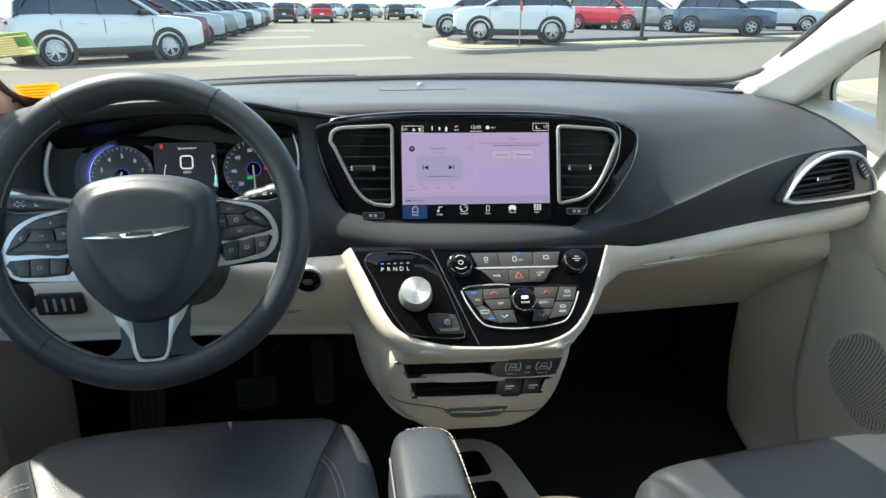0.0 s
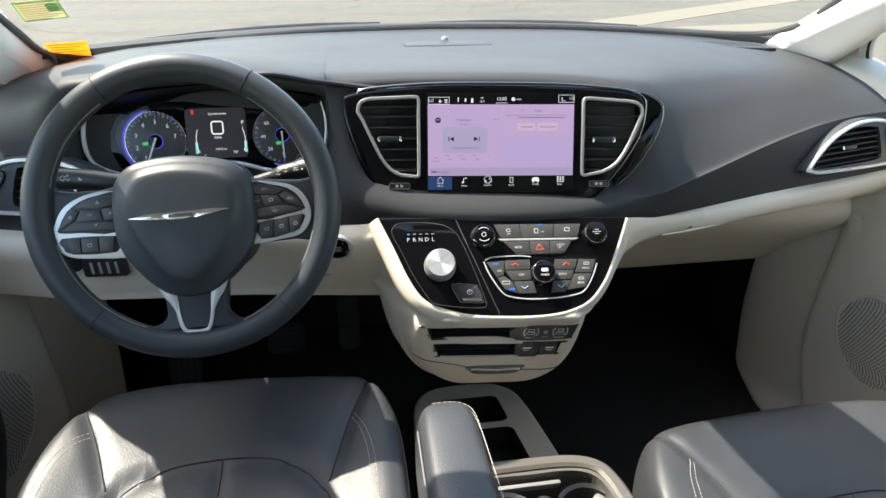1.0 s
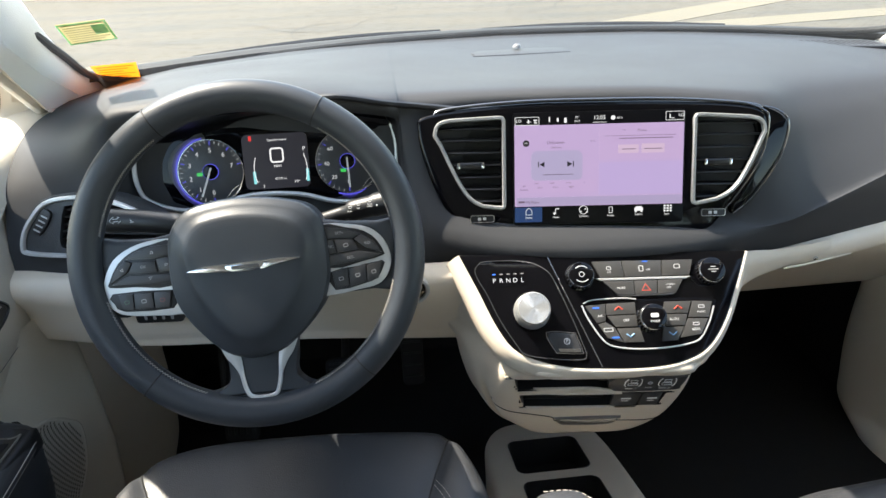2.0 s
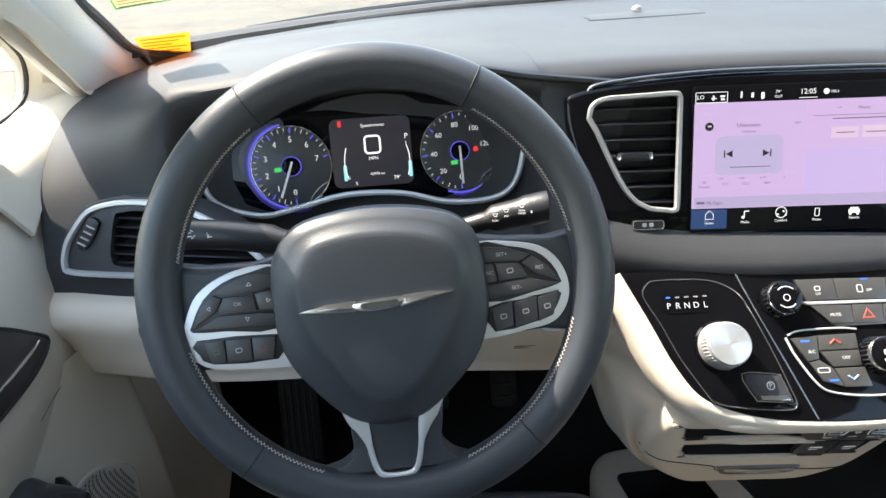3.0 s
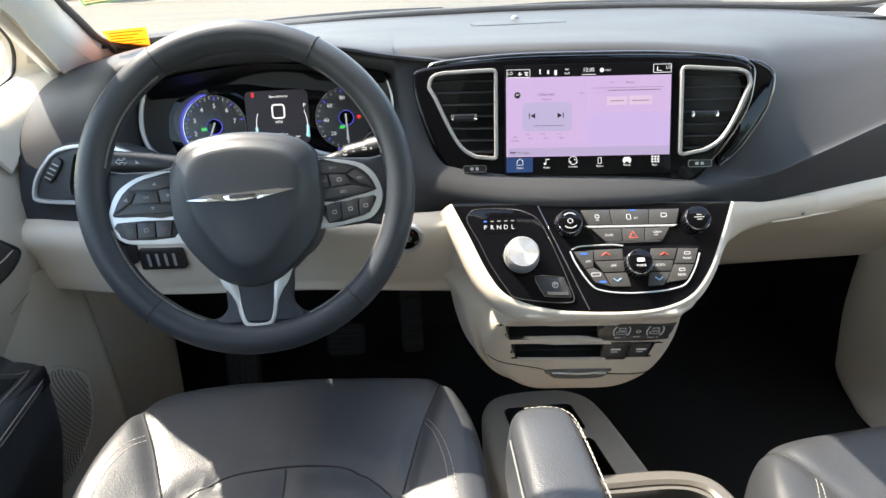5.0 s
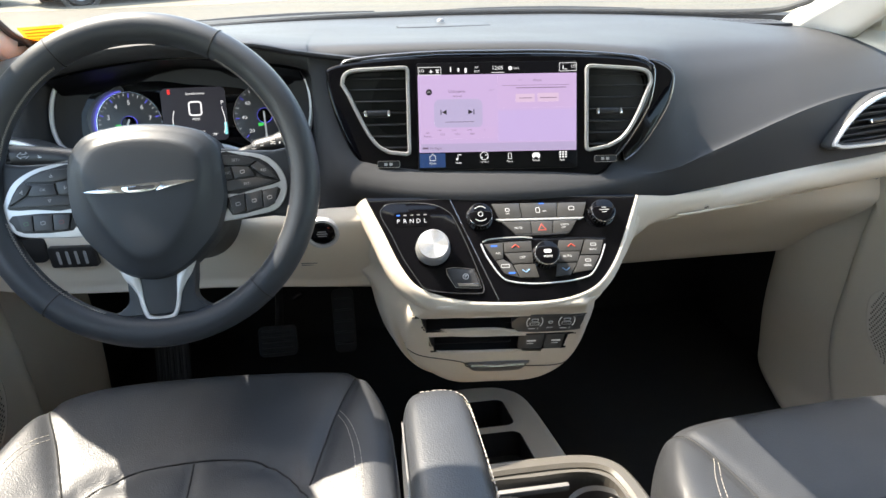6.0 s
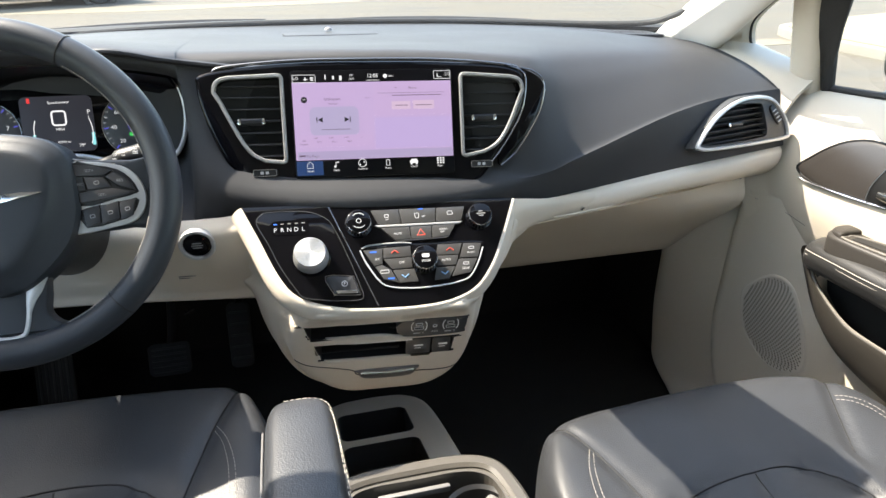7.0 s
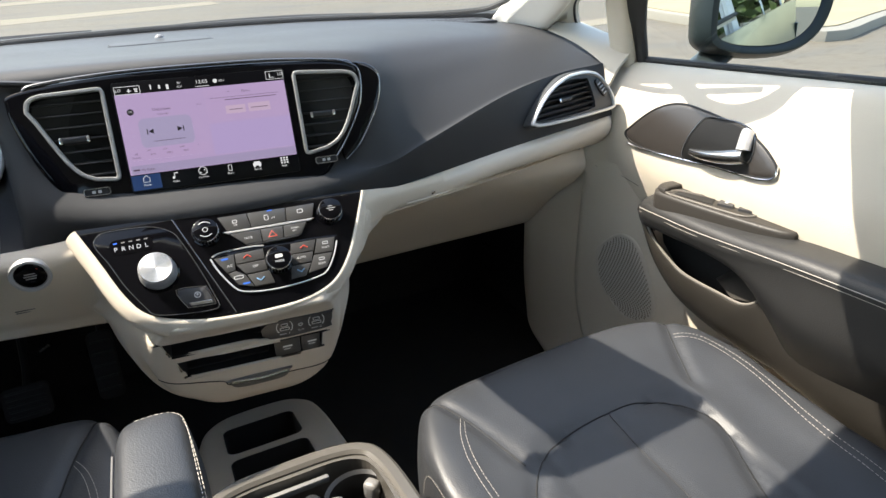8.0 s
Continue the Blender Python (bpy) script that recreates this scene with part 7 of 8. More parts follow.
    gr = [[on_pod(*(c.lerp(p, f)).to_2d(), h) for p in sp] for f, h in ((1.05, -0.001), (1.04, 0.0012), (1.0, 0.0022), (0.97, 0.0008), (0.85, 0.0008), (0.7, 0.0008), (0.55, 0.0008), (0.4, 0.0008), (0.25, 0.0008), (0.1, 0.0008), (0.01, 0.0008))]
    b = grid(gr, True)
    bmesh.ops.recalc_face_normals(b, faces=b.faces[:])
    g = part("speaker_grille", b, M_MESH, front, "cream perforated speaker grille")
    holes = bmesh.new()
    i = 0
    zz = 0.722
    while zz < 0.905:
        q = span(o, zz)
        if q:
            y = q[0] + 0.006 + (0.0032 if i % 2 else 0)
            while y < q[1] - 0.006:
                k = on_pod(y, zz, 0.0024)
                vs = [holes.verts.new(k + Vector((0, math.cos(a) * 0.0023 - math.sin(a) * 0.0006, math.sin(a) * 0.0013 + math.cos(a) * 0.0008))) for a in (0, 1.05, 2.1, 3.14, 4.19, 5.24)]
                holes.faces.new(vs)
                y += 0.0064
        zz += 0.0046
        i += 1
    hm = part("perforation", holes, M_VOID, front, smooth=False)
    hm["kind"] = "stuff"
    part("panel_seam", tube([on(y, z, 0.0002) for y, z in ((0.075, 1.046), (0.04, 1.042), (-0.03, 1.03))], 0.0006, 5), M_GREY, d)
    # window line, posts and glass
    zs = lambda y: 1.256 - y * 0.075
    part("belt_seal", tube([P(0.866, y, zs(y) + 0.004) for y in (0.062, -0.2, -0.5, -0.95)], 0.007, 8), M_RUBBER, d, "black rubber window seal")
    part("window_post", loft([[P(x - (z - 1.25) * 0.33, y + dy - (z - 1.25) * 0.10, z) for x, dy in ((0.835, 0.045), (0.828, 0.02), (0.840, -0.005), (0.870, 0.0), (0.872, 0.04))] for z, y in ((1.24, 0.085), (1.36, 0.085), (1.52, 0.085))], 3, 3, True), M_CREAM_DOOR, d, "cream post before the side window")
    fr = [(0.070, 1.25), (0.032, 1.36), (0.0, 1.43), (-0.06, 1.47), (-0.20, 1.535), (-0.40, 1.58), (-0.70, 1.60), (-0.95, 1.60)]
    up = [(0.10, 1.26), (0.095, 1.40), (0.05, 1.47), (-0.02, 1.53), (-0.20, 1.60), (-0.40, 1.635), (-0.70, 1.65), (-0.95, 1.65)]
    if s < 0:
        fr = [(0.055, 1.25), (-0.028, 1.392), (-0.045, 1.436), (-0.096, 1.458), (-0.20, 1.50), (-0.40, 1.55), (-0.70, 1.58), (-0.95, 1.58)]
    wx = lambda z: 0.866 - (z - 1.25) * 0.42
    part("window_frame", thick(grid([[P(wx(z0), y0, z0) for y0, z0 in fr], [P(wx((z0 + z1) / 2) - 0.012, (y0 + y1) / 2, (z0 + z1) / 2) for (y0, z0), (y1, z1) in zip(fr, up)], [P(wx(z1), y1, z1) for y1, z1 in up]]), 0.008), M_RUBBER, d, "black window frame of the door")
    part("post_seal", tube([P(0.866 - (z - 1.25) * 0.33, 0.070 - (z - 1.25) * 0.10, z) for z in (1.245, 1.36, 1.52)], 0.011, 8), M_RUBBER, d, "black post seal")
    pane = [[P(0.868 - (z - 1.25) * 0.42, y, z) for z in (1.25, 1.45, 1.64)] for y in (0.06, -0.4, -0.95)]
    gl = part("window_pane", facing_cabin(grid(pane)), M_GLASS, d, "clear side window glass")
    gl.visible_shadow = False
    return d


front_door(-1, "left_door")
front_door(1, "right_door")
# quarter window trim and glass between pillar and door
for s, nm in ((-1, "quarter_trim_left"), (1, "quarter_trim_right")):
    P = lambda x, y, z: Vector((s * x, y, z))
    q = [[P(0.762, 0.29, 1.292), P(0.80, 0.30, 1.300), P(0.855, 0.31, 1.304), P(0.875, 0.32, 1.30)], [P(0.775, 0.20, 1.268), P(0.80, 0.21, 1.285), P(0.855, 0.22, 1.289), P(0.875, 0.22, 1.285)],
         [P(0.785, 0.12, 1.228), P(0.81, 0.12, 1.262), P(0.855, 0.12, 1.275), P(0.875, 0.12, 1.27)], [P(0.79, 0.08, 1.20), P(0.82, 0.08, 1.245), P(0.855, 0.08, 1.268), P(0.875, 0.08, 1.26)]]
    wall(nm, thick(loft(q), 0.01), M_CREAM_DOOR, "trim below the small quarter window", "trim")
    qg = wall("window_2" if s < 0 else "window_3", facing_cabin(grid([[P(0.86, 0.36, 1.30), P(0.86, 0.10, 1.28)], [P(0.80, 0.20, 1.45), P(0.80, 0.08, 1.46)]])), M_GLASS, "small clear quarter window", "window")
    qg.visible_shadow = False

HOLE = [(0.272, 1.318), (0.266, 1.301), (0.235, 1.2905), (0.18, 1.288), (0.125, 1.289), (0.100, 1.294), (0.098, 1.36), (0.098, 1.43), (0.14, 1.42), (0.19, 1.400), (0.24, 1.368), (0.264, 1.345)]
OUTER = [(0.785, 0.325, 1.298), (0.79, 0.31, 1.280), (0.81, 0.27, 1.276), (0.83, 0.19, 1.270), (0.845, 0.12, 1.262), (0.855, 0.09, 1.27), (0.835, 0.085, 1.36), (0.80, 0.075, 1.45), (0.735, 0.09, 1.415), (0.753, 0.172, 1.363), (0.766, 0.234, 1.323), (0.775, 0.275, 1.297)]
for s, nm in ((-1, "quarter_frame_left"), (1, "quarter_frame_right")):
    hole = [Vector((s * (0.856 - (z - 1.29) * 0.37), y, z)) for y, z in HOLE]
    mid = [(h * 0.86 + Vector((s * o[0], o[1], o[2])) * 0.14) + Vector((-s * 0.008, -0.002, 0.001)) for h, o in zip(hole, OUTER)]
    rows = [smooth_line(r, 4, True) for r in ([h + Vector((s * 0.012, 0, 0)) for h in hole], hole, mid, [Vector((s * x, y, z)) for x, y, z in OUTER])]
    bm = grid(rows, True)
    bmesh.ops.recalc_face_normals(bm, faces=bm.faces[:])
    wall(nm, bm, M_CREAM_DOOR, "moulded surround of the small quarter window", "trim")
    wall(nm.replace("frame", "seal"), tube(rows[1], 0.003, 6, True), M_RUBBER, "black seal of the quarter window", "trim")

# ---- outside mirror ----
M_CASE = mat("mirror_case", (0.010, 0.016, 0.017), 0.38, vary=0.2, vary_scale=30, spec=0.35)
mir = thing("side_mirror", (0.95, -0.05, 1.25), "dark blue-black door mirror with sky in its glass", "mirror")
FMI = frame_at((1.06, -0.05, 1.347), -29.5, 3)
mo = smooth_line(z2([(-0.150, 0.06), (-0.150, -0.03), (-0.135, -0.070), (-0.07, -0.088), (0.03, -0.090), (0.10, -0.075), (0.145, -0.035), (0.158, 0.03), (0.14, 0.085), (0.07, 0.105), (-0.05, 0.105), (-0.13, 0.095)]), 4, True)
mo = [(p.x * 0.72, p.y * 0.92) for p in mo]
rows = []
for f, n in ((0.80, -0.006), (0.93, 0.0), (1.0, 0.0), (1.06, -0.012), (1.16, -0.04), (1.18, -0.075), (1.08, -0.11), (0.8, -0.14), (0.4, -0.155), (0.02, -0.16)):
    rows.append([FMI @ Vector((p[0] * f, p[1] * f, n)) for p in mo])
b = grid(rows, True)
bmesh.ops.recalc_face_normals(b, faces=b.faces[:])
part("housing", b, M_CASE, mir, "dark glossy mirror housing")
M_MIRROR = mat("mirror_glass", (0.50, 0.56, 0.56), 0.01, metal=1.0, vary=0)
part("mirror_glass", plate([(p[0] * 0.86 - 0.006, p[1] * 0.86 + 0.004) for p in mo], 0.002, -0.004, 0, FMI), M_MIRROR, mir, "reflecting mirror glass")
part("glass_surround", plate([(p[0] * 0.97, p[1] * 0.97) for p in mo], 0.002, -0.012, 0, FMI), M_BLACK, mir)
part("mirror_arm", loft([[Vector((x, 0.03 + 0.040 * math.cos(a), z - 0.006 + 0.018 * math.sin(a))) for a in [2 * math.pi * i / 10 for i in range(10)]] for x, z in ((0.90, 1.20), (0.96, 1.225), (1.04, 1.268))], 2, 3, True), M_CASE, mir)

# ---- pieces on and outside the windshield ----
def see_through(m, colour, share=0.6):
    """Thin printed film that lets daylight through."""
    n, l = m.node_tree.nodes, m.node_tree.links
    tr = n.new("ShaderNodeBsdfTranslucent")
    tr.inputs["Color"].default_value = (*colour, 1)
    mx = n.new("ShaderNodeMixShader")
    mx.inputs[0].default_value = share
    l.new(n["Principled BSDF"].outputs[0], mx.inputs[1])
    l.new(tr.outputs[0], mx.inputs[2])
    l.new(mx.outputs[0], n["Material Output"].inputs["Surface"])
    return m


def sticker(nm, corners, colour, label, bars, ink_colour=None):
    m = see_through(mat(nm + "_film", colour, 0.6, vary=0.08, vary_scale=60), colour)
    c = [Vector(p) for p in corners]
    t = thing(nm, sum(c, Vector()) / 4, label, "sticker")
    b = bmesh.new()
    b.faces.new([b.verts.new(p) for p in c])
    film = part("film", b, m, t, smooth=False)
    nv = (c[1] - c[0]).cross(c[3] - c[0]).normalized()
    if nv.z > 0:
        nv = -nv
    ink_colour = ink_colour or tuple(x * 0.4 for x in colour)
    ink = see_through(mat(nm + "_ink", ink_colour, 0.7, vary=0.05), ink_colour, 0.7)
    for i in range(bars):
        f = (i + 0.7) / (bars + 0.4)
        a, bb = c[0].lerp(c[3], f), c[1].lerp(c[2], f)
        h = (c[3] - c[0]) * 0.045
        p, q = a.lerp(bb, 0.08), a.lerp(bb, 0.92 - 0.13 * (i % 3))
        b = bmesh.new()
        b.faces.new([b.verts.new(v + nv * 0.0008) for v in (p, q, q + h, p + h)])
        part("printed_bar", b, ink, film, smooth=False)


sticker("orange_sticker", [(-0.728, 0.345, 1.351), (-0.651, 0.336, 1.356), (-0.682, 0.424, 1.313), (-0.752, 0.433, 1.309)], (0.78, 0.21, 0.012), "orange printed inspection sticker on the windshield", 6)
GREEN_AT = [(-0.679, 0.166, 1.44), (-0.609, 0.152, 1.447), (-0.625, 0.221, 1.412), (-0.699, 0.239, 1.403)]
sticker("green_sticker", GREEN_AT, (0.29, 0.25, 0.12), "pale yellow sticker with green border and print on the windshield", 9, (0.17, 0.17, 0.085))
green_sticker = bpy.data.objects["green_sticker"]
M_GREEN_FILM = see_through(mat("green_print", (0.13, 0.36, 0.17), 0.6, vary=0.1, vary_scale=80), (0.13, 0.36, 0.17), 0.75)
g_c = [Vector(p) for p in GREEN_AT]
g_n = (g_c[1] - g_c[0]).cross(g_c[3] - g_c[0]).normalized()
g_n = g_n * (-0.0012 if g_n.z > 0 else 0.0012)
for u0, v0, u1, v1 in ((0, 0, 1, 0.06), (0, 0.94, 1, 1), (0, 0.06, 0.04, 0.94), (0.95, 0.06, 1, 0.94), (0.66, 0.16, 0.94, 0.62)):
    b = bmesh.new()
    b.faces.new([b.verts.new(g_c[0].lerp(g_c[1], u).lerp(g_c[3].lerp(g_c[2], u), v) + g_n) for u, v in ((u0, v0), (u1, v0), (u1, v1), (u0, v1))])
    part("green_print", b, M_GREEN_FILM, green_sticker, "green printed field", smooth=False)
cowl = thing("wiper_cowl", (0, 0.68, 1.2), "black plastic cowl with wiper arms", "cowl")
rows = [[Vector((x, far_y(x) + dy, z)) for dy, z in ((0.015, 1.315), (0.05, 1.318), (0.10, 1.30), (0.17, 1.27), (0.3, 1.2))] for x in (-0.8, -0.5, -0.2, 0.1, 0.4, 0.65, 0.8)]
part("cowl_panel", thick(loft(rows, 4, 3), 0.01), M_RUBBER, cowl, "black cowl panel")
for x0, x1 in ((-0.62, 0.05), (-0.02, 0.66)):
    pts = [Vector((x0 + (x1 - x0) * f, far_y(x0 + (x1 - x0) * f) + 0.075 - 0.03 * f, 1.309 + 0.008 * math.sin(f * 3.1))) for f in (0, 0.25, 0.5, 0.75, 1.0)]
    w = part("wiper_blade", tube(smooth_line(pts, 5), 0.007, 6), M_RUBBER, cowl, "black wiper blade")
    part("wiper_arm", tube(smooth_line([p + Vector((0, 0.015, 0.008)) for p in pts[:4]], 5), 0.006, 6), M_BLACK, w)

# overhead sensor housing behind the rear-view mirror
pod_t = thing("rearview_mirror", (0.0, -0.05, 1.6), "black rear-view mirror and sensor housing", "mirror")
part("sensor_housing", loft([[Vector((x * w, y + dy, z + 0.0)) for x, dy in ((-1, 0), (-0.5, 0.01), (0.5, 0.01), (1, 0))] + [Vector((x * w, y, z + 0.03)) for x in (1, 0.5, -0.5, -1)] for y, z, w in ((0.040, 1.558, 0.098), (-0.03, 1.585, 0.104), (-0.08, 1.612, 0.106), (-0.125, 1.634, 0.108))], 3, 3, True), M_BLACK, pod_t)
part("mirror_head", rbox(-0.125, -0.17, 1.535, 0.125, -0.14, 1.60, 0.015), M_BLACK, pod_t)
part("mirror_stem", tube([(0, -0.09, 1.61), (0, -0.145, 1.575)], 0.012, 8), M_BLACK, pod_t)

# ---- the lot outside ----
M_GRASS = mat("dry_verge", (0.19, 0.163, 0.102), 0.95, grain=0.8, grain_scale=40, vary=0.3, vary_scale=1.2)
M_TURF = mat("green_turf", (0.07, 0.11, 0.03), 0.95, grain=0.8, grain_scale=40, vary=0.3, vary_scale=1.0)
M_KERB = mat("concrete_kerb", (0.17, 0.16, 0.135), 0.85, grain=0.4, grain_scale=50, vary=0.15, vary_scale=2)
M_PALE = mat("pale_concrete", (0.140, 0.120, 0.084), 0.9, grain=0.5, grain_scale=60, vary=0.12, vary_scale=1.0)
M_TAR = mat("grey_asphalt", (0.062, 0.062, 0.064), 0.9, grain=0.6, grain_scale=60, vary=0.15, vary_scale=0.8)
M_CRACK = mat("tar_crack", (0.055, 0.05, 0.042), 0.9, vary=0.1)


def slab(nm, outline, z0, h, material, label, category, bevel=0.0):
    ob = part(nm, plate(outline, h, z0, bevel), material, None)
    return tagged(ob, label, category, kind="structure")


isle = [(p.x, p.y) for p in smooth_line([(3.85, 23.2, 0), (3.95, 20.9, 0), (4.75, 19.8, 0), (6.6, 20.6, 0), (11.5, 23.0, 0), (23, 27.8, 0), (42, 35.5, 0), (60, 42, 0), (60, 75, 0), (20, 75, 0), (8.5, 38, 0), (4.6, 27, 0)], 4, True)]
slab("kerb_island", isle, 0, 0.15, M_KERB, "low concrete kerb round a planted island", "kerb", 0.03)
slab("verge", [((x - 20) * 0.985 + 20.1, (y - 40) * 0.985 + 40.1) for x, y in isle], 0.146, 0.03, M_GRASS, "dry sandy verge on the island", "verge")
slab("upper_lot", [(4.9, 25.2), (5.6, 21.9), (11.4, 24.7), (23, 29.6), (60, 44), (60, 74), (21, 74), (9, 38)], 0.17, 0.13, M_TAR, "raised asphalt bay behind the kerb", "road", 0.03)
isle2 = [(p.x, p.y) for p in smooth_line([(8.8, 6.8, 0), (8.95, 4.9, 0), (11.2, 5.45, 0), (16, 6.9, 0), (26, 10, 0), (26, 16, 0), (16, 12.3, 0), (11.5, 10.7, 0), (9.4, 9.6, 0)], 4, True)]
slab("kerb_side", isle2, 0, 0.15, M_KERB, "concrete kerb beside the lot", "kerb", 0.03)
slab("verge_side", [((x - 14) * 0.96 + 14, (y - 9) * 0.93 + 9) for x, y in isle2], 0.146, 0.02, M_GRASS, "dry sandy verge", "verge")
slab("road_side", [(1.5, -6), (9, 0.5), (30, 7), (30, -30), (4, -30)], 0, 0.004, M_TAR, "grey asphalt beside the car", "road")
slab("turf", [(-30, 60.5), (14, 60.5), (14, 64), (-30, 64)], 0, 0.05, M_TURF, "strip of green turf between the rows", "grass")
for i, (pts) in enumerate(([(-9, 15.2), (-3.2, 16.0), (2.6, 18.3), (2.5, 19.3), (-1.5, 18.0), (-9, 16.3)], [(-3.4, 22.2), (-0.4, 24.0), (1.6, 24.4), (1.4, 25.6), (-0.6, 25.4), (-3.2, 23.8)],
                           [(-3.6, 29.5), (-0.6, 31), (-0.8, 33), (-3.6, 32)], [(-3.6, 38), (-0.5, 39), (-0.6, 42), (-3.6, 41)], [(-12, 5.5), (9, 8.5), (9, 9.1), (-12, 6.2)], [(2.5, 7.6), (9.3, 11.5), (9.2, 12.2), (2.3, 8.4)])):
    slab("pale_strip", pts, 0, 0.004 + 0.0005 * i, M_PALE, "faded pale stripe on the paving", "road marking")
# cracks in the paving ahead of the bonnet
rnd = random.Random(5)
cr = bmesh.new()
for k in range(560):
    x, y = rnd.uniform(-5.5, 6.5), rnd.uniform(2.6, 13) if k < 15 else 2.6 + 9 * rnd.random() ** 1.5
    a = rnd.choice((0.2, 3.3)) + rnd.gauss(0, 0.6)
    prev = None
    for j in range(rnd.randint(2, 7) if k > 14 else rnd.randint(9, 20)):
        w = rnd.uniform(0.002, 0.007) if k > 14 else rnd.uniform(0.006, 0.014)
        n = Vector((-math.sin(a), math.cos(a), 0)) * w
        c = Vector((x, y, 0.0035))
        row = (cr.verts.new(c - n), cr.verts.new(c + n))
        if prev:
            cr.faces.new((prev[0], row[0], row[1], prev[1]))
        prev = row
        a += rnd.uniform(-0.6, 0.6)
        st = 0.07 if k > 14 else 0.26
        x, y = x + math.cos(a) * st, y + math.sin(a) * st
ck = part("paving_crack", cr, M_CRACK, None, smooth=False)
tagged(ck, "fine dark cracks in the sunlit paving", "crack", kind="stuff")

# bonnet of the car, out of sight below the cowl
bonnet = thing("car_body", (0, 1.2, 0.6), "dark blue-black body of the car around the cabin", "car body")
part("hood_panel", thick(loft([[Vector((x, y, z - 0.10 * (x / 0.85) ** 2)) for x in (-0.9, -0.5, 0, 0.5, 0.9)] for y, z in ((0.80, 1.17), (1.1, 1.12), (1.45, 1.02), (1.65, 0.85), (1.72, 0.5))], 3, 4), 0.02), M_PAINT, bonnet, "dark painted hood")
for s in (-1, 1):
    part("flank", loft([[Vector((s * 0.93, y, 0.35)), Vector((s * 0.985, y, 0.62)), Vector((s * 0.975, y, 0.95)), Vector((s * 0.93, y, 1.17)), Vector((s * 0.895, y, 1.235 - y * 0.06))] for y in (0.9, 0.2, -0.6, -1.6, -2.7)], 3, 3), M_PAINT, bonnet, "dark painted door skin")
    part("flank_glass", facing_cabin(grid([[Vector((s * (0.895 - (z - 1.24) * 0.45), y, z)) for z in (1.30, 1.5, 1.66)] for y in (-1.02, -1.8, -2.6)])), M_TINT, bonnet, "tinted rear side glass")


# roof, tail and wheels of the car that the camera is in
sk = [[Vector((x, y, 1.79 - 0.11 * (x / 0.72) ** 2 - 0.02 * ((y + 1.3) / 1.3) ** 2)) for x in (-0.72, -0.5, -0.25, 0, 0.25, 0.5, 0.72)] for y in (-0.24, -0.6, -1.3, -2.0, -2.66)]
part("roof_skin", thick(loft(sk, 3, 3), 0.012), M_PAINT, bonnet, "dark painted roof")
part("tailgate", thick(loft([[Vector((x, -2.70 - 0.05 * (1 - (x / 0.9) ** 2) + dy, z)) for x in (-0.93, -0.5, 0, 0.5, 0.93)] for dy, z in ((0.02, 0.42), (-0.03, 0.7), (-0.02, 1.0), (0.03, 1.27))], 3, 3), 0.02), M_PAINT, bonnet, "dark painted tailgate")
part("front_bumper", thick(loft([[Vector((x, 1.76 - 0.22 * (x / 0.9) ** 2 + dy, z)) for x in (-0.92, -0.5, 0, 0.5, 0.92)] for dy, z in ((-0.05, 0.28), (0.03, 0.45), (0.02, 0.62), (-0.08, 0.82))], 3, 3), 0.02), M_PAINT, bonnet, "dark painted front bumper")
for s in (-1, 1):
    part("front_wing", thick(loft([[Vector((s * w, y, z)) for w, z in ((0.93, 0.35), (0.975, 0.62), (0.955, 0.9), (0.89, h))] for y, h in ((0.85, 1.12), (1.2, 1.04), (1.5, 0.94), (1.72, 0.78))], 3, 3), 0.015), M_PAINT, bonnet, "dark painted front wing")
    for y in (1.05, -2.0):
        o = Matrix.Translation((s * 0.9, y, 0.345)) @ pose(0, 0, 0, 0, 90, 0)
        wh = part("wheel", revolve([(0.0, s * 0.04), (0.22, s * 0.06), (0.24, s * 0.085), (0.33, s * 0.085), (0.345, s * 0.05), (0.345, -s * 0.11), (0.0, -s * 0.11)], o, 28), M_RUBBER, bonnet, "black tyre and wheel")
        part("rim", revolve([(0.0, s * 0.066), (0.20, s * 0.075), (0.235, s * 0.092)], o, 24), M_SILVER, wh)

# ---- parked cars ----
M_TYRE = mat("tyre_rubber", (0.02, 0.02, 0.02), 0.8, vary=0.2)
M_ALLOY = mat("alloy", (0.55, 0.56, 0.57), 0.35, metal=0.8, vary=0.05)
M_DGLASS = mat("dark_car_glass", (0.02, 0.024, 0.027), 0.05, vary=0.1, coat=0.5)
M_LAMP = mat("lamp_lens", (0.6, 0.62, 0.65), 0.1, metal=0.3, vary=0.1)
M_TAIL = mat("tail_lens", (0.35, 0.01, 0.01), 0.15, vary=0.1)


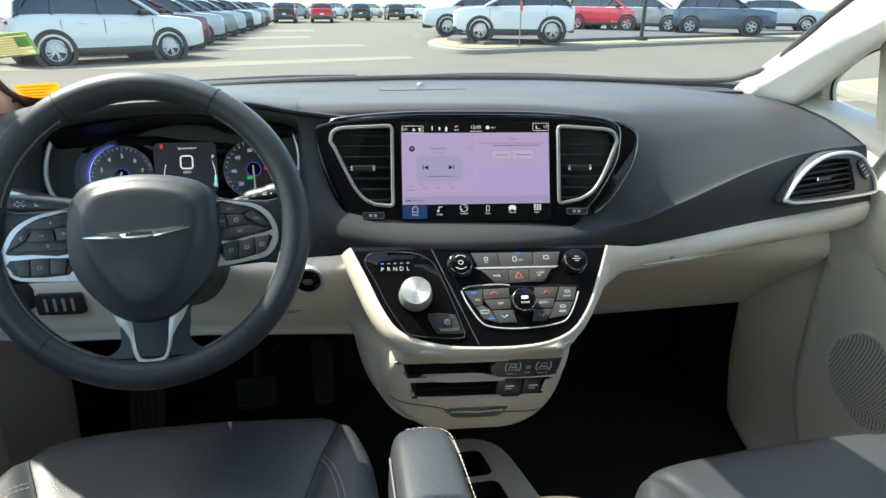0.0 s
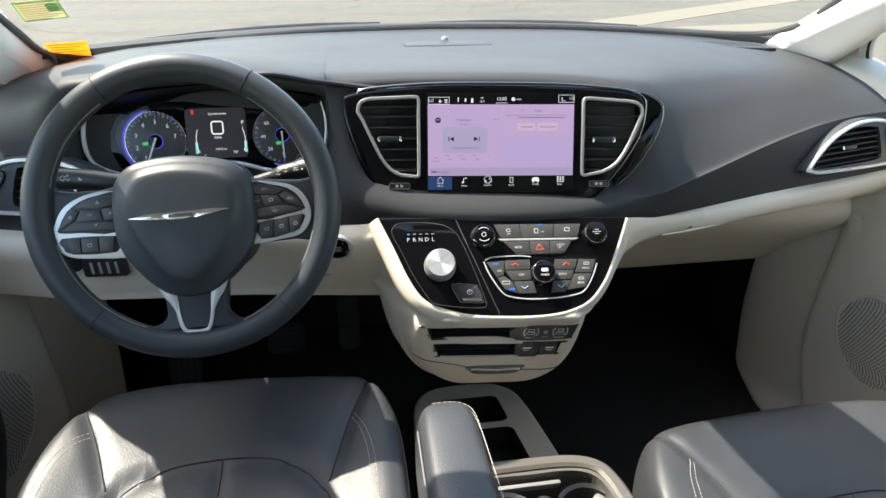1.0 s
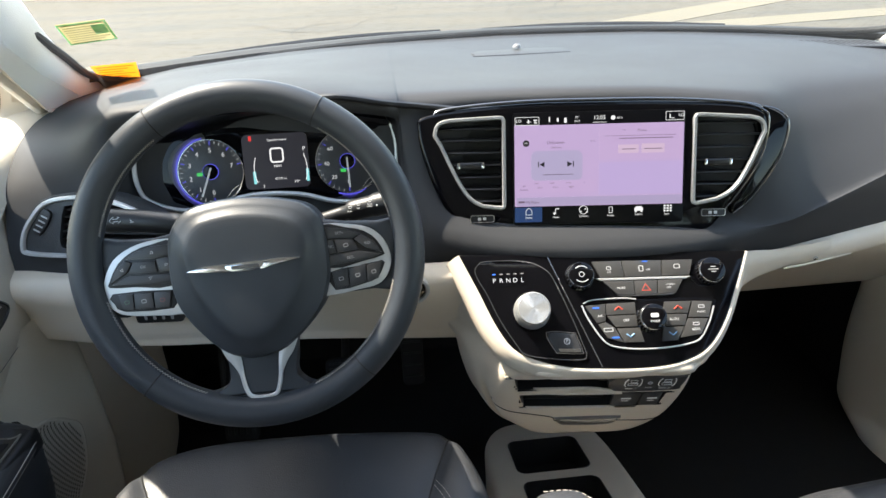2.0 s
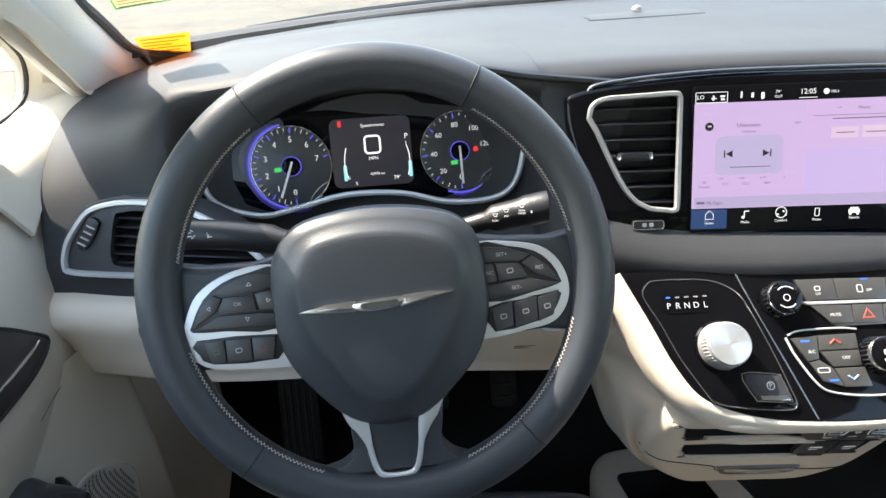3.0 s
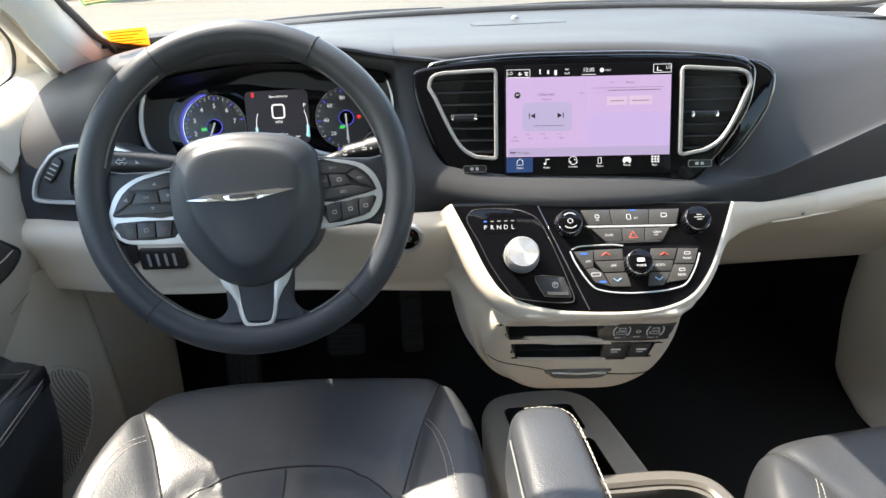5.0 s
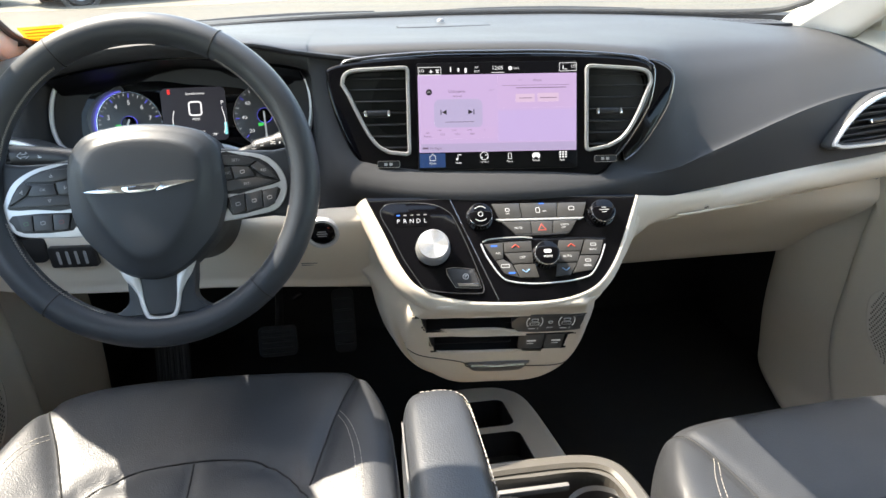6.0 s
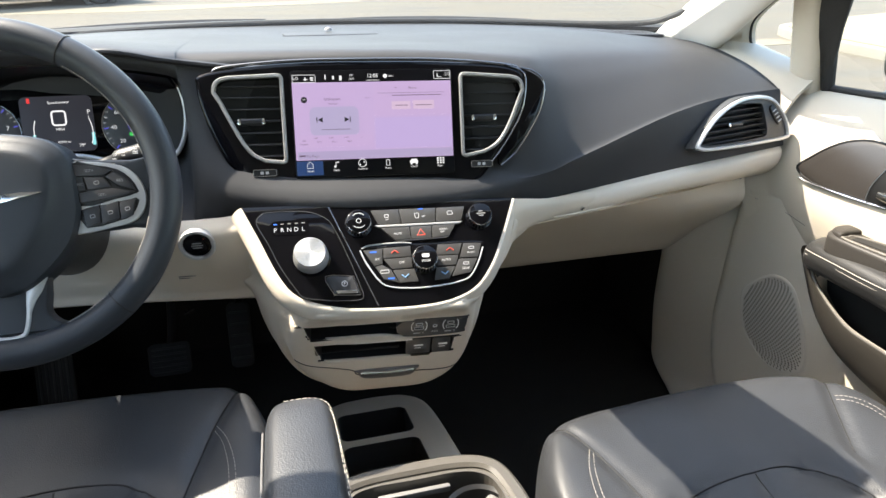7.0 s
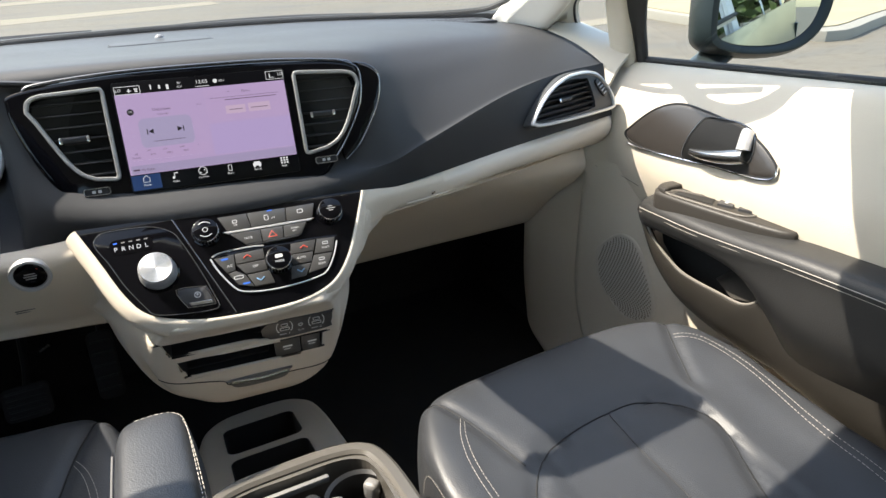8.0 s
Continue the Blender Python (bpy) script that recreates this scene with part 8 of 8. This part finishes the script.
def suv(nm, colour, label, L=4.75, W=0.95, H=1.72):
    """A parked sport utility vehicle, nose towards +x, standing at the origin."""
    paint = mat(nm + "_paint", colour, 0.25, coat=0.7, vary=0.03)
    car = thing(nm, (0, 0, 0), label, "car", "parked cars")
    k = L / 4.75
    secs = []
    for x, z0, z1, w in ((-2.36, 0.52, 1.05, 0.86), (-2.31, 0.36, 1.18, 0.95), (-1.6, 0.30, 1.23, 1.0), (0, 0.29, 1.21, 1.0), (1.0, 0.29, 1.19, 1.0), (1.65, 0.30, 1.15, 0.985), (2.15, 0.36, 1.09, 0.95), (2.33, 0.40, 1.02, 0.90), (2.38, 0.46, 0.95, 0.84)):
        w *= W
        half = [(w * 0.9, z0), (w, z0 + 0.16), (w, z0 + 0.45 * (z1 - z0) + 0.1), (w * 0.965, z1 - 0.06), (w * 0.84, z1)]
        secs.append([Vector((x * k, -y, z)) for y, z in half] + [Vector((x * k, 0, z1 + 0.015))] + [Vector((x * k, y, z)) for y, z in half[::-1]] + [Vector((x * k, 0, z0 - 0.02))])
    b = loft(secs, 3, 3, True)
    bmesh.ops.holes_fill(b, edges=[e for e in b.edges if e.is_boundary], sides=0)
    bmesh.ops.recalc_face_normals(b, faces=b.faces[:])
    part("body", b, paint, car, "painted car body")
    gs = []
    tops = ((-2.27, 1.18, 0.86), (-2.06, H - 0.14, 0.74), (-1.5, H - 0.02, 0.72), (-0.5, H, 0.72), (0.20, H - 0.03, 0.71), (0.48, H - 0.11, 0.72), (1.16, 1.19, 0.84))
    for x, zt, wt in tops:
        zb = 1.14
        wt *= W / 0.95
        gs.append([Vector((x * k, -0.93 * W, zb)), Vector((x * k, -wt - 0.03, max(zb, zt - 0.12))), Vector((x * k, -wt * 0.85, max(zb, zt - 0.02))), Vector((x * k, 0, zt)), Vector((x * k, wt * 0.85, max(zb, zt - 0.02))), Vector((x * k, wt + 0.03, max(zb, zt - 0.12))), Vector((x * k, 0.93 * W, zb))])
    part("glasshouse", loft(gs, 2, 3), M_DGLASS, car, "dark tinted window glass")
    rs = [[Vector((x * k, y * wt / 0.7, z + 0.006 - 0.10 * abs(y / 0.75) ** 3)) for y in (-0.75, -0.5, 0, 0.5, 0.75)] for x, z, wt in ((-2.08, H - 0.14, 0.70), (-1.5, H - 0.01, 0.70), (-0.5, H + 0.008, 0.70), (0.25, H - 0.02, 0.69), (0.5, H - 0.10, 0.69))]
    part("roof", thick(loft(rs, 3, 3), 0.03), paint, car, "painted roof")
    for s in (-1, 1):
        for x0, x1 in ((0.46, 1.12), (-0.32, -0.36), (-1.35, -1.45), (-1.86, -2.2)):
            part("pillar", tube([Vector((x0 * k, s * 0.76 * W / 0.95, H - 0.13)), Vector((x1 * k, s * 0.925 * W, 1.19))], 0.05, 6), paint if x0 > 0 or x0 < -2 else M_DGLASS, car)
        part("roof_rail", tube([Vector((-1.9 * k, s * 0.64, H - 0.01)), Vector((-0.5 * k, s * 0.64, H + 0.045)), Vector((0.3 * k, s * 0.64, H - 0.0))], 0.018, 6), M_BLACK, car)
        part("wing_mirror", rbox(0.60 * k, s * 0.94 - 0.02 + (0 if s > 0 else -0.16), 1.20, 0.80 * k, s * 0.94 + 0.02 + (0.16 if s > 0 else 0), 1.33, 0.04), M_BLACK, car)
        part("headlamp", rbox(2.05 * k, s * 0.66 * W - 0.17, 0.90, 2.36 * k, s * 0.66 * W + 0.17, 1.00, 0.04), M_LAMP, car, "clear headlamp")
        part("tail_lamp", rbox(-2.37 * k, s * 0.72 * W - 0.17, 0.99, -2.15 * k, s * 0.72 * W + 0.17, 1.10, 0.03), M_TAIL, car, "red tail lamp")
        part("sill", rbox(-1.1 * k, s * W * 0.96 - 0.05, 0.24, 1.0 * k, s * W * 0.96 + 0.05, 0.42, 0.02), M_BLACK, car, "black sill cladding")
        part("belt_line", tube([Vector((x * k, s * w_ * W, z)) for x, w_, z in ((-2.1, 0.93, 1.20), (-1.4, 0.955, 1.205), (0, 0.958, 1.185), (1.05, 0.955, 1.165))], 0.012, 5), M_ALLOY, car, "bright line under the windows")
        for x in (-0.9, 0.1):
            part("door_handle", rbox(x * k, s * W * 0.99 - 0.02, 0.99, (x + 0.2) * k, s * W * 0.99 + 0.03, 1.03, 0.01), paint, car)
        for x in (-0.30, 0.92, -1.30):
            part("door_gap", rbox(x * k - 0.006, s * W * 0.998 - 0.006, 0.42, x * k + 0.006, s * W * 0.998 + 0.004, 1.10, 0), M_VOID, car, smooth=False)
        for x in (1.30, -1.53):
            o = Matrix.Translation((x * k, s * (W - 0.13), 0.36)) @ pose(0, 0, 0, 90, 0, 0)
            part("wheel_arch", revolve([(0.43, -s * -0.10), (0.52, -s * 0.135), (0.50, -s * 0.150), (0.405, -s * 0.146), (0.36, -s * 0.05), (0.0, -s * 0.04)], o, 24), M_BLACK, car, "black wheel arch")
            wh = part("wheel", revolve([(0.24, -s * 0.13), (0.33, -s * 0.15), (0.365, -s * 0.12), (0.365, s * 0.08), (0.24, s * 0.08)], o, 28), M_TYRE, car, "black tyre on alloy wheel")
            part("rim", revolve([(0.245, -s * 0.135), (0.23, -s * 0.155), (0.215, -s * 0.12), (0.0, -s * 0.10)], o, 24), M_BLACK, wh)
            for q in range(5):
                for e in (-9, 9):
                    part("rim_spoke", rbox(0.03, -0.013, -0.012, 0.240, 0.013, 0.012, 0.004, o @ pose(0, 0, -s * 0.142, 0, 0, q * 72 + e), 1), M_ALLOY, wh)
            part("rim_ring", revolve([(0.245, -s * 0.14), (0.24, -s * 0.158), (0.225, -s * 0.15)], o, 24), M_ALLOY, wh)
    part("grille", rbox(2.28 * k, -0.52, 0.72, 2.395 * k, 0.52, 0.92, 0.03), M_BLACK, car, "black slotted grille")
    part("front_bumper", rbox(1.98 * k, -0.86, 0.26, 2.39 * k, 0.86, 0.50, 0.05), M_BLACK, car)
    part("rear_bumper", rbox(-2.40 * k, -0.84, 0.30, -2.2 * k, 0.78, 0.58, 0.05), M_BLACK, car)
    part("plate_recess", rbox(-2.375 * k, -0.17, 0.68, -2.3 * k, 0.17, 0.80, 0.01), M_LAMP, car)
    return car


white = suv("white_suv", (0.50, 0.51, 0.52), "white parked sport utility vehicle with dark windows", 4.9, 0.97, 1.78)
grey = suv("grey_suv", (0.16, 0.17, 0.18), "dark grey parked sport utility vehicle in the lot")
silver = suv("silver_suv", (0.30, 0.33, 0.36), "silver parked sport utility vehicle in the lot")
navy = suv("navy_suv", (0.02, 0.045, 0.085), "navy blue parked sport utility vehicle in the lot")
black = suv("black_suv", (0.012, 0.013, 0.015), "black parked sport utility vehicle in the lot")
red = suv("red_suv", (0.42, 0.015, 0.03), "red parked sport utility vehicle in the lot")
compact = suv("white_compact", (0.50, 0.51, 0.52), "white compact sport utility vehicle behind the kerb", 4.4, 0.92, 1.64)
maroon = suv("maroon_suv", (0.09, 0.015, 0.02), "dark maroon parked sport utility vehicle in the lot")


def spot(x, y, head, z=0.0):
    return pose(x, y, z, 0, 0, head)


used = set()


def park(car, x, y, head, z=0.0):
    """The first time the car itself, then copies of it."""
    if car.name in used:
        copy_thing(car, spot(x, y, head, z))
    else:
        used.add(car.name)
        car.matrix_basis = spot(x, y, head, z)


park(white, -6.0, 18.32, 38)
for i, c in enumerate((maroon, silver, grey, silver, black, white, grey, black, silver)):
    park(c, -6.3 + 0.05 * i, 21.9 + 3.4 * i, 38)
park(navy, -11.0, 16.8, 38)
park(grey, -13.5, 20.5, 38)
park(compact, 7.0, 23.0, 163, 0.30)
for i, c in enumerate((white, white, silver, white, grey)):
    park(c, 6.9 + 0.8 * i, 28.2 + 3.3 * i, 166, 0.30)
park(navy, 19.9, 29.2, -32, 0.30)
park(grey, 17.6, 32.6, -40, 0.30)
park(red, 15.9, 34.0, -40, 0.30)
park(black, 14.6, 36.5, -35, 0.30)
park(silver, 26.5, 33.5, -32, 0.30)
park(black, -3.1, 58.5, 90)
park(red, 0.05, 59.5, 90)
park(black, 3.85, 66.5, 90)
park(black, 8.0, 72.0, 90)
for x, y, c in ((-6.5, 70, white), (-3.0, 75, silver), (1.5, 78, white), (6.0, 82, silver), (11.5, 80, white), (-10, 72, grey)):
    park(c, x, y, 60)

# poles on the island
for x, y, r, h, nm, lab in ((13.3, 24.9, 0.09, 7.0, "lamp_post", "dark square lamp post on the verge"), (6.75, 21.3, 0.022, 2.4, "sign_pole", "thin metal sign pole with red tag")):
    pl = thing(nm, (x, y, 0.17), lab, "pole")
    part("shaft", tube([(x, y, 0.16), (x, y, h)], r, 8), M_BLACK if r > 0.05 else M_GREY, pl)
    part("foot", rbox(x - r * 2.2, y - r * 2.2, 0.165, x + r * 2.2, y + r * 2.2, 0.165 + r * 2, 0.01), M_BLACK, pl)
    if r < 0.05:
        part("tag", rbox(x - 0.04, y - 0.03, 1.35, x + 0.06, y - 0.02, 1.62, 0.005), M_RED_INK, pl, "small red tag")


# trees behind the car, seen in the door mirror
def tree(nm, x, y, h, seed):
    t = thing(nm, (x, y, 0), "leafy green roadside tree with uneven crown", "tree", "trees beyond the lot")
    r = random.Random(seed)
    bark = M_BARK
    part("trunk", tube(smooth_line([(x, y, -0.1), (x + 0.1, y, h * 0.25), (x - 0.05, y + 0.1, h * 0.5), (x, y, h * 0.8)], 4), [0.22 - 0.015 * i for i in range(13)], 8), bark, t)
    lv = bmesh.new()
    for k in range(14):
        a, q = r.uniform(0, 6.28), r.uniform(0.3, 1.0)
        c = Vector((x + math.cos(a) * h * 0.27 * q, y + math.sin(a) * h * 0.27 * q, h * r.uniform(0.42, 0.95)))
        part("limb", tube([(x, y, h * 0.4), tuple(Vector((x, y, h * 0.5)).lerp(c, 0.6)), tuple(c)], [0.09, 0.06, 0.02], 5), bark, t)
        for j in range(170):
            d = Vector((r.gauss(0, 1), r.gauss(0, 1), r.gauss(0, 0.8)))
            p = c + d.normalized() * r.uniform(0.2, 1.0) * h * 0.14
            u = Vector((r.gauss(0, 1), r.gauss(0, 1), r.gauss(0, 1))).normalized()
            w = u.orthogonal().normalized() * 0.10
            u = u * 0.16
            lv.faces.new([lv.verts.new(v) for v in (p - u, p + w, p + u, p - w)])
    part("crown", lv, M_LEAF, t, "crown of small green leaves", smooth=False)


M_BARK = mat("bark", (0.10, 0.075, 0.05), 0.9, grain=0.8, grain_scale=30, vary=0.2)
M_LEAF = mat("leaf", (0.06, 0.10, 0.03), 0.6, vary=0.35, vary_scale=0.8)
for i, (x, y, h) in enumerate(((7.5, -16, 6.5), (3.2, -14, 6.0), (0.6, -16.5, 6.8), (-2.2, -13.5, 5.5), (-5.0, -17, 7.5), (2.0, -22, 8.5), (-1.0, -24, 8.5))):
    tree("roadside_tree", x, y, h, i)
